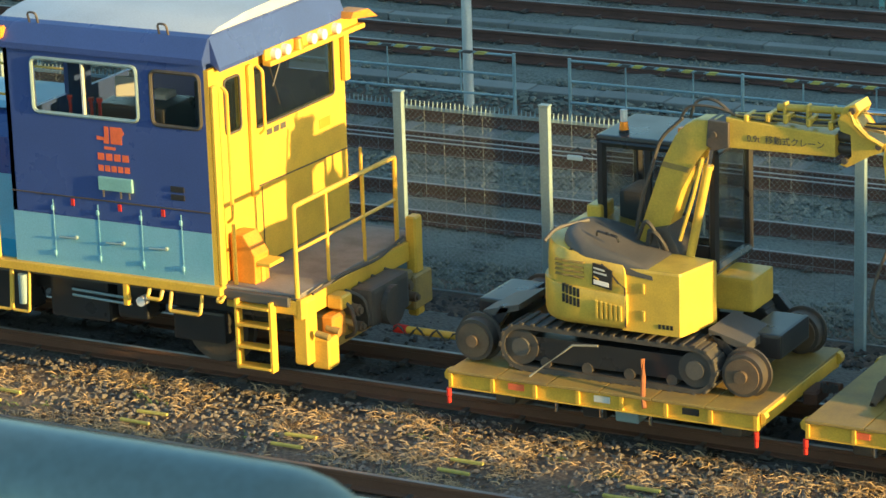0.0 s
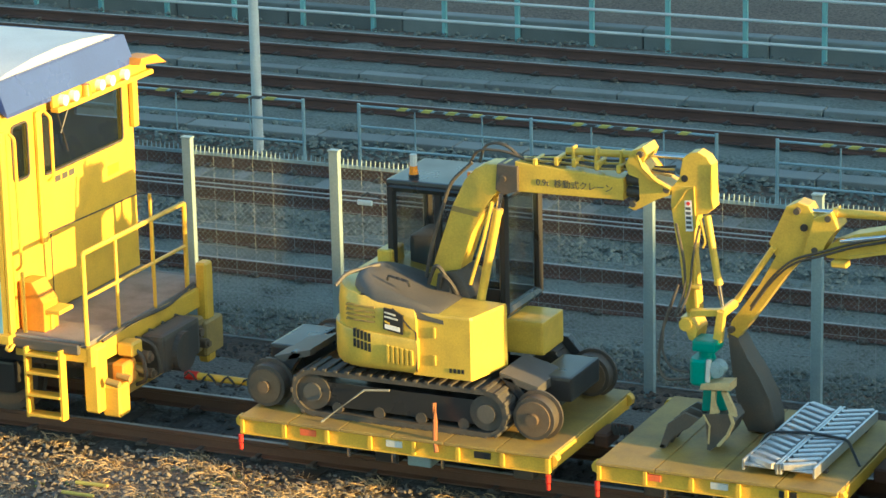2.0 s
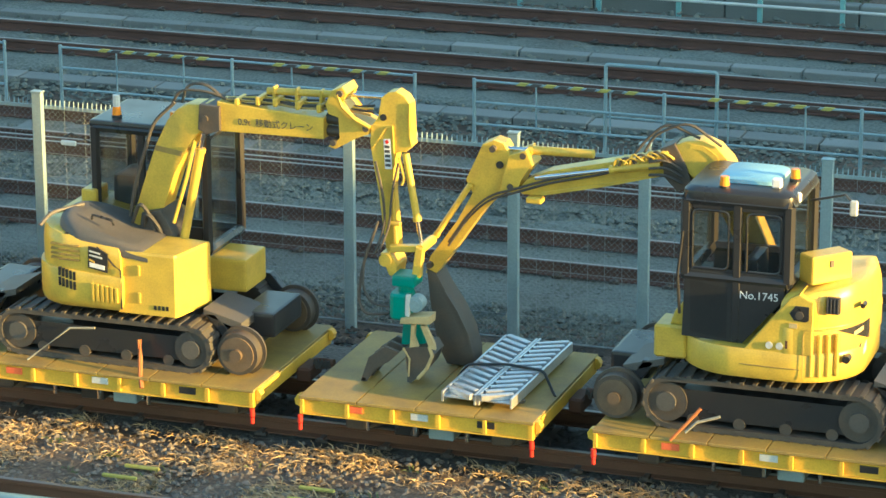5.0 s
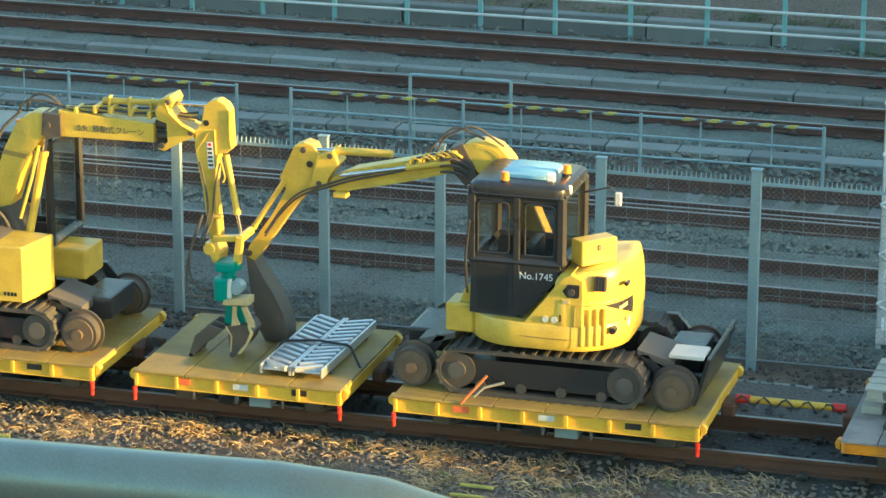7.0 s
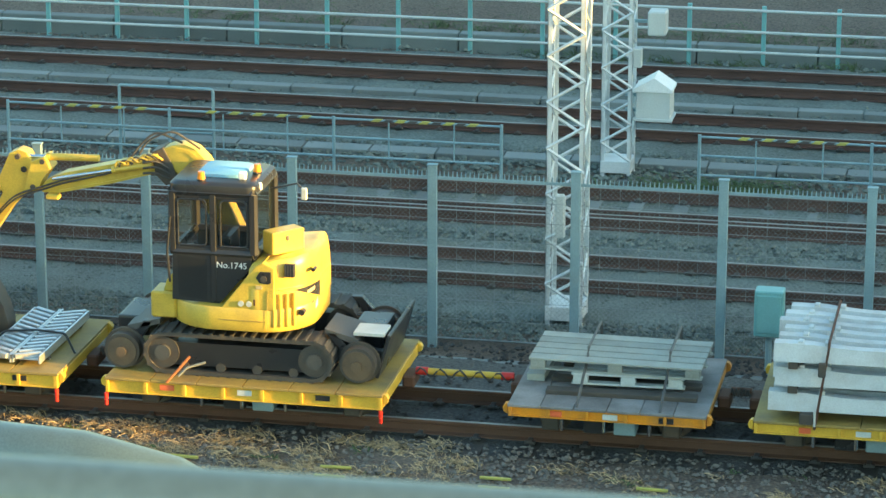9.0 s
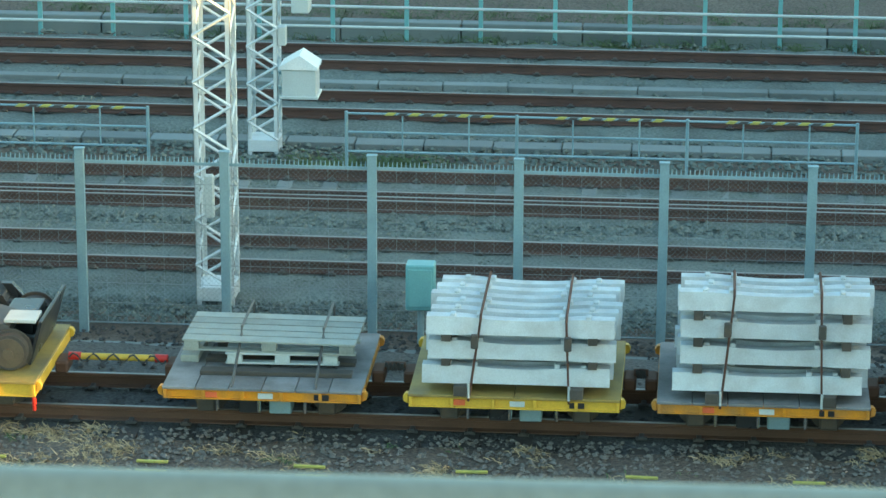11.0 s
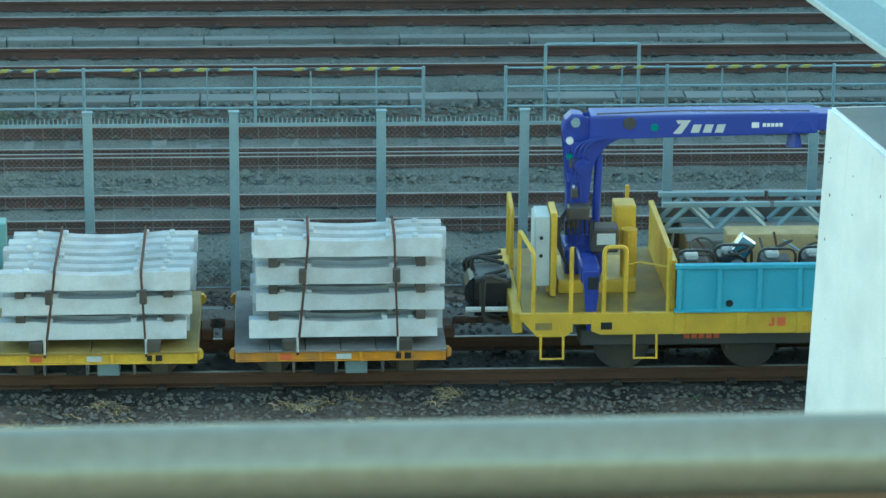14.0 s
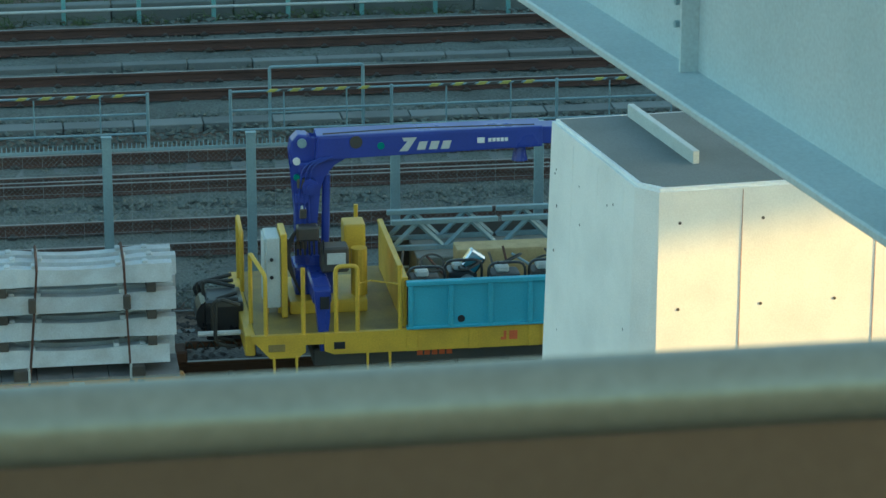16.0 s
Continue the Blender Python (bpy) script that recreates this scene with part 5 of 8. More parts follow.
def excavator_right():
    th = thing("excavator", (-8.75, 33.4, DZ), "yellow road-rail excavator with black cab, boom lowered forward", "excavator", "excavators on the wagons")
    for y0 in (32.52, 33.88):
        crawler(th, -9.82, -7.68, y0, y0 + 0.38, DZ + 0.005, 0.96)
    bm = B()
    box(bm, -9.3, -8.2, 32.85, 33.95, 0.64, 0.97, 0.04)
    wpart("undercarriage", bm, "black", th)
    bm = B()
    cyl(bm, (-8.7, 33.35, 0.95), (-8.7, 33.35, 1.1), 0.5, 32)
    wpart("slew_ring", bm, "steel", th, smooth=True)
    rail_gear(th, -10.09, -1)
    rail_gear(th, -7.42, 1)
    # dozer blade leaning at the rear end
    bm = B()
    m = pose(-7.24, 33.42, DZ + 0.03, 0, 16, 0)
    box(bm, -0.02, 0.02, -0.68, 0.68, 0.0, 0.52, 0.01, m)
    bl = wpart("blade", bm, "black", th)
    bm = B()
    box(bm, -0.04, -0.021, -0.68, 0.68, 0.0, 0.12, 0.004, m)
    wpart("blade_edge", bm, "steel", bl)
    bm = B()
    box(bm, -7.5, -7.15, 32.75, 33.1, 0.98, 1.02, 0.006, None)
    wpart("blade_step", bm, "paleg", th)
    for y in (32.8, 33.9):
        bm = B()
        prism(bm, [(-7.85, 0.72), (-7.2, 0.66), (-7.15, 0.8), (-7.85, 0.86)], y, y + 0.1, 0.01)
        wpart("blade_arm", bm, "black", th)
    # turning body: round skirt, rear weight and engine cover above a seam
    plan = rounded_plan(-9.58, -7.92, 32.40, 33.98, 0.58, 12)
    bm = B()
    lofted(bm, plan, [(1.05, 0.93), (1.065, 0.975), (1.1, 0.995), (1.16, 1.0), (1.315, 1.0), (1.33, 0.99)])
    skirt = wpart("body_skirt", bm, "yellow_ex", th, smooth=True)
    wpart("skirt_groove", tube(B(), [(-9.2, 32.46, 1.2), (-9.05, 32.415, 1.195), (-8.85, 32.395, 1.19), (-8.4, 32.395, 1.19)], 0.005, 4), "deck", skirt)
    half = [(-8.54 + 0.62 * math.sin(radians(7.5 * k)), 33.02 - 0.62 * math.cos(radians(7.5 * k))) for k in range(13)] + [(-7.92, 33.5), (-8.02, 33.85), (-8.6, 33.85), (-8.6, 32.42)]
    bm = B()
    lofted(bm, half, [(1.32, 1.0), (1.545, 1.0), (1.56, 0.985)])
    weight = wpart("counterweight", bm, "yellow_ex", th, smooth=True)
    bm = B()
    lofted(bm, half, [(1.55, 0.985), (1.68, 0.98, 0.0), (1.78, 0.955, 0.03), (1.84, 0.9, 0.06), (1.875, 0.8, 0.08), (1.885, 0.6, 0.08)])
    rear = wpart("engine_cover", bm, "yellow_ex", th, smooth=True)
    bm = B()
    prism(bm, [(-8.9, 1.32), (-8.3, 1.32), (-8.3, 1.8), (-8.42, 1.86), (-8.5, 1.82)], 32.405, 32.7, 0.012)
    wpart("side_wedge", bm, "yellow_ex", rear)
    for x in (-8.375, -8.25):
        wpart("panel_seam", tube(B(), [(x, 32.402, 1.1 if x < -8.3 else 1.56), (x, 32.402, 1.5 if x < -8.3 else 1.9)], 0.0025, 4), "deck", rear)
    wpart("panel_seam", tube(B(), [(-8.375, 32.402, 1.5), (-8.36, 32.402, 1.545), (-8.2, 32.42, 1.553), (-8.05, 32.57, 1.555), (-7.93, 32.76, 1.56)], 0.003, 4), "deck", rear)
    for k in range(4):
        bm = B()
        x = -8.33 + 0.068 * k
        back = 0.62 - math.sqrt(0.62 ** 2 - max(0.0, x + 0.025 + 8.48) ** 2)
        box(bm, x, x + 0.036, 32.392 + back, 32.43 + back, 1.12, 1.5, 0.01)
        wpart("louvre", bm, "yellow_ex", weight)
    bm = B()
    box(bm, -8.2, -8.08, 32.468, 32.53, 1.69, 1.84, 0.01, None)
    vent = wpart("vent", bm, "black", rear)
    for k in range(4):
        bm = B()
        box(bm, -8.19 + 0.03 * k, -8.18 + 0.03 * k, 32.46, 32.467, 1.7, 1.83)
        wpart("vent_bar", bm, "grey", vent)
    bm = B()
    prism(bm, [(-8.5, 1.69), (-8.45, 1.76), (-8.33, 1.76), (-8.33, 1.64), (-8.36, 1.62), (-8.46, 1.63)], 32.396, 32.42, 0.004)
    rc = wpart("filler_recess", bm, "black", rear)
    bm = B()
    cyl(bm, (-8.41, 32.38, 1.68), (-8.41, 32.396, 1.68), 0.036, 14)
    wpart("filler_cap", bm, "steel", rc, smooth=True)
    bm = B()
    cyl(bm, (-8.03, 32.55, 1.27), (-8.03, 32.64, 1.27), 0.035, 12)
    wpart("tie_eye", bm, "black", weight)
    bm = B()
    cyl(bm, (-7.93, 32.7, 1.72), (-7.93, 32.8, 1.72), 0.022, 12)
    wpart("cover_lock", bm, "black", rear)

    def tail_patch(name, a0, a1, low, high, material):
        """A sheet laid on the rounded corner, between two heights that change along the curve."""
        bm = B()
        n = 6
        rows = []
        for r in (0.622, 0.629):
            for edge in (low, high):
                rows.append([bm.verts.new((-8.54 + r * math.sin(radians(a0 + (a1 - a0) * k / n)), 33.02 - r * math.cos(radians(a0 + (a1 - a0) * k / n)), edge[0] + (edge[1] - edge[0]) * k / n)) for k in range(n + 1)])
        for a, b in ((2, 3), (1, 0), (0, 2), (3, 1)):
            for k in range(n):
                bm.faces.new((rows[a][k], rows[a][k + 1], rows[b][k + 1], rows[b][k]))
        for k in (0, n):
            bm.faces.new((rows[0][k], rows[1][k], rows[3][k], rows[2][k]))
        return wpart(name, bm, material, weight)
    tail_patch("rear_band", 44, 84, (1.52, 1.36), (1.525, 1.54), "black")
    tail_patch("band_mark", 60, 72, (1.445, 1.47), (1.485, 1.51), "cream")
    tail_patch("stripe", 56, 70, (1.19, 1.27), (1.21, 1.36), "grey")
    tail_patch("stripe", 66, 78, (1.19, 1.27), (1.21, 1.36), "paleg")
    for x in (-8.67, -8.58):
        bm = B()
        cyl(bm, (x, 32.392, 1.385), (x, 32.402, 1.385), 0.032, 14)
        wpart("round_sticker", bm, "paleg", rear)
    bm = B()
    box(bm, -8.53, -8.51, 32.396, 32.404, 1.37, 1.44)
    wpart("sticker", bm, "strap", rear)
    wpart("sticker", box(B(), -8.5, -8.43, 32.396, 32.404, 1.56, 1.6), "cream", rear)
    bm = B()
    box(bm, -9.75, -9.46, 32.6, 32.95, 1.1, 1.4, 0.02)
    fb = wpart("front_box", bm, "yellow_ex", th)
    bm = B()
    prism(bm, [(-9.62, 1.4), (-9.42, 1.4), (-9.42, 1.64), (-9.5, 1.62), (-9.58, 1.52)], 32.66, 32.95, 0.02)
    wpart("box_cover", bm, "yellow_ex", fb)
    # cab near side, foot kicked forward
    x0, x1, y0, y1, z0, z1 = -9.46, -8.56, 32.56, 33.46, 1.30, 2.58
    bm = B()
    prism(bm, [(x0 - 0.02, 1.35), (-8.94, 1.33), (-8.58, 1.76), (-8.58, 1.92), (x0 + 0.0, 1.96)], y0 - 0.035, y0 - 0.005, 0.004)
    door = wpart("cab_door_panel", bm, "black", th, "black lower cab door panel")
    letters("door_number", "No.1745", 0.098, (-8.80 - th.location.x, y0 - 0.038 - th.location.y, 1.77 - th.location.z), "white", door)
    bm = B()
    prism(bm, [(x0 + 0.06, 1.4), (-9.08, 1.36), (-9.08, 1.82), (x0 + 0.05, 1.86)], y0 - 0.04, y0 - 0.034)
    wpart("lower_pane", bm, "glass", door)
    frame_bars(th, x0, x1, y0, y1, 1.9, z1, 0.075)
    # door frame faces round the panes
    for xa, xb, za, zb in ((x0 - 0.03, -9.41, 1.9, z1), (-9.41, -8.6, 2.51, z1), (-8.61, x1 + 0.02, 1.9, z1), (-9.41, -8.61, 1.9, 1.975)):
        bm = B()
        box(bm, xa, xb, y0 - 0.03, y0 - 0.005, za, zb, 0.004)
        wpart("window_surround", bm, "black", th)
    for xa, xb in ((-9.04, -8.97),):
        bm = B()
        box(bm, xa, xb, y0 - 0.042, y0 + 0.02, 1.34, z1, 0.008)
        wpart("door_post", bm, "black", th)
    bm = B()
    tube(bm, arc([(-9.4, y0 - 0.03, 1.98), (-9.4, y0 - 0.03, 2.5), (-9.08, y0 - 0.03, 2.5), (-9.08, y0 - 0.03, 1.98), (-9.38, y0 - 0.03, 1.98)], 0.06), 0.011, 6)
    wpart("window_seal", bm, "black", th)
    bm = B()
    tube(bm, arc([(-8.92, y0 - 0.03, 1.98), (-8.92, y0 - 0.03, 2.5), (-8.62, y0 - 0.03, 2.5), (-8.62, y0 - 0.03, 1.98), (-8.9, y0 - 0.03, 1.98)], 0.06), 0.011, 6)
    wpart("window_seal", bm, "black", th)
    bm = B()
    box(bm, x0 + 0.02, x1 - 0.02, y1 - 0.03, y1 + 0.01, z0, 1.95, 0.01)
    box(bm, x1 - 0.02, x1 + 0.01, y0, y1, z0, 1.95, 0.01)
    wpart("cab_back", bm, "black", th)
    bm = B()
    lofted(bm, rounded_plan(x0 - 0.05, x1 + 0.05, y0 - 0.05, y1 + 0.05, 0.12), [(2.57, 0.99), (2.6, 1.0), (2.66, 0.98), (2.69, 0.9)])
    roof = wpart("cab_roof", bm, "black", th, smooth=True)
    # roof glazing: the sky's reflection is painted in as light blue
    bm = B()
    lofted(bm, rounded_plan(x0 + 0.2, x1 - 0.16, y0 + 0.22, y1 - 0.12, 0.1), [(2.685, 1.0), (2.72, 0.98), (2.735, 0.88)])
    wpart("roof_hatch", bm, "skyblue", roof, "roof glazing coloured pale blue for the sky's reflection", True)
    beacon(th, -9.15, 32.62, 2.68)
    beacon(th, -8.62, 33.0, 2.69)
    for x, z in ((-8.55, 2.62), (-8.72, 2.73)):
        bm = B()
        box(bm, x - 0.04, x + 0.05, 32.7, 32.76, z - 0.04, z + 0.05, 0.015)
        wpart("work_lamp", bm, "white", th)
    bm = B()
    box(bm, -9.3, -8.95, 32.8, 33.2, 1.55, 1.75, 0.05)
    box(bm, -9.0, -8.88, 32.78, 33.22, 1.65, 2.02, 0.05)
    wpart("seat", bm, "black", th)
    bm = B()
    tube(bm, arc([(-9.5, y0 - 0.04, 1.55), (-9.52, y0 - 0.06, 1.9), (-9.48, y0 - 0.05, 2.3)], 0.05), 0.014, 6)
    wpart("grab_handle", bm, "black", th)
    bm = B()
    box(bm, 0, 0.42, 0, 0.2, 0, 0.25, 0.012, pose(-8.36, 32.62, 1.88, 0, 0, 48))
    bb = wpart("battery_box", bm, "yellow_ex", th)
    wpart("box_latch", box(B(), 0.18, 0.22, -0.012, 0.0, 0.14, 0.2, 0.003, pose(-8.36, 32.62, 1.88, 0, 0, 48)), "steel", bb)
    bm = B()
    tube(bm, [(-8.5, 33.1, 2.5), (-8.2, 33.1, 2.58), (-8.12, 33.1, 2.5)], 0.012, 6)
    wpart("mirror_arm", bm, "black", th)
    bm = B()
    box(bm, -8.15, -8.08, 33.06, 33.1, 2.4, 2.54, 0.012)
    wpart("mirror", bm, "paleg", th)
    # boom: up out of the body behind the cab, over and down to the front
    ya, yb = 33.5, 33.74
    bm = B()
    prism(bm, [(-9.05, 1.5), (-8.8, 1.6), (-8.98, 1.95), (-9.12, 2.25), (-9.274, 2.548), (-9.337, 2.674), (-9.454, 2.791), (-9.58, 2.84), (-9.72, 2.828), (-9.856, 2.773), (-9.83, 2.69), (-9.717, 2.6), (-9.633, 2.43), (-9.5, 2.33), (-9.36, 2.2)], ya, yb, 0.03)
    boom = wpart("boom", bm, "yellow_ex", th, smooth=True)
    bm = B()
    prism(bm, [(-9.4, 2.62), (-9.45, 2.72), (-9.56, 2.79), (-9.68, 2.8), (-9.7, 2.76), (-9.58, 2.75), (-9.49, 2.69), (-9.44, 2.6)], ya - 0.006, ya + 0.01)
    wpart("boom_rib", bm, "yellow_ex", boom)
    bm = B()
    prism(bm, [(-9.96, 2.74), (-9.83, 2.8), (-9.72, 2.6), (-9.66, 2.42), (-9.8, 2.36), (-9.92, 2.48)], ya - 0.02, yb + 0.02, 0.012)
    wpart("boom_knuckle", bm, "steel", th)
    bm = B()
    prism(bm, [(-11.291, 2.24), (-11.217, 2.33), (-11.008, 2.43), (-10.389, 2.575), (-9.931, 2.69), (-9.854, 2.6), (-9.877, 2.496), (-10.438, 2.345), (-11.06, 2.195), (-11.259, 2.191)], ya + 0.02, yb - 0.02, 0.009)
    fore = wpart("front_boom", bm, "yellow_ex", th)
    bm = B()
    prism(bm, [(-11.06, 2.2), (-10.44, 2.345), (-9.88, 2.5), (-9.88, 2.525), (-10.44, 2.375), (-11.06, 2.23)], ya + 0.0, ya + 0.02, 0.004)
    wpart("lower_flange", bm, "yellow_ex", fore)
    bm = B()
    prism(bm, [(-11.638, 2.627), (-11.533, 2.675), (-11.438, 2.649), (-11.38, 2.556), (-11.38, 2.389), (-11.33, 2.34), (-11.34, 2.21), (-11.481, 2.172), (-11.64, 1.984), (-11.936, 1.56), (-12.083, 1.359), (-12.192, 1.349), (-12.147, 1.513), (-11.881, 1.883), (-11.72, 2.161), (-11.799, 2.28), (-11.718, 2.449)], ya + 0.02, yb - 0.02, 0.009)
    stick = wpart("stick", bm, "yellow_ex", th)
    bm = B()
    prism(bm, [(-11.38, 2.55), (-11.211, 2.62), (-11.148, 2.476), (-11.27, 2.335), (-11.3, 2.212), (-11.47, 2.199)], ya - 0.02, yb + 0.02, 0.012)
    wpart("lug", bm, "yellow_ex", th)
    for x, z in ((-11.36, 2.26), (-11.53, 2.6), (-9.8, 2.5), (-11.24, 2.56), (-12.14, 1.44)):
        bm = B()
        cyl(bm, (x, ya - 0.03, z), (x, yb + 0.03, z), 0.03, 14)
        wpart("pin", bm, "steel", th, smooth=True)
    bm = B()
    cyl(bm, (-11.47, ya + 0.005, 2.45), (-11.47, ya + 0.022, 2.45), 0.035, 14)
    wpart("cable_hole", bm, "black", stick)
    ram(th, (-10.6, ya + 0.08, 2.61), (-11.5, ya + 0.08, 2.59), 0.04, 0.68)
    ram(th, (-9.95, ya - 0.03, 2.6), (-11.12, ya - 0.03, 2.37), 0.036, 0.4)
    ram(th, (-11.74, ya - 0.02, 2.25), (-12.16, ya - 0.02, 1.6), 0.028, 0.8)
    bm = B()
    box(bm, -11.2, -11.05, ya - 0.06, ya + 0.05, 2.13, 2.19, 0.012)
    wpart("hose_guide", bm, "yellow_ex", fore)
    rnd = random.Random(9)
    for k in range(9):
        x = -10.38 + 0.05 * k
        z = 2.585 + 0.013 * k
        wpart("valve_pipe", tube(B(), arc([(x, ya - 0.05, z - 0.04), (x + 0.03, ya - 0.06, z + rnd.uniform(0.03, 0.07)), (x + 0.12, ya - 0.06, z + rnd.uniform(0.0, 0.05)), (x + 0.15, ya - 0.03, z - 0.03)], 0.04), 0.012, 6), ("yellow_ex", "rubber", "yellow_ex")[k % 3], fore, smooth=True)
    for x in (-10.33, -10.1, -9.95):
        bm = B()
        box(bm, x, x + 0.07, ya - 0.05, ya + 0.1, 2.56 + (x + 10.33) * 0.25, 2.63 + (x + 10.33) * 0.25, 0.012)
        wpart("valve_block", bm, "yellow_ex", fore)
    for k in range(3):
        hose(th, [(-9.75, ya - 0.03, 2.56 - 0.06 * k), (-9.9, ya - 0.07, 2.66 - 0.07 * k), (-10.05, ya - 0.06, 2.62 - 0.06 * k)], 0.014)
    for dz in (0.0, 0.035):
        hose(th, [(-10.3, ya - 0.03, 2.52 + dz), (-10.6, ya - 0.03, 2.43 + dz), (-11.0, ya - 0.03, 2.33 + dz), (-11.3, ya - 0.05, 2.22 + dz), (-11.55, ya - 0.05, 2.14 + dz), (-11.75, ya - 0.04, 1.95 + dz), (-11.95, ya - 0.03, 1.65 + dz)], 0.012)
    hose(th, [(-9.6, 33.5, 2.86), (-9.9, 33.45, 3.0), (-10.1, 33.45, 2.8), (-10.2, 33.46, 2.66)], 0.014)
    hose(th, [(-9.4, 33.5, 2.8), (-9.7, 33.45, 3.02), (-10.0, 33.45, 2.88), (-10.1, 33.46, 2.7)], 0.013)
    # folded dark bucket
    bm = B()
    prism(bm, [(-12.18, 1.4), (-12.08, 1.36), (-12.0, 1.2), (-11.88, 1.02), (-11.78, 0.82), (-11.72, 0.62), (-11.72, 0.52), (-11.78, 0.49), (-11.98, 0.49), (-12.05, 0.62), (-12.1, 0.85), (-12.14, 1.1)], 33.5, 33.78, 0.03)
    wpart("bucket", bm, "steel", th, "dark worn digging bucket", True)
    bm = B()
    tube(bm, [(-9.26, 32.4, 0.74), (-9.36, 32.34, 0.62), (-9.5, 32.28, 0.46)], 0.015, 6)
    wpart("ratchet_strap", bm, "strap_orange", th)
    bm = B()
    tube(bm, [(-9.4, 32.42, DZ + 0.02), (-9.3, 32.42, 0.6), (-9.1, 32.46, 0.66)], 0.014, 6)
    wpart("lashing_chain", bm, "wood", th)
    return th


excavator_right()


# ---- loading ramps ----
def loading_ramp(x, y, turn, z, slant):
    th = thing("loading_ramp", (x, y, z), "ribbed aluminium loading ramp lying flat", "ramp", "loading ramps")
    th.rotation_euler = (0, 0, radians(turn))
    for s in (-0.155, 0.155):
        bm = B()
        box(bm, s - 0.012, s + 0.012, -0.85, 0.85, 0, 0.1, 0.004)
        part("side_rail", bm, "alu", th)
    bm = B()
    box(bm, -0.143, 0.143, -0.84, 0.84, 0.04, 0.05)
    part("tread_plate", bm, "alu", th)
    for k in range(13):
        bm = B()
        y0 = -0.78 + 0.13 * k
        box(bm, -0.15, 0.15, -0.028, 0.028, 0.05, 0.105, 0.006, pose(0, y0, 0, 0, 0, slant))
        part("cleat", bm, "alu", th)
    return th


for k, x in enumerate((-11.49, -11.15)):
    loading_ramp(x, 33.32, -1.5, DZ + 0.03, 30 if k else -30)
    for y in (32.75, 33.9):
        bm = B()
        box(bm, -0.17, 0.17, -0.03, 0.03, 0, 0.03, 0.004)
        o = part("timber_batten", bm, "darkwood")
        o.location = (x, y, DZ)
        tagged(o, "thin timber batten under the loading ramps", "batten", "ramp battens")


strap = thing("lashing_strap", (-11.32, 33.3, DZ), "dark lashing strap pulled over the loading ramps", "strap", "lashing straps")
part("webbing", tube(B(), arc([(-0.45, -0.12, 0.0), (-0.36, -0.1, 0.145), (0.0, 0.0, 0.15), (0.36, -0.05, 0.145), (0.55, -0.3, 0.0)], 0.06), 0.014, 5), "black", strap)


# ---- railcar ----
def panel_with_openings(th, name, x0, x1, z0, z1, holes, y, thick, material, label=""):
    """A wall in the x-z plane with square openings, built of strips round them."""
    bm = B()
    xs = sorted({x0, x1, *[h[0] for h in holes], *[h[1] for h in holes]})
    for a, b in zip(xs, xs[1:]):
        mid = (a + b) / 2
        cut = [h for h in holes if h[0] < mid < h[1]]
        z = z0
        for h in sorted(cut, key=lambda h: h[2]):
            box(bm, a, b, y, y + thick, z, h[2])
            z = h[3]
        box(bm, a, b, y, y + thick, z, z1)
    bmesh.ops.remove_doubles(bm, verts=bm.verts, dist=1e-5)
    return wpart(name, bm, material, th, label)


def end_panel_with_openings(th, name, y0, y1, z0, z1, holes, x, thick, material):
    bm = B()
    ys = sorted({y0, y1, *[h[0] for h in holes], *[h[1] for h in holes]})
    for a, b in zip(ys, ys[1:]):
        mid = (a + b) / 2
        cut = [h for h in holes if h[0] < mid < h[1]]
        z = z0
        for h in sorted(cut, key=lambda h: h[2]):
            box(bm, x, x + thick, a, b, z, h[2])
            z = h[3]
        box(bm, x, x + thick, a, b, z, z1)
    bmesh.ops.remove_doubles(bm, verts=bm.verts, dist=1e-5)
    return wpart(name, bm, material, th)


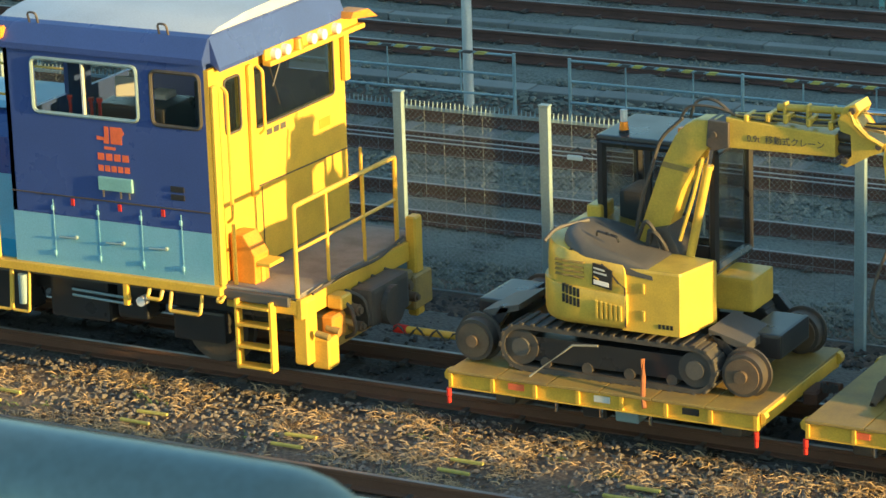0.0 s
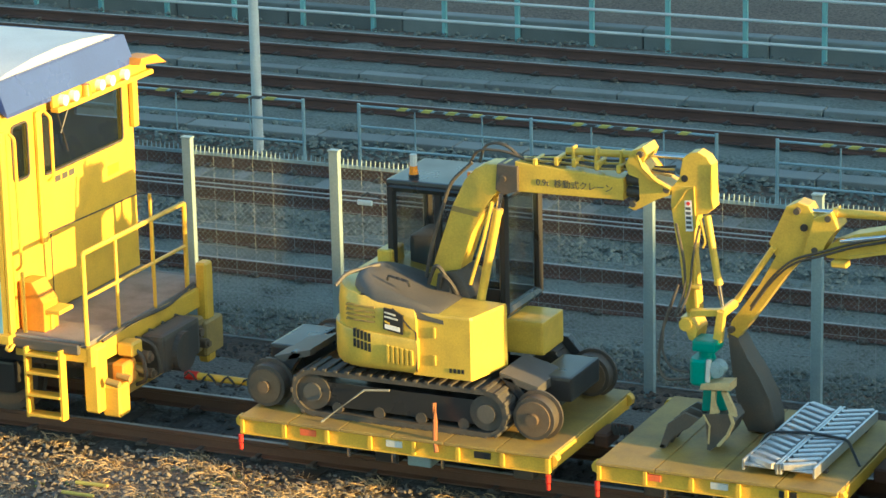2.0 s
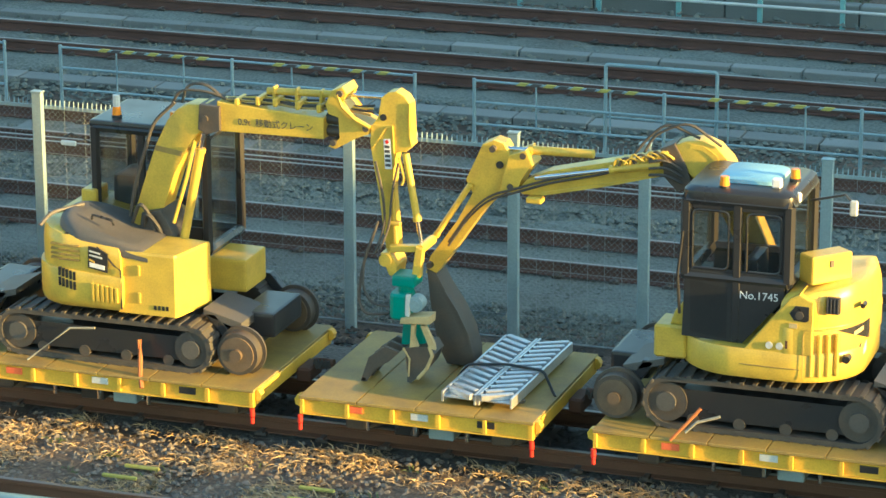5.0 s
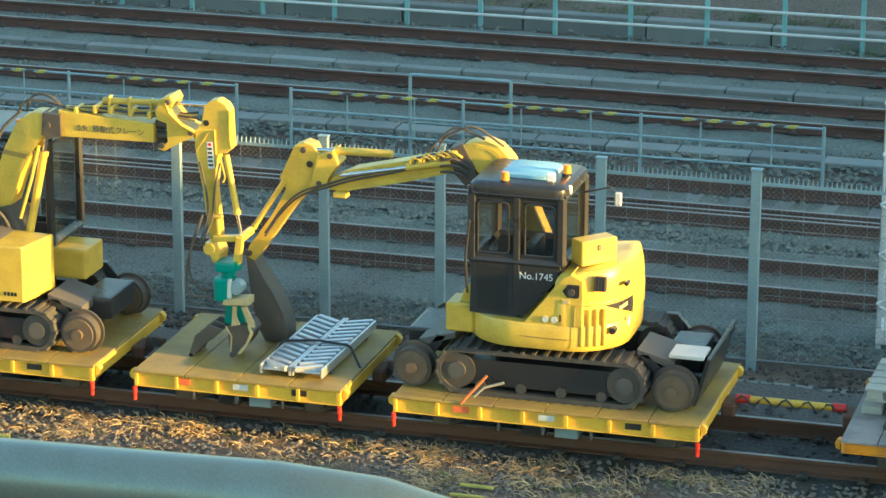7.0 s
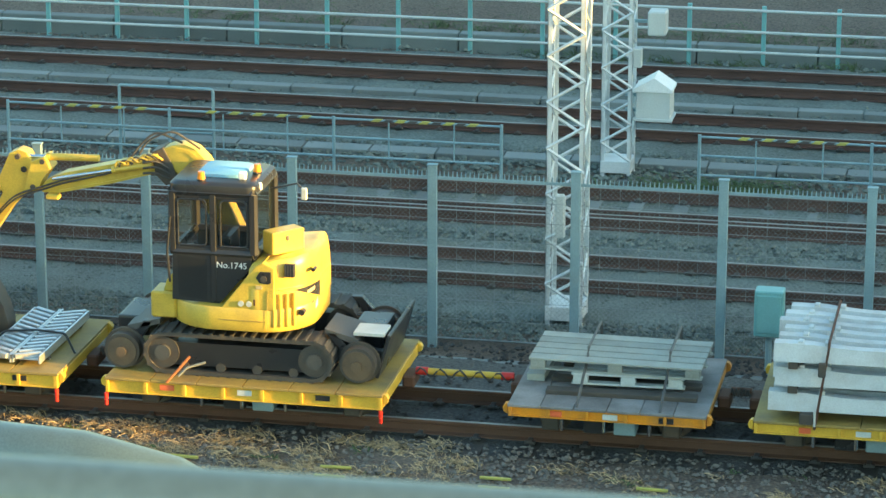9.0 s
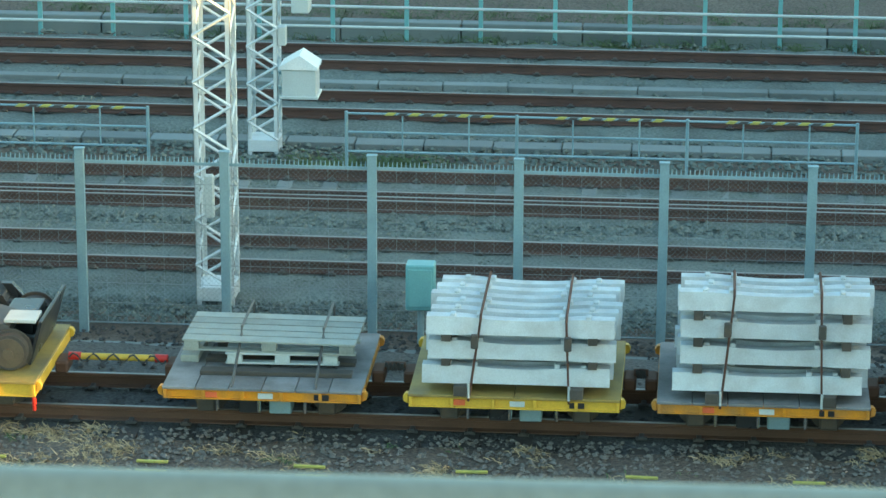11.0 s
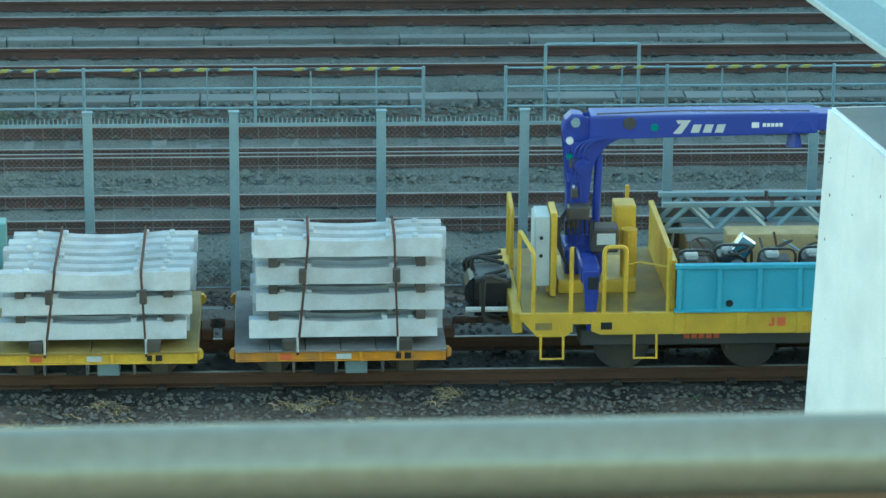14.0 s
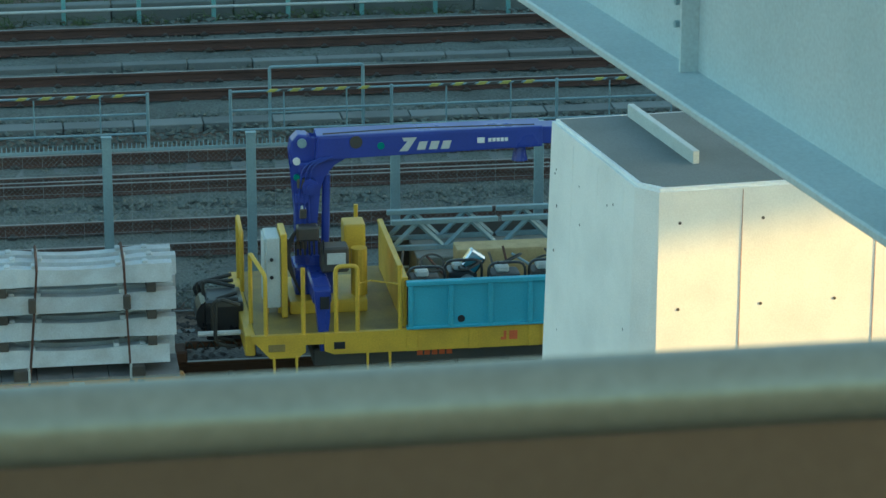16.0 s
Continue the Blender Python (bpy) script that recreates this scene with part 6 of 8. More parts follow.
def railcar():
    th = thing("railcar", (-20.0, 33.46, 0.0), "blue and yellow track maintenance railcar with driving cab", "railcar")
    XL, XR, Y0, Y1 = -21.33, -19.02, 32.2, 34.74
    holes = [(-21.0, -19.78, 2.58, 3.12), (-19.62, -19.07, 2.57, 3.1)]
    up = panel_with_openings(th, "cab_side", XL, XR, 1.545, 3.24, holes, Y0, 0.05, "blue", "dark blue painted cab side")
    low = panel_with_openings(th, "cab_side_lower", XL, XR - 0.0, 1.03, 1.543, [], Y0 - 0.002, 0.05, "skyblue", "light blue lower cab side")
    far = panel_with_openings(th, "cab_side", XL, XR, 1.03, 3.24, holes, Y1 - 0.05, 0.05, "blue")
    rear = end_panel_with_openings(th, "cab_rear", Y0, Y1, 1.03, 3.24, [(32.6, 33.2, 2.5, 3.0), (33.6, 34.4, 2.5, 3.0)], XL, 0.05, "blue")
    front = end_panel_with_openings(th, "cab_end", Y0 + 0.0, Y1, 1.03, 3.15, [(32.46, 32.74, 2.46, 3.0), (33.0, 34.52, 2.4, 3.0)], XR, 0.05, "yellow")
    for i, h in enumerate(holes):
        bm = B()
        pts = [(h[0], Y0 - 0.005, h[2]), (h[1], Y0 - 0.005, h[2]), (h[1], Y0 - 0.005, h[3]), (h[0], Y0 - 0.005, h[3]), (h[0], Y0 - 0.005, h[2] + 0.08)]
        tube(bm, arc([((h[0] + h[1]) / 2, Y0 - 0.005, h[2])] + pts[1:4] + [pts[0], ((h[0] + h[1]) / 2, Y0 - 0.005, h[2])], 0.07), 0.02, 6)
        w = wpart("window_frame", bm, "galv" if i == 0 else "rubber", up)
        for y in (Y0 + 0.02, Y1 - 0.03):
            bm = B()
            box(bm, h[0], h[1], y, y + 0.006, h[2], h[3])
            o = wpart("pane", bm, "clearglass", th)
            o.visible_shadow = False
    bm = B()
    box(bm, -20.42, -20.4, Y0 - 0.01, Y0 + 0.03, 2.58, 3.12)
    wpart("window_bar", bm, "paleg", up)
    for y0, y1, z0, z1 in ((32.46, 32.74, 2.46, 3.0), (33.0, 34.52, 2.4, 3.0)):
        bm = B()
        box(bm, XR + 0.02, XR + 0.026, y0, y1, z0, z1)
        o = wpart("pane", bm, "glass", th)
        o.visible_shadow = False
        bm = B()
        p = [(XR + 0.055, y0, z0), (XR + 0.055, y1, z0), (XR + 0.055, y1, z1), (XR + 0.055, y0, z1)]
        tube(bm, arc([(XR + 0.055, (y0 + y1) / 2, z0)] + p[1:] + [p[0], (XR + 0.055, (y0 + y1) / 2, z0)], 0.06), 0.014, 6)
        wpart("window_seal", bm, "rubber", front)
    bm = B()
    tube(bm, [(XR + 0.08, 33.5, 3.02), (XR + 0.08, 33.3, 2.75)], 0.01, 5)
    tube(bm, [(XR + 0.08, 33.25, 2.98), (XR + 0.08, 33.42, 2.55)], 0.008, 5)
    wpart("wiper", bm, "black", front)
    # corner post, door edge strips and rails on the yellow end
    for y, z0, z1 in ((32.2, 1.03, 3.0), (32.86, 1.75, 3.06)):
        bm = B()
        box(bm, XR + 0.05, XR + 0.1, y, y + 0.09, z0, z1, 0.012)
        wpart("door_strip", bm, "yellow", front)
        bm = B()
        tube(bm, arc([(XR + 0.1, y + 0.14, z0 + 0.6), (XR + 0.16, y + 0.14, z0 + 0.65), (XR + 0.16, y + 0.14, z1 - 0.08), (XR + 0.1, y + 0.14, z1 - 0.03)], 0.03), 0.016, 6)
        wpart("grab_rail", bm, "yellow", front)
    bm = B()
    tube(bm, [(XR + 0.055, 32.9, 1.82), (XR + 0.055, 34.74, 1.78)], 0.008, 5)
    tube(bm, [(XR + 0.055, 33.06, 1.03), (XR + 0.055, 33.06, 1.8)], 0.006, 5)
    wpart("panel_seam", bm, "steel", front)
    for k in range(3):
        bm = B()
        box(bm, XR + 0.05, XR + 0.054, 33.2 + k * 0.13, 33.3 + k * 0.13, 2.28, 2.34)
        wpart("lettering_bar", bm, "grey", front)
    bm = B()
    box(bm, XR + 0.05, XR + 0.054, 34.2, 34.42, 2.1, 2.2)
    wpart("emblem", bm, "orange", front)
    # roof
    bm = B()
    prism(bm, [(32.16, 3.2), (32.16, 3.26), (32.28, 3.44), (32.36, 3.46), (34.6, 3.46), (34.68, 3.44), (34.79, 3.26), (34.79, 3.2)], XL - 0.14, XR + 0.02, 0.01, axis="x")
    roof = wpart("roof_edge", bm, "blue", th, "dark blue roof edge")
    bm = B()
    prism(bm, [(32.37, 3.46), (32.5, 3.50), (33.0, 3.55), (33.46, 3.565), (33.92, 3.55), (34.4, 3.50), (34.57, 3.46)], XL - 0.12, XR, 0.006, axis="x")
    wpart("roof_panel", bm, "roofwhite", roof, "pale blue-white roof sheet", True)
    bm = B()
    prism(bm, [(XR - 0.02, 3.2), (XR + 0.02, 3.2), (XR + 0.12, 3.12), (XR + 0.12, 3.16), (XR + 0.02, 3.44), (XR - 0.02, 3.44)], 32.3, 34.7, 0.006)
    wpart("visor", bm, "blue", roof)
    for x in (-21.0, -19.5):
        bm = B()
        tube(bm, arc([(x - 0.05, 32.3, 3.42), (x - 0.05, 32.26, 3.55), (x + 0.05, 32.26, 3.55), (x + 0.05, 32.3, 3.42)], 0.04), 0.012, 6)
        wpart("lifting_eye", bm, "steel", roof)
    bm = B()
    box(bm, -21.42, -21.3, 32.14, 32.26, 3.28, 3.4, 0.02)
    wpart("marker_lamp", bm, "amber", roof)
    # lamp bar
    bm = B()
    box(bm, XR + 0.1, XR + 0.2, 33.1, 34.95, 3.0, 3.05, 0.01)
    box(bm, XR + 0.1, XR + 0.14, 33.1, 34.9, 3.05, 3.16, 0.006)
    bar = wpart("lamp_bar", bm, "yellow", th, "bright yellow lamp bar over the windscreen")
    for k, y in enumerate((33.24, 33.44, 33.68, 33.94, 34.14, 34.42)):
        bm = B()
        if k == 2:
            frustum(bm, (XR + 0.16, y, 3.05), (XR + 0.16, y, 3.16), 0.06, 0.045, 14)
        else:
            cyl(bm, (XR + 0.13, y, 3.1), (XR + 0.2, y, 3.1), 0.055, 14)
        wpart("lamp", bm, "amber" if k in (2,) else "white", bar, smooth=True)
    bm = B()
    prism(bm, [(34.6, 3.16), (35.15, 3.08), (34.95, 3.2), (34.65, 3.22)], XR + 0.0, XR + 0.24, 0.01, axis="x")
    wpart("end_wing", bm, "orange", bar)
    bm = B()
    box(bm, XR + 0.06, XR + 0.12, 34.66, 34.75, 2.5, 3.1, 0.01)
    wpart("bar_post", bm, "yellow", bar)
    # side fittings
    for x in (-20.85, -20.32, -19.82, -19.36):
        bm = B()
        box(bm, x - 0.005, x + 0.005, Y0 - 0.006, Y0, 1.1, 1.7)
        s = wpart("door_seam", bm, "skyblue", low)
        for z in (1.16, 1.62):
            bm = B()
            box(bm, x - 0.015, x + 0.015, Y0 - 0.024, Y0 - 0.002, z - 0.025, z + 0.025, 0.005)
            wpart("hinge", bm, "skyblue", s)
    for x in (-20.65, -20.1, -19.6):
        bm = B()
        tube(bm, [(x - 0.13, Y0 - 0.03, 1.33), (x + 0.06, Y0 - 0.03, 1.34)], 0.01, 6)
        cyl(bm, (x + 0.06, Y0 - 0.035, 1.34), (x + 0.06, Y0, 1.34), 0.02, 8)
        wpart("latch", bm, "galv", low)
        bm = B()
        box(bm, x + 0.02, x + 0.06, Y0 - 0.012, Y0 - 0.001, 1.66, 1.73, 0.003)
        wpart("red_tag", bm, "red", up)
    bm = B()
    box(bm, XL, XR, Y0 - 0.012, Y0 - 0.001, 1.745, 1.757)
    wpart("waist_seam", bm, "steel", up)
    for z in (1.84, 1.92):
        bm = B()
        box(bm, -19.46, -19.3, Y0 - 0.012, Y0 - 0.001, z, z + 0.06, 0.006)
        wpart("vent", bm, "black", up)
    # emblem shape and unreadable rows of small lettering
    bm = B()
    prism(bm, [(-20.28, 2.36), (-20.2, 2.36), (-20.2, 2.33), (-20.14, 2.33), (-20.14, 2.5), (-20.19, 2.5), (-20.19, 2.39), (-20.28, 2.40)], Y0 - 0.004, Y0 - 0.001)
    prism(bm, [(-20.12, 2.33), (-19.99, 2.33), (-19.99, 2.41), (-19.96, 2.44), (-19.99, 2.5), (-20.12, 2.5)], Y0 - 0.004, Y0 - 0.001)
    wpart("emblem", bm, "vermil", up)
    for z, h, n in ((2.27, 0.03, 1), (2.16, 0.07, 4), (2.05, 0.06, 5)):
        for k in range(n):
            bm = B()
            w = (0.16 if n == 1 else 0.36) / n
            a = (-20.2 if n == 1 else -20.28) + w * k * 1.05
            box(bm, a, a + w * 0.8, Y0 - 0.004, Y0 - 0.001, z, z + h)
            wpart("lettering_bar", bm, "vermil", up)
    bm = B()
    box(bm, -20.28, -19.88, Y0 - 0.035, Y0 - 0.001, 1.86, 2.0, 0.01)
    np_ = wpart("plate_holder", bm, "teal", up)
    for x in (-20.22, -20.02, -19.92):
        bm = B()
        cyl(bm, (x, Y0 - 0.03, 1.8), (x, Y0 - 0.03, 1.87), 0.012, 6)
        wpart("pin", bm, "chrome", np_)
    # sill, platform and walkway
    bm = B()
    box(bm, -31.0, -18.92, Y0 - 0.06, Y0 + 0.06, 0.94, 1.03, 0.008)
    wpart("sill_beam", bm, "yellow", th)
    bm = B()
    box(bm, -31.0, -18.2, Y0, Y1, 0.9, 1.0, 0.01)
    wpart("floor_frame", bm, "grey", th)
    bm = B()
    box(bm, -18.98, -18.12, 32.26, 34.6, 0.96, 1.02, 0.008)
    wpart("end_platform", bm, "board", th, "dusty grey end platform")
    bm = B()
    box(bm, -18.92, -18.12, 32.24, 32.3, 0.82, 0.96, 0.006)
    box(bm, -18.14, -18.08, 32.24, 34.6, 0.78, 0.98, 0.006)
    wpart("platform_beam", bm, "yellow", th)
    # end railing
    rl = wpart("railing", tube(B(), arc([(-18.12, 32.24, 1.0), (-18.12, 32.24, 1.9), (-18.12, 34.2, 1.9), (-18.12, 34.2, 1.0)], 0.03), 0.024, 8), "yellow", th, smooth=True)
    wpart("mid_rail", tube(B(), [(-18.12, 32.24, 1.46), (-18.12, 34.2, 1.46)], 0.018, 6), "yellow", rl)
    for y in (32.84, 33.55):
        wpart("post", tube(B(), [(-18.12, y, 1.0), (-18.12, y, 1.9)], 0.02, 6), "yellow", rl)
    wpart("post", tube(B(), [(-18.62, 34.4, 1.0), (-18.62, 34.4, 1.9)], 0.02, 6), "yellow", rl)
    wpart("hand_post", tube(B(), [(-18.86, 32.34, 1.0), (-18.86, 32.34, 1.62)], 0.022, 6), "yellow", th)
    bm = B()
    prism(bm, [(-18.94, 1.02), (-18.68, 1.02), (-18.68, 1.3), (-18.8, 1.5), (-18.94, 1.5)], 32.4, 32.66, 0.012)
    sb = wpart("step_box", bm, "seat", th, "orange step box on the platform")
    bm = B()
    box(bm, -18.7, -18.52, 32.42, 32.68, 1.2, 1.24, 0.006)
    box(bm, -18.72, -18.66, 32.5, 32.56, 1.02, 1.2, 0.006)
    wpart("step", bm, "yellow", sb)
    # ladder
    for x in (-18.76, -18.38):
        bm = B()
        prism(bm, [(x - 0.015, 0.24), (x + 0.015, 0.24), (x + 0.015, 0.94), (x - 0.015, 0.94)], 32.14, 32.24, 0.004)
        wpart("ladder_side", bm, "yellow", th)
    for z in (0.26, 0.46, 0.68, 0.86):
        bm = B()
        box(bm, -18.75, -18.39, 32.12, 32.26, z, z + 0.025, 0.004)
        wpart("ladder_step", bm, "yellow", th)
    # buffer gear
    for x0, x1, y0, y1, z0, z1, mt in ((-18.22, -18.06, 32.3, 32.5, 0.3, 0.95, "yellow"), (-18.1, -17.9, 32.42, 32.62, 0.24, 0.55, "yellow"), (-18.06, -17.92, 32.55, 32.8, 0.5, 0.74, "orange"), (-18.08, -17.9, 32.7, 32.9, 0.76, 0.9, "yellow"), (-18.3, -18.0, 32.6, 34.3, 0.36, 0.72, "deck"), (-18.12, -18.0, 34.36, 34.52, 0.2, 1.24, "yellow"), (-18.14, -17.96, 34.24, 34.62, 0.3, 0.66, "deck")):
        bm = B()
        box(bm, x0, x1, y0, y1, z0, z1, 0.02)
        wpart("buffer_beam" if x1 - x0 > 0.25 else "bracket", bm, mt, th)
    bm = B()
    cyl(bm, (-18.0, 33.46, 0.62), (-17.74, 33.46, 0.62), 0.2, 20)
    box(bm, -18.05, -17.8, 33.1, 33.85, 0.48, 0.86, 0.05)
    wpart("coupling_head", bm, "steel", th, "dark automatic coupler")
    for y, z, r in ((32.95, 0.7, 0.06), (33.0, 0.52, 0.05), (33.95, 0.66, 0.07), (34.1, 0.5, 0.05)):
        bm = B()
        cyl(bm, (-18.04, y, z), (-17.86, y, z), r, 14)
        cyl(bm, (-17.86, y, z), (-17.83, y, z), r * 0.6, 12)
        wpart("air_coupling", bm, "rimbrown", th, smooth=True)
    for y in (32.36, 32.56, 32.84):
        bm = B()
        cyl(bm, (-18.0, y, 0.62), (-17.86, y, 0.6), 0.035, 10)
        wpart("pipe_stub", bm, "deck", th)
    for k in range(5):
        y = 32.75 + 0.26 * k
        bm = B()
        tube(bm, arc([(-18.05, y, 0.86), (-17.86, y + 0.05, 0.8), (-17.84, y + 0.1, 0.5), (-18.0, y + 0.16, 0.42)], 0.1), 0.02, 6)
        wpart("air_hose", bm, "rubber", th, smooth=True)
    bm = B()
    tube(bm, arc([(-18.05, 32.4, 1.0), (-18.0, 32.9, 1.06), (-18.0, 33.6, 1.02), (-18.05, 34.2, 1.08)], 0.15), 0.016, 6)
    wpart("cable", bm, "rubber", th, smooth=True)
    # hood
    bm = B()
    prism(bm, [(32.78, 1.03), (34.16, 1.03), (34.16, 2.1), (34.05, 2.3), (33.9, 2.36), (33.04, 2.36), (32.9, 2.3), (32.78, 2.1)], -31.0, -21.335, 0.0, axis="x")
    hood = wpart("hood", bm, "blue", th, "dark blue engine hood")
    bm = B()
    box(bm, -31.0, -21.335, 32.766, 32.779, 1.03, 1.72)
    wpart("hood_band", bm, "skyblue", hood)
    bm = B()
    prism(bm, [(32.92, 2.365), (33.05, 2.40), (33.9, 2.40), (34.02, 2.365)], -31.0, -21.335, 0.0, axis="x")
    wpart("hood_top", bm, "skyblue", hood)
    bm = B()
    box(bm, -31.0, XL, Y0 + 0.06, 32.78, 0.99, 1.035)
    wpart("walkway", bm, "tealblue", th)
    for y, z in ((32.95, 2.5), (33.9, 2.55)):
        wpart("hood_rail", tube(B(), arc([(-30.5, y, 2.38), (-30.5, y, z), (-21.7, y, z), (-21.7, y, 2.38)], 0.05), 0.014, 6), "yellow", hood)
    for x in (-21.55, -22.3, -23.1, -24.0, -25.0):
        wpart("walkway_post", tube(B(), [(x, 32.22, 1.0), (x, 32.22, 1.96)], 0.02, 6), "yellow", th)
    for z in (1.96, 1.52):
        wpart("walkway_rail", tube(B(), [(-30, 32.22, z), (-21.55, 32.22, z)], 0.018, 6), "yellow", th)
    # inside of the cab
    bm = B()
    box(bm, XL + 0.06, XR - 0.02, Y0 + 0.06, Y1 - 0.06, 1.4, 1.45)
    wpart("cab_floor", bm, "paleg", th)
    bm = B()
    box(bm, -20.42, -20.26, 33.0, 33.2, 2.6, 2.86, 0.02, None)
    box(bm, -20.2, -19.98, 33.0, 33.2, 2.58, 2.66, 0.02)
    wpart("driver_screen", bm, "white", th)
    bm = B()
    box(bm, -20.7, -19.9, 32.8, 33.4, 1.45, 2.55, 0.03)
    box(bm, -19.6, -19.15, 32.9, 33.5, 1.45, 2.85, 0.05)
    wpart("driver_desk", bm, "black", th)
    bm = B()
    box(bm, -0.13, 0.13, -0.02, 0.02, -0.1, 0.1, 0.012, pose(-20.22, 32.7, 2.78, -15, 0, 25))
    wpart("monitor", bm, "paleg", th, "pale grey monitor behind the side window")
    for x in (-20.85, -20.6, -20.5):
        bm = B()
        cyl(bm, (x, 32.6, 2.45), (x, 32.6, 2.62), 0.018, 8)
        cyl(bm, (x, 32.6, 2.62), (x, 32.6, 2.66), 0.03, 8)
        wpart("control_lever", bm, "red", th)
    bm = B()
    box(bm, XL + 0.06, XR - 0.06, Y0 + 0.06, Y1 - 0.06, 3.18, 3.2)
    wpart("cab_ceiling", bm, "paleg", th)
    # running gear
    for x in (-19.45, -22.6, -25.8):
        for y in (Y_T, Y_T + 1.067):
            wheel(th, x, y, 0.36, 0.36, 0.11)
        bm = B()
        box(bm, x - 0.3, x + 0.3, 32.55, 32.75, 0.3, 0.62, 0.03)
        wpart("axle_box", bm, "black", th)
    bm = B()
    box(bm, -31, -18.4, 32.6, 34.3, 0.62, 0.9, 0.03)
    wpart("underframe", bm, "black", th)
    for x0, x1, z0 in ((-21.1, -20.4, 0.42), (-20.3, -19.95, 0.5), (-22.2, -21.4, 0.4), (-24.6, -23.4, 0.36)):
        bm = B()
        box(bm, x0, x1, 32.4, 32.75, z0, 0.86, 0.04)
        wpart("under_box", bm, "black", th)
    for x in (-21.6, -21.38):
        wpart("step_iron", tube(B(), arc([(x, 32.18, 0.94), (x, 32.14, 0.52), (x + 0.2, 32.14, 0.52), (x + 0.2, 32.18, 0.94)], 0.03), 0.016, 6), "yellow", th)
    for a, b, z in ((-19.75, -19.6, 0.84), (-19.5, -19.15, 0.74), (-18.95, -18.9, 0.9)):
        wpart("step_iron", tube(B(), arc([(a, 32.18, 0.94), (a, 32.12, z), (b, 32.12, z), (b, 32.18, 0.94)], 0.03), 0.02, 6), "yellow", th)
    for x in (-22.55, -20.05):
        bm = B()
        box(bm, x, x + 0.06, 32.14, 32.2, 0.72, 0.94, 0.008)
        wpart("bracket", bm, "yellow", th)
        bm = B()
        cyl(bm, (x + 0.16, 32.2, 0.76), (x + 0.16, 32.3, 0.76), 0.05, 14)
        wpart("side_lamp", bm, "white", th)
    bm = B()
    cyl(bm, (-21.25, 32.16, 0.6), (-21.25, 32.16, 0.9), 0.05, 14)
    wpart("air_cylinder", bm, "galv", th, smooth=True)
    for z in (0.68, 0.74):
        wpart("air_pipe", tube(B(), [(-20.8, 32.36, z), (-20.1, 32.36, z - 0.02)], 0.014, 6), "galv", th)
    return th


railcar()


# ---- concrete sleeper stacks ----
def stack_sleeper_mesh():
    bm = B()
    n = 16
    prev = None
    for k in range(n + 1):
        x = -1.0 + 2.0 * k / n
        f = abs(x)
        top = 0.19 if f > 0.62 else 0.19 - 0.036 * math.cos(f / 0.62 * math.pi / 2)
        w = 0.118 if f > 0.5 else 0.102
        ring = [bm.verts.new(c) for c in ((x, -w, 0.0), (x, w, 0.0), (x, w * 0.6, top), (x, -w * 0.6, top))]
        if prev:
            for j in range(4):
                bm.faces.new((prev[j], prev[(j + 1) % 4], ring[(j + 1) % 4], ring[j]))
        else:
            bm.faces.new(ring[::-1])
        prev = ring
    bm.faces.new(prev)
    for sx in (-0.72, -0.44, 0.44, 0.72):
        box(bm, sx - 0.03, sx + 0.03, -0.05, 0.05, 0.17, 0.215, 0.008)
    bmesh.ops.recalc_face_normals(bm, faces=bm.faces)
    me = bpy.data.meshes.new("concrete_sleeper")
    bm.to_mesh(me)
    bm.free()
    me.materials.append(M["pale_conc"])
    return me


SLEEPER = stack_sleeper_mesh()


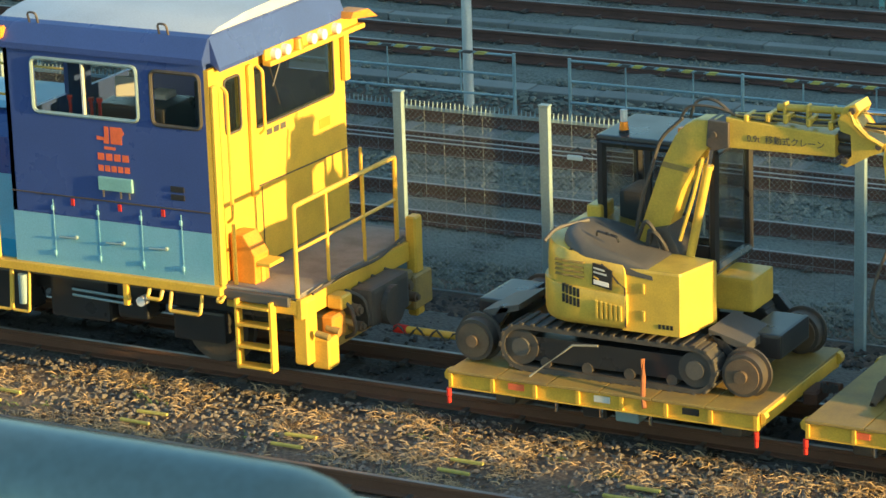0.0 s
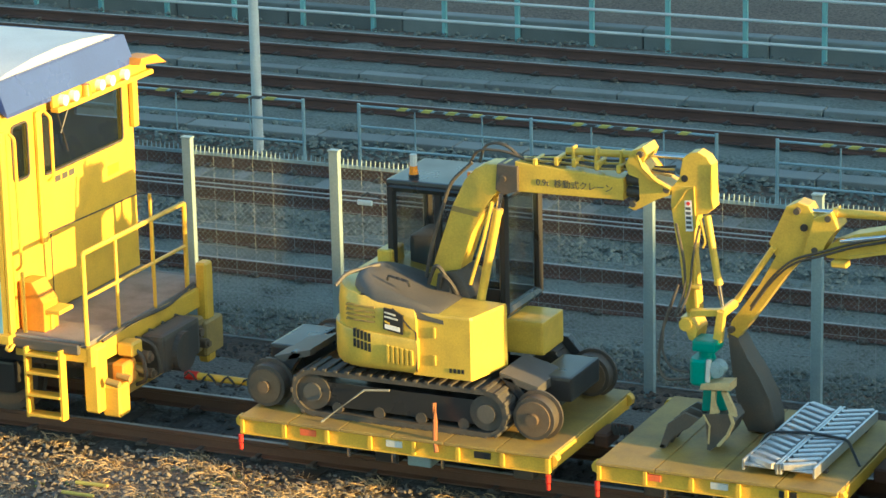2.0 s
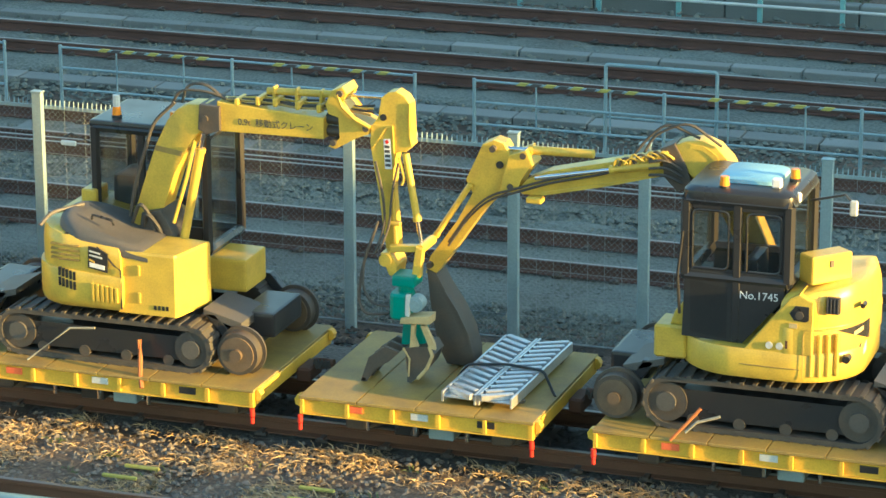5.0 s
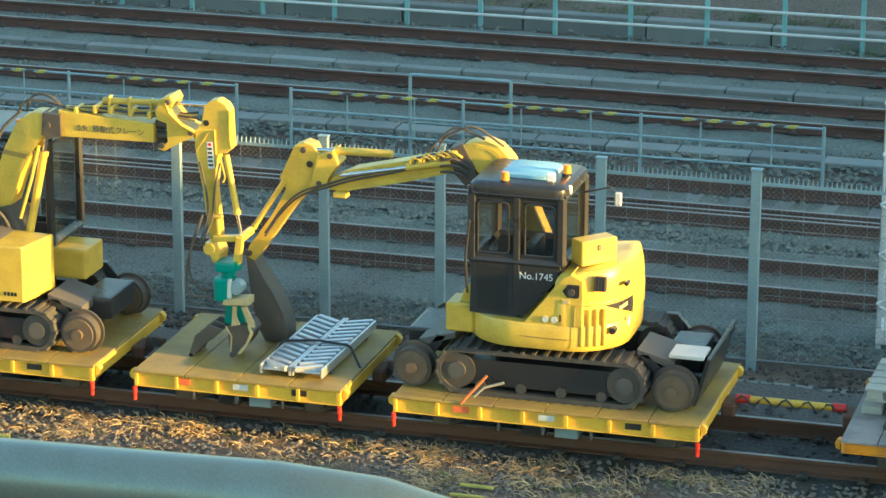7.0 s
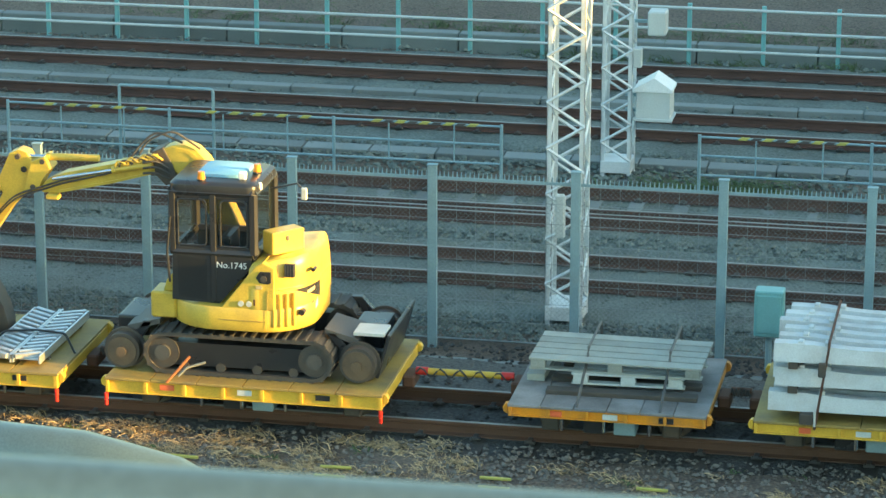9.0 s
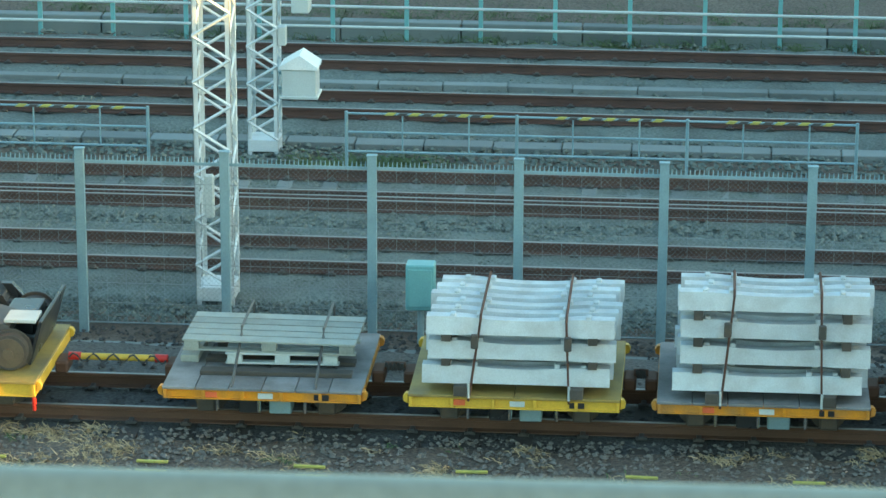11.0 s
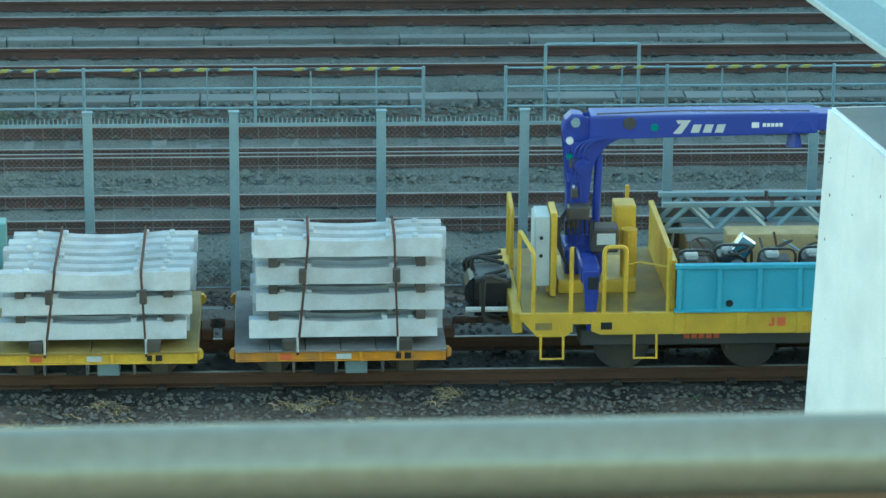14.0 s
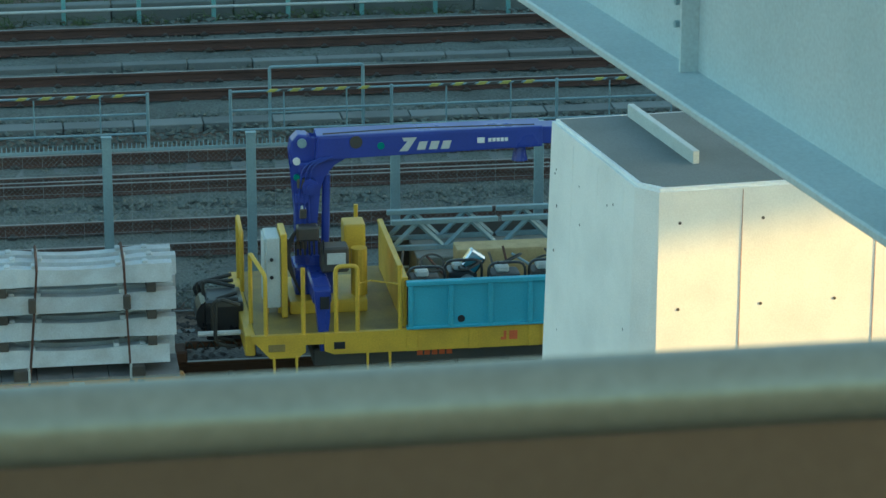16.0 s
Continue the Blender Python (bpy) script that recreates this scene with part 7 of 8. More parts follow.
def sleeper_stack(x, layers, pitch, label, overhang, rows, top_rows):
    for lay in range(layers):
        z = DZ + 0.115 + lay * pitch
        for r in range(top_rows if lay == layers - 1 else rows):
            y = 32.46 + r * 0.262
            o = new("concrete_sleeper", SLEEPER)
            sx = 0.03 * overhang if (lay == layers - 1 or lay == layers - 2) else 0
            o.location = (x + sx + random.uniform(-0.045, 0.045), y + 0.02 * (lay % 2), z)
            o.rotation_euler = (0, 0, random.uniform(-0.008, 0.008))
            tagged(o, label, "sleeper", "stacked concrete sleepers")
        if lay:
            for bx in (-0.78, 0.78):
                d = new("timber_batten", BATTEN)
                d.location = (x + bx, 33.0, z - (pitch - 0.19) / 2)
                d.scale = (1, 0.72, (pitch - 0.19) / 0.06)
                tagged(d, "dark timber batten between sleeper layers", "batten", "sleeper battens")
    for bx in (-0.62, 0.62):
        d = new("timber_batten", BATTEN)
        d.location = (x + bx, 33.1, DZ + 0.0575)
        d.scale = (1.4, 0.95, 1.9)
        tagged(d, "pale timber bearer under the sleeper stack", "batten", "sleeper battens")
    top = DZ + 0.115 + layers * pitch - (pitch - 0.19)
    deep = 32.46 + (rows - 1) * 0.262 - 33.3 + 0.14
    deep_top = 32.46 + (top_rows - 1) * 0.262 - 33.3 + 0.12
    for bx, lean in ((-0.47, 0.06), (0.52, -0.02)):
        s = thing("lashing_strap", (x + bx, 33.3, DZ), "rusty brown lashing strap over the sleeper stack", "strap", "lashing straps")
        bm = B()
        pts = [(-lean, -1.02, -0.06), (lean * 0.2, -0.99, (top - DZ) * 0.55), (lean, -0.96, top - DZ - 0.02), (lean, -0.9, top - DZ + 0.03), (lean, deep_top, top - DZ + 0.03), (lean, deep + 0.02, top - DZ - pitch + 0.03), (0, deep + 0.03, -0.06)]
        for p, q in zip(pts, pts[1:]):
            p, q = Vector(p), Vector(q)
            tube(bm, [p, q], 0.015, 4)
        st = part("webbing", bm, "strap", s)
        bm = B()
        box(bm, -0.04, 0.04, -1.03, -0.98, (top - DZ) * 0.62, (top - DZ) * 0.62 + 0.16, 0.012)
        part("ratchet", bm, "steel", s)
        bm = B()
        cyl(bm, (-lean, -1.03, -0.02), (-lean, -1.03, 0.14), 0.014, 8)
        part("hook", bm, "paleg", s)


bmB = B()
box(bmB, -0.05, 0.05, -0.9, 0.9, -0.03, 0.03, 0.004)
BATTEN = bpy.data.meshes.new("timber_batten")
bmB.to_mesh(BATTEN)
bmB.free()
BATTEN.materials.append(M["darkwood"])

sleeper_stack(-1.87, 3, 0.272, "pale concrete railway sleeper stacked under rusty straps", 1, 6, 6)
sleeper_stack(0.80, 4, 0.296, "pale concrete railway sleeper stacked four layers high", 1, 6, 3)


# ---- pallets and plates on the grey wagon ----
def pallet(x, y, z, label, mt, turn, w=0.62):
    th = thing("pallet", (x, y, z), label, "pallet", "pallets on the grey wagon", turn=turn)
    for k in range(5):
        bm = B()
        a = -0.4 + 0.2 * k
        box(bm, -w, w, a - 0.085, a + 0.085, 0.11, 0.135, 0.004)
        part("slat", bm, mt, th)
    for a in (-0.42, 0.0, 0.42):
        for bx in (0.1 - w, 0.0, w - 0.1):
            bm = B()
            box(bm, bx - 0.08, bx + 0.08, a - 0.06, a + 0.06, 0.02, 0.11, 0.006)
            part("block", bm, mt, th)
        bm = B()
        box(bm, -w, w, a - 0.05, a + 0.05, 0, 0.02, 0.003)
        part("runner", bm, mt, th)
    return th


pallet(-4.5, 33.42, DZ + 0.051, "pale green plastic pallet stacked on dark timbers", "paleg", 2)
pallet(-4.62, 33.4, DZ + 0.188, "long weathered grey wooden pallet on top of the stack", "wood", -1, 0.95)
for k, (x0, x1, y0, y1, z0, z1, mt) in enumerate(((-5.35, -3.7, 32.7, 32.85, 0, 0.05, "darkwood"), (-5.35, -3.7, 33.1, 33.25, 0, 0.05, "darkwood"), (-5.3, -3.8, 33.65, 33.8, 0, 0.05, "darkwood"), (-5.62, -5.42, 33.1, 34.0, 0, 0.08, "wood"))):
    bm = B()
    box(bm, -(x1 - x0) / 2, (x1 - x0) / 2, -(y1 - y0) / 2, (y1 - y0) / 2, z0, z1, 0.006)
    o = part("timber_beam", bm, mt)
    o.location = ((x0 + x1) / 2, (y0 + y1) / 2, DZ)
    o.rotation_euler = (0, 0, radians((-1) ** k))
    tagged(o, "dark weathered timber beam on the wagon deck", "beam", "timbers on the grey wagon")
for x in (-4.95, -4.05):
    s = thing("lashing_strap", (x, 33.62, DZ), "grey lashing strap over the pallets", "strap", "lashing straps")
    bm = B()
    tube(bm, [(0, -1.3, 0.0), (0, -0.52, 0.32), (0, -0.46, 0.41), (0, 0.46, 0.41), (0, 0.6, 0.0)], 0.016, 4)
    part("webbing", bm, "grey", s)


# ---- crane wagon ----
def crane_wagon():
    XA, XB = 2.62, 10.5
    Y0, Y1 = 32.3, 34.62
    th = thing("crane_wagon", (5.0, 33.46, 0.0), "yellow crane wagon with open railings and blue side bin", "wagon")
    bm = B()
    box(bm, XA + 0.05, XB, Y0 + 0.02, Y1, 0.78, 0.83, 0.006)
    wpart("deck", bm, "deck", th)
    bm = B()
    prism(bm, [(2.62, 0.84), (3.2, 0.84), (3.2, 0.64), (3.12, 0.58), (2.82, 0.58), (2.64, 0.78)], Y0, Y0 + 0.06, 0.005)
    prism(bm, [(3.2, 0.84), (3.4, 0.84), (3.4, 0.72), (3.2, 0.72)], Y0 + 0.006, Y0 + 0.05)
    prism(bm, [(3.4, 0.84), (10.5, 0.84), (10.5, 0.6), (3.5, 0.6), (3.4, 0.64)], Y0, Y0 + 0.06, 0.005)
    sb = wpart("side_beam", bm, "yellow", th)
    bm = B()
    box(bm, XA - 0.06, XA + 0.05, Y0 + 0.07, Y1, 0.6, 0.83, 0.01)
    wpart("end_beam", bm, "yellow", th)
    for x0, x1 in ((2.8, 2.98), (3.5, 3.62)):
        bm = B()
        box(bm, x0, x1, Y0 - 0.008, Y0 + 0.002, 0.66, 0.74, 0.003)
        wpart("beam_pocket", bm, "deck" if x0 < 3 else "black", sb)
    for x in (4.28, 4.95, 5.6, 6.3):
        bm = B()
        box(bm, x, x + 0.12, Y0 - 0.012, Y0 + 0.002, 0.6, 0.84, 0.004)
        wpart("stake_pocket", bm, "yellow", sb)
    bm = B()
    prism(bm, [(5.3, 0.68), (5.36, 0.68), (5.36, 0.78), (5.33, 0.78), (5.33, 0.71), (5.3, 0.71)], Y0 - 0.004, Y0 - 0.001)
    prism(bm, [(5.39, 0.68), (5.48, 0.68), (5.48, 0.78), (5.39, 0.78)], Y0 - 0.004, Y0 - 0.001)
    wpart("emblem", bm, "vermil", sb)
    # ladder steps
    for x in (2.86, 3.86):
        wpart("step_iron", tube(B(), [(x, Y0, 0.6), (x, Y0 - 0.02, 0.34), (x + 0.24, Y0 - 0.02, 0.34), (x + 0.24, Y0, 0.6)], 0.016, 6), "yellow", th)
    # railings
    def rail_loop(pts, nm="railing"):
        wpart(nm, tube(B(), arc(pts, 0.06), 0.024, 8), "yellow", th, smooth=True)
    rail_loop([(3.53, Y0 + 0.04, 0.83), (3.53, Y0 + 0.04, 1.57), (3.76, Y0 + 0.04, 1.57), (3.76, Y0 + 0.04, 0.83)])
    rail_loop([(3.18, Y0 + 0.04, 0.83), (3.18, Y0 + 0.04, 1.57)])
    rail_loop([(2.78, Y0 + 0.04, 0.83), (2.78, Y0 + 0.04, 1.5), (2.66, Y0 + 0.5, 1.62), (2.66, Y0 + 0.5, 0.83)])
    rail_loop([(2.66, 33.9, 0.83), (2.66, 33.9, 1.5), (2.66, 34.4, 1.56), (2.66, 34.4, 0.83)])
    rail_loop([(4.0, 34.5, 0.83), (4.0, 34.5, 1.6)])
    rail_loop([(4.22, Y0 + 0.06, 0.83), (4.22, Y0 + 0.06, 1.55)])
    wpart("chain", tube(B(), [(3.76, 32.4, 1.35), (3.95, 32.7, 1.28), (4.22, 32.4, 1.32)], 0.01, 5), "yellow", th)
    # bulkhead and bin
    bm = B()
    box(bm, 4.26, 4.3, 32.4, 34.55, 0.83, 1.36, 0.01)
    bh = wpart("bulkhead", bm, "yellow", th)
    bm = B()
    box(bm, 4.25, 4.31, 32.38, 34.57, 1.36, 1.4, 0.006)
    wpart("cap_rail", bm, "yellow", bh)
    bm = B()
    box(bm, 4.3, 10.4, Y0 + 0.0, Y0 + 0.03, 0.85, 1.33)
    bin_ = wpart("bin_side", bm, "tealblue", th, "bright blue steel bin side")
    bm = B()
    box(bm, 4.28, 10.4, Y0 - 0.03, Y0 + 0.05, 1.33, 1.38, 0.006)
    box(bm, 4.28, 10.4, Y0 - 0.03, Y0 + 0.05, 0.845, 0.875, 0.006)
    wpart("bin_rim", bm, "tealblue", bin_)
    x = 4.3
    while x < 10.4:
        bm = B()
        box(bm, x, x + 0.05, Y0 - 0.03, Y0, 0.876, 1.329, 0.004)
        wpart("bin_rib", bm, "tealblue", bin_)
        x += 0.43
    bm = B()
    cyl(bm, (4.87, Y0 - 0.006, 0.94), (4.87, Y0 + 0.0, 0.94), 0.04, 16)
    wpart("drain_hole", bm, "black", bin_)
    bm = B()
    box(bm, 4.3, 10.4, 34.5, 34.54, 0.85, 1.33)
    wpart("bin_side", bm, "grey", th)
    # underframe
    bm = B()
    box(bm, 3.3, 10.4, 32.5, 34.4, 0.4, 0.6, 0.02)
    uf = wpart("underframe", bm, "grey", th)
    for k in range(5):
        bm = B()
        box(bm, 4.42 + 0.08 * k, 4.48 + 0.08 * k, 32.494, 32.499, 0.48, 0.54)
        wpart("lettering_bar", bm, "vermil", uf)
    for x in (3.8, 5.2, 8.2, 9.6):
        for y in (Y_T, Y_T + 1.067):
            wheel(th, x, y, 0.28, 0.28, 0.1)
    bm = B()
    box(bm, 2.2, 2.62, 33.2, 33.75, 0.5, 0.95, 0.06)
    cyl(bm, (2.3, 33.3, 0.75), (2.3, 33.7, 0.75), 0.2, 16)
    wpart("coupling_head", bm, "black", th, "dark coupler with hanging hoses")
    for k in range(6):
        y = 32.9 + 0.22 * k
        wpart("air_hose", tube(B(), arc([(2.55, y, 1.0), (2.3 - 0.04 * k, y, 1.1 - 0.1 * (k % 3)), (2.28, y + 0.05, 0.55), (2.5, y + 0.1, 0.5)], 0.12), 0.022, 6), "rubber", th, smooth=True)
    wpart("pale_pipe", tube(B(), [(2.1, 33.0, 0.66), (2.6, 33.0, 0.66)], 0.03, 8), "white", th)
    return th


crane_wagon()


def loader_crane():
    th = thing("loader_crane", (3.4, 33.4, 0.83), "blue folding loader crane with boom stretched level", "crane")
    bm = B()
    box(bm, 3.1, 3.95, 33.0, 33.9, 0.83, 0.98, 0.03)
    base = wpart("base_frame", bm, "yellow", th)
    bm = B()
    box(bm, 3.18, 3.6, 33.2, 33.65, 0.98, 1.3, 0.04)
    cyl(bm, (3.4, 33.42, 1.3), (3.4, 33.42, 1.42), 0.2, 24)
    wpart("slew_column", bm, "craneblue", th)
    bm = B()
    prism(bm, [(3.2, 1.4), (3.46, 1.4), (3.44, 1.8), (3.45, 2.15), (3.5, 2.3), (3.62, 2.44), (3.82, 2.52), (3.82, 2.7), (3.4, 2.7), (3.34, 2.76), (3.24, 2.77), (3.17, 2.7), (3.14, 2.58), (3.19, 2.36), (3.2, 1.9)], 33.28, 33.5, 0.025)
    mast_ = wpart("mast", bm, "craneblue", th)
    bm = B()
    prism(bm, [(3.42, 2.5), (3.6, 2.5), (5.9, 2.55), (5.9, 2.78), (3.44, 2.76)], 33.22, 33.58, 0.03)
    boom = wpart("boom", bm, "craneblue", th)
    bm = B()
    prism(bm, [(5.8, 2.57), (8.6, 2.59), (8.6, 2.74), (5.8, 2.76)], 33.27, 33.53, 0.015)
    wpart("inner_boom", bm, "craneblue", boom)
    # plain shapes in place of the lettering
    bm = B()
    prism(bm, [(4.33, 2.56), (4.42, 2.56), (4.52, 2.71), (4.36, 2.71), (4.38, 2.67), (4.42, 2.67)], 33.214, 33.219)
    for k in range(3):
        prism(bm, [(4.52 + 0.13 * k, 2.57), (4.61 + 0.13 * k, 2.57), (4.64 + 0.13 * k, 2.66), (4.55 + 0.13 * k, 2.66)], 33.214, 33.219)
    wpart("boom_marking", bm, "paleg", boom)
    bm = B()
    prism(bm, [(5.18, 2.62), (5.26, 2.62), (5.26, 2.68), (5.18, 2.68)], 33.214, 33.219)
    for k in range(5):
        box(bm, 5.3 + 0.045 * k, 5.335 + 0.045 * k, 33.214, 33.219, 2.63, 2.67)
    wpart("maker_marking", bm, "white", boom)
    for x, z, mt, r in ((4.13, 2.63, "green", 0.04), (3.86, 2.68, "steel", 0.07)):
        bm = B()
        cyl(bm, (x, 33.212, z), (x, 33.219, z), r, 18)
        wpart("round_sticker", bm, mt, boom)
    for x, z, r, mt in ((3.28, 2.68, 0.05, "galv"), (3.22, 2.48, 0.04, "white"), (3.22, 2.3, 0.035, "green"), (3.3, 2.16, 0.08, "craneblue"), (3.28, 1.95, 0.03, "white")):
        bm = B()
        cyl(bm, (x, 33.24, z), (x, 33.29, z), r, 16)
        wpart("pin", bm, mt, mast_, smooth=True)
    bm = B()
    cyl(bm, (3.53, 33.36, 1.5), (3.55, 33.36, 2.3), 0.045, 14)
    cyl(bm, (3.55, 33.36, 2.3), (3.55, 33.36, 2.48), 0.03, 12)
    wpart("lift_cylinder", bm, "craneblue", th, smooth=True)
    for k in range(6):
        bm = B()
        z = 1.5 + 0.17 * k
        box(bm, 3.2 + 0.02 * (k % 3), 3.32 + 0.03 * (k % 2), 33.22 + 0.015 * (k % 2), 33.28, z, z + 0.11, 0.012)
        wpart(("valve_block", "pipe_clamp")[k % 2], bm, ("steel", "craneblue")[k % 2], mast_)
    for k in range(3):
        wpart("hydraulic_pipe", tube(B(), arc([(3.26 + 0.05 * k, 33.25, 1.45), (3.24 + 0.05 * k, 33.24, 2.1), (3.28 + 0.05 * k, 33.2, 2.45), (3.5 + 0.05 * k, 33.2, 2.53)], 0.12), 0.011, 6), "craneblue", th, smooth=True)
    bm = B()
    cyl(bm, (3.36, 33.2, 2.2), (3.36, 33.28, 2.2), 0.09, 20)
    cyl(bm, (3.36, 33.17, 2.2), (3.36, 33.2, 2.2), 0.045, 16)
    wpart("winch_motor", bm, "craneblue", th, smooth=True)
    bm = B()
    box(bm, 3.2, 3.44, 33.1, 33.28, 1.62, 1.78, 0.02)
    wpart("valve_bank", bm, "steel", th)
    bm = B()
    tube(bm, [(3.5, 33.2, 2.79), (4.4, 33.2, 2.82), (5.8, 33.2, 2.81)], 0.008, 5)
    wpart("boom_cable", bm, "steel", th)
    bm = B()
    prism(bm, [(3.3, 1.3), (3.48, 1.3), (3.47, 1.0), (3.43, 0.62), (3.36, 0.62), (3.33, 1.0)], 32.36, 32.5, 0.012)
    og = wpart("outrigger", bm, "craneblue", th)
    bm = B()
    box(bm, 3.36, 3.46, 32.325, 32.34, 1.1, 1.24, 0.006)
    wpart("dial", bm, "black", og)
    bm = B()
    box(bm, 3.3, 3.5, 32.5, 33.3, 1.1, 1.3, 0.02)
    wpart("outrigger_beam", bm, "craneblue", th)
    bm = B()
    box(bm, 3.44, 3.74, 32.9, 33.15, 1.32, 1.6, 0.02)
    cb = wpart("control_box", bm, "steel", th)
    for k in range(7):
        bm = B()
        cyl(bm, (3.16 + 0.05 * k, 32.86, 1.55), (3.15 + 0.05 * k, 32.8, 1.72), 0.012, 6)
        wpart("lever", bm, "black", cb)
    bm = B()
    box(bm, 3.5, 3.7, 32.88, 32.9, 1.42, 1.54)
    wpart("gauge_panel", bm, "paleg", cb)
    bm = B()
    cyl(bm, (3.88, 33.2, 0.98), (3.88, 33.2, 1.5), 0.09, 14)
    box(bm, 3.74, 3.98, 33.4, 33.7, 1.2, 1.7, 0.03)
    wpart("pump_unit", bm, "yellow", th)
    bm = B()
    frustum(bm, (5.68, 33.42, 2.57), (5.68, 33.42, 2.36), 0.05, 0.09, 12)
    wpart("hook_block", bm, "craneblue", th)
    for k in range(4):
        wpart("hose", tube(B(), arc([(3.2, 33.25, 1.7), (3.1 - 0.02 * k, 33.15, 1.5), (3.16, 33.1, 1.2), (3.25, 33.1, 1.0)], 0.1), 0.016, 6), "rubber", th)
    return th


loader_crane()

cabn = thing("control_cabinet", (2.96, 33.1, 0.83), "pale grey control cabinet with a yellow back plate", "cabinet")
bm = B()
box(bm, 2.84, 3.0, 32.9, 33.3, 0.95, 1.74, 0.012)
body = wpart("body", bm, "paleg", cabn)
bm = B()
box(bm, 2.82, 2.84, 32.92, 33.28, 0.98, 1.72, 0.006)
wpart("door", bm, "paleg", cabn)
bm = B()
box(bm, 3.004, 3.07, 32.88, 33.32, 0.84, 1.78, 0.008)
wpart("back_plate", bm, "yellow", cabn)
for z in (1.5, 1.3):
    bm = B()
    cyl(bm, (2.9, 32.88, z), (2.9, 32.9, z), 0.02, 10)
    wpart("knob", bm, "black", body)
for x in (2.86, 3.0):
    bm = B()
    cyl(bm, (x, 33.1, 0.83), (x, 33.1, 0.95), 0.02, 8)
    wpart("leg", bm, "yellow", cabn)

# load behind the bin side
def steel_truss(x, y, z, label):
    th = thing("steel_truss", (x, y, z), label, "truss", "trusses in the bin")
    L = 1.2
    for zz in (0.0, 0.3):
        for yy in (0, 0.4):
            bm = B()
            box(bm, -L / 2, L / 2, yy - 0.03, yy + 0.03, zz, zz + 0.055, 0.005)
            part("chord", bm, "galv", th)
    for k in range(4):
        for yy in (0, 0.4):
            a = -L / 2 + L * k / 4
            b = a + L / 4
            if k % 2:
                a, b = b, a
            bm = B()
            tube(bm, [(a, yy, 0.02), (b, yy, 0.32)], 0.03, 4)
            part("diagonal", bm, "galv", th)
    return th


for k, x in enumerate((4.95, 6.2, 7.45)):
    steel_truss(x, 34.1, 1.16, "pale painted steel truss frame lying in the bin")
bm = B()
box(bm, -2.6, 2.6, -0.35, 0.35, 0, 0.33, 0.01)
o = part("timber_crate", bm, "wood")
o.location = (7.2, 34.15, 0.83)
tagged(o, "pale timber bearers under the truss frames", "timber")
bm = B()
box(bm, -0.9, 0.9, -0.16, 0.16, 0, 0.5, 0.03)
o = part("steel_section", bm, "cream")
o.location = (5.9, 33.65, 0.83)
tagged(o, "rusty tan steel section lying in the bin", "steel section")


def generator(x, y, mt, label):
    th = thing("small_engine", (x, y, 0.83), label, "machine", "machines in the bin")
    bm = B()
    box(bm, -0.16, 0.16, -0.14, 0.14, 0.2, 0.5, 0.04)
    part("engine_block", bm, mt, th)
    bm = B()
    box(bm, -0.2, 0.2, -0.18, 0.18, 0.0, 0.2, 0.02)
    part("base", bm, "black", th)
    bm = B()
    tube(bm, arc([(-0.2, -0.16, 0.1), (-0.2, -0.16, 0.64), (0.2, -0.16, 0.64), (0.2, -0.16, 0.1)], 0.1), 0.016, 6)
    part("frame", bm, "black", th)
    bm = B()
    cyl(bm, (0.05, -0.19, 0.38), (0.05, -0.13, 0.38), 0.09, 14)
    part("recoil_starter", bm, "alu", th)
    bm = B()
    box(bm, -0.1, 0.04, -0.1, 0.1, 0.5, 0.58, 0.02)
    part("tank", bm, "paleg" if mt != "paleg" else "vermil", th)
    return th


for k, (x, y, mt) in enumerate(((4.52, 32.66, "steel"), (4.95, 32.85, "black"), (5.4, 32.7, "grey"), (5.85, 32.75, "steel"), (6.4, 32.7, "black"))):
    generator(x, y, mt, ("dark petrol engine tool standing in the blue bin", "black generator with tube frame in the blue bin")[k % 2])
rnd = random.Random(31)
for k in range(9):
    x = 4.5 + 0.24 * k
    pry = thing("steel_bar", (x, 32.9, 1.2), "dark steel bar leaning among the tools", "bar", "bars in the bin")
    part("shaft", tube(B(), [(rnd.uniform(-0.25, 0.25), -0.2, 0.0), (rnd.uniform(-0.2, 0.2), 0.15, rnd.uniform(0.2, 0.42))], 0.014, 6), ("steel", "strap", "galv")[k % 3], pry)
for k in range(4):
    coil = thing("cable_coil", (4.62 + 0.42 * k, 32.75, 1.33), "coiled black cable lying on the tools", "cable", "coils in the bin")
    part("loop", tube(B(), [(0.13 * math.cos(a * 0.5), 0.1 * math.sin(a * 0.5), 0.1 + 0.07 * math.sin(a * 0.5 + k)) for a in range(26)], 0.012, 5), "rubber", coil)
bm = B()
box(bm, -0.1, 0.1, -0.06, 0.06, 0, 0.22, 0.02, pose(0, 0, 0, 0, 35, 0))
o = part("tin_can", bm, "chrome")
o.location = (5.0, 32.75, 1.35)
tagged(o, "crumpled shiny metal sheet catching the light", "metal sheet")


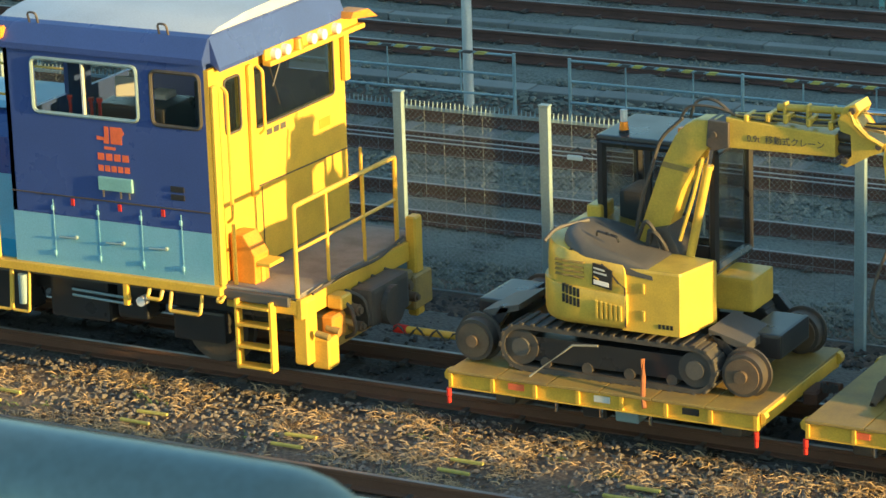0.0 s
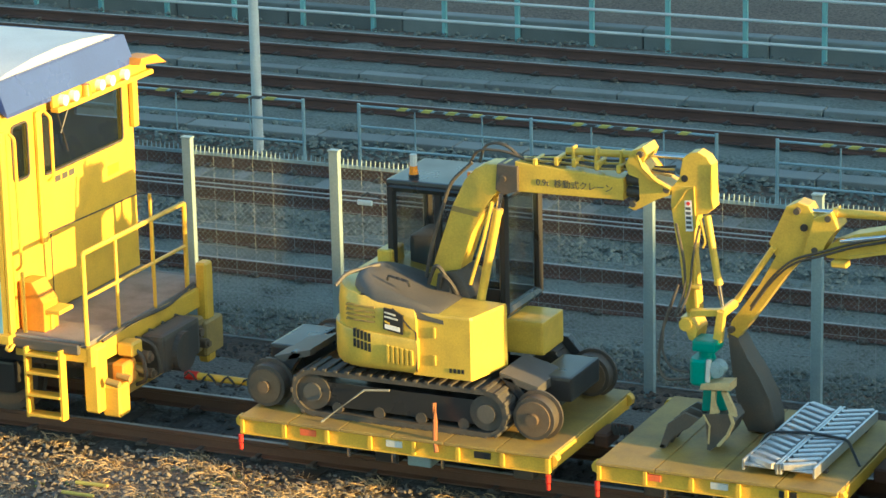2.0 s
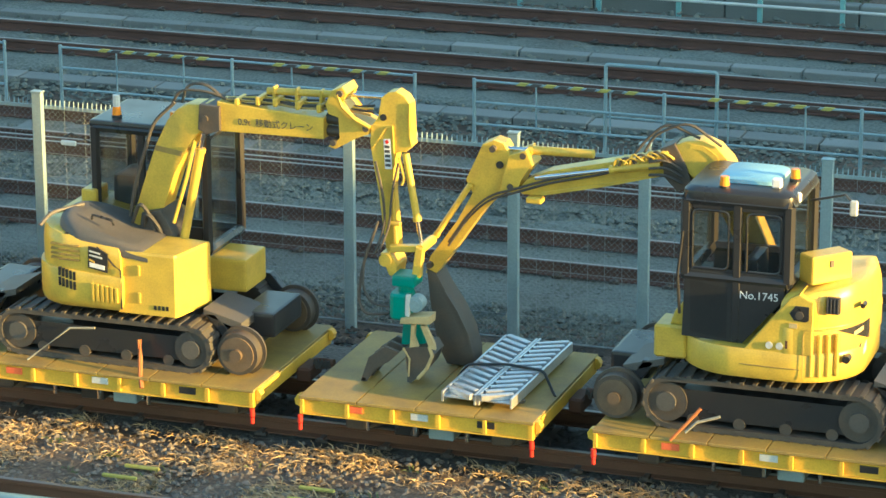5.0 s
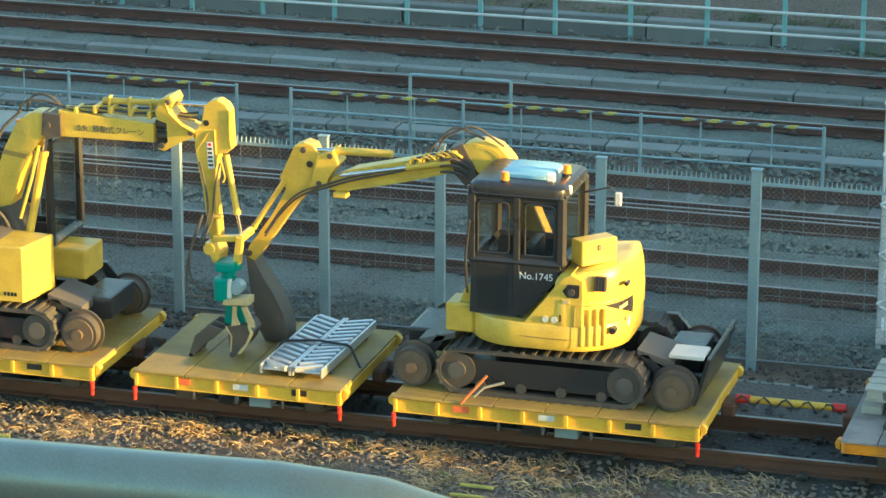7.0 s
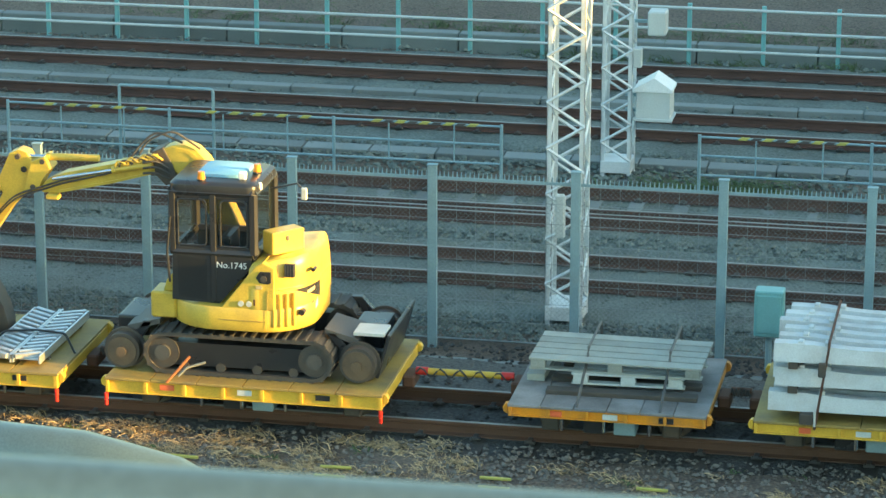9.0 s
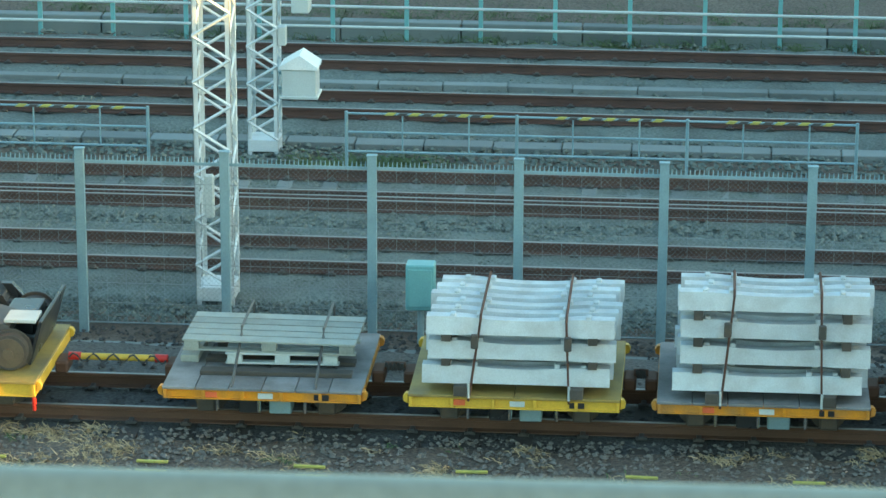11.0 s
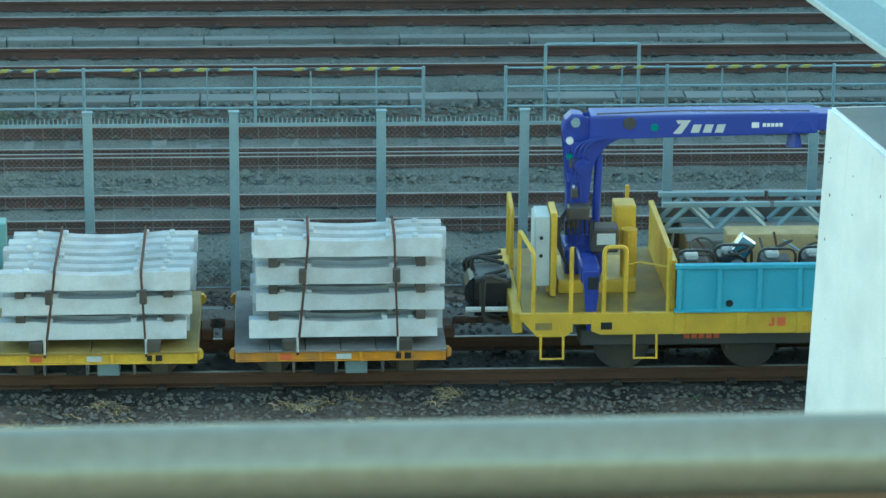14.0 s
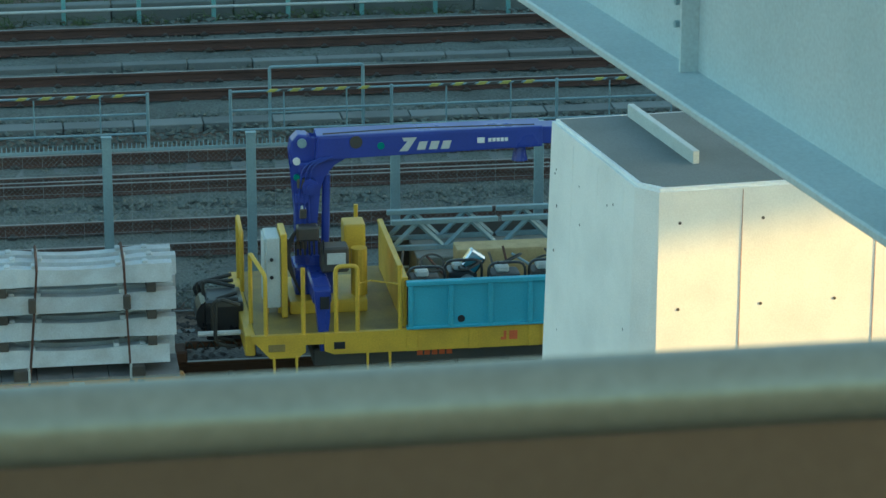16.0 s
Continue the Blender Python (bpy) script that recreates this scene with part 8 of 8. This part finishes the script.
# ---- loose ballast, weeds and markers ----
def scatter_stones(name, count, area, size, label, seed, mt="stone"):
    rnd = random.Random(seed)
    verts, faces = [], []
    for _ in range(count):
        x = rnd.uniform(area[0], area[1])
        y = rnd.uniform(area[2], area[3])
        z = area[4]
        r = rnd.uniform(*size)
        a = rnd.uniform(0, 6.28)
        sx, sy, sz = r * rnd.uniform(0.8, 1.4), r * rnd.uniform(0.6, 1.0), r * rnd.uniform(0.5, 0.9)
        ca, sa = math.cos(a), math.sin(a)
        b = len(verts)
        pts = [(1, 0, -0.1), (0.3, 0.9, 0.1), (-0.8, 0.6, -0.1), (-0.9, -0.5, 0.2), (0.2, -1, 0.0), (0.25, 0.15, 0.9), (-0.35, -0.1, 0.8), (0, 0, -0.8)]
        for px, py, pz in pts:
            px, py, pz = px * sx * rnd.uniform(0.8, 1.2), py * sy * rnd.uniform(0.8, 1.2), pz * sz
            verts.append((x + px * ca - py * sa, y + px * sa + py * ca, z + pz + r * 0.25))
        for f in ((0, 1, 5), (1, 6, 5), (1, 2, 6), (2, 3, 6), (3, 4, 6), (4, 5, 6), (4, 0, 5), (1, 0, 7), (2, 1, 7), (3, 2, 7), (4, 3, 7), (0, 4, 7)):
            faces.append(tuple(b + k for k in f))
    me = bpy.data.meshes.new(name)
    me.from_pydata(verts, [], faces)
    me.materials.append(M[mt])
    o = new(name, me)
    return tagged(o, label, "ballast", kind="stuff")


scatter_stones("ballast_stones", 13000, (-25, 8, 30.75, 32.8, -0.2), (0.014, 0.04), "loose sooty ballast stones beside the rail", 1, "brownstone")
scatter_stones("ballast_stones", 8000, (-22, 8, 28.6, 30.6, -0.2), (0.014, 0.04), "loose sooty ballast stones on the front siding", 8, "brownstone")
# stones here hold the under-train shade in their dark colour
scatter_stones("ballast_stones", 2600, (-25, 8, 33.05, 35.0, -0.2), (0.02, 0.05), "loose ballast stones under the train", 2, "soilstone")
scatter_stones("ballast_stones", 16000, (-26, 10, 36.4, 38.4, -0.2), (0.02, 0.05), "grey ballast stones behind the fence", 3)
scatter_stones("ballast_stones", 14000, (-30, 10, 39.6, 41.3, -0.18), (0.02, 0.05), "grey ballast stones between the lines", 4)
scatter_stones("ballast_stones", 9000, (-30, 10, 38.5, 39.5, -0.2), (0.02, 0.045), "grey ballast stones between the rails", 5)
scatter_stones("ballast_stones", 12000, (-34, 13, 42.8, 46.0, -0.22), (0.02, 0.055), "grey ballast stones between the lines", 6)
scatter_stones("ballast_stones", 14000, (-38, 15, 46.2, 51.4, -0.2), (0.025, 0.055), "grey ballast stones round the far lines", 7)

# the last strip, behind the train, uses the stones darkened for shade
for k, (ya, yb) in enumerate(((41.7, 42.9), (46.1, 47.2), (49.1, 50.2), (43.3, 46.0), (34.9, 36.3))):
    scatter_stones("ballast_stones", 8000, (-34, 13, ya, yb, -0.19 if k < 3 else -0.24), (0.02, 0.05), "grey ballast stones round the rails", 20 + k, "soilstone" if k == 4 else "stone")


def weeds(name, clumps, label, mt, seed, size, blades, lift=(0.3, 1.0)):
    rnd = random.Random(seed)
    verts, faces = [], []
    for cx, cy, cz in clumps(rnd):
        n = rnd.randint(*blades)
        big = rnd.uniform(0.6, 1.2)
        for _ in range(n):
            a = rnd.uniform(0, 6.28)
            L = rnd.uniform(*size) * big
            w = rnd.uniform(0.0028, 0.0065)
            up = rnd.uniform(*lift)
            d = Vector((math.cos(a), math.sin(a), 0))
            s = Vector((-d.y, d.x, 0)) * w
            p = Vector((cx + rnd.gauss(0, 0.06), cy + rnd.gauss(0, 0.05), cz))
            b = len(verts)
            side = Vector((-d.y, d.x, 0)) * rnd.uniform(-0.5, 0.5) * L
            pts = [p, p + d * L * 0.4 + Vector((0, 0, L * 0.5 * up)), p + d * L * 0.75 + side * 0.5 + Vector((0, 0, L * 0.55 * up)), p + d * L * 0.9 + side + Vector((0, 0, L * 0.25 * up))]
            for k, q in enumerate(pts):
                f = (1, 0.9, 0.6, 0.15)[k]
                t = Vector((0, 0, w * 0.6 * f))
                verts += [tuple(q + s * f - t), tuple(q - s * f + t)]
            for k in range(3):
                faces.append((b + 2 * k, b + 2 * k + 1, b + 2 * k + 3, b + 2 * k + 2))
    me = bpy.data.meshes.new(name)
    me.from_pydata(verts, [], faces)
    me.materials.append(M[mt])
    return tagged(new(name, me), label, "weeds", kind="stuff")


def front_clumps(rnd):
    out = []
    while len(out) < 2600:
        x, y = rnd.uniform(-25, 2), rnd.uniform(28.8, 32.75)
        f = noise.noise((x * 1.3, y * 2.2, 0)) * 0.6 + 0.5
        lim = 0.58 if x < -6 else 0.76
        if f + rnd.uniform(-0.15, 0.15) > lim:
            out.append((x, y, -0.2))
    return out


def green_clumps(rnd):
    return [(rnd.uniform(-25, 5), rnd.uniform(30.8, 32.5), -0.2) for _ in range(70)]


def far_clumps(rnd):
    out = [(rnd.gauss(-4.7, 0.6), rnd.uniform(43.3, 44.0), -0.28) for _ in range(160)]
    out += [(rnd.uniform(-16, 10), rnd.uniform(51.95, 54.0), -0.05) for _ in range(900)]
    out += [(rnd.uniform(-9, 8), rnd.uniform(51.2, 51.6), -0.28) for _ in range(160)]
    return out


weeds("dry_weeds", front_clumps, "straw-coloured dry weeds lying on the ballast", "straw", 11, (0.05, 0.2), (12, 24), (0.12, 0.6))
weeds("green_weeds", green_clumps, "sparse green grass tufts in the ballast", "weed", 12, (0.05, 0.14), (6, 14))
weeds("green_weeds", far_clumps, "green weeds by the far wall and masts", "weed", 13, (0.12, 0.4), (8, 16))

# yellow painted tie markers on the ground
for k in range(-17, 6):
    x = k * 1.72 - 0.55
    for y in (31.66, 31.38):
        bm = B()
        box(bm, -0.17, 0.17, -0.018, 0.018, 0, 0.03, 0.006)
        o = part("ground_marker", bm, "yellow_mark")
        o.location = (x + random.uniform(-0.05, 0.05), y, -0.165)
        o.rotation_euler = (0, 0, random.uniform(-0.05, 0.05))
        tagged(o, "thin yellow marker strip lying on the ballast", "marker", "ground markers")
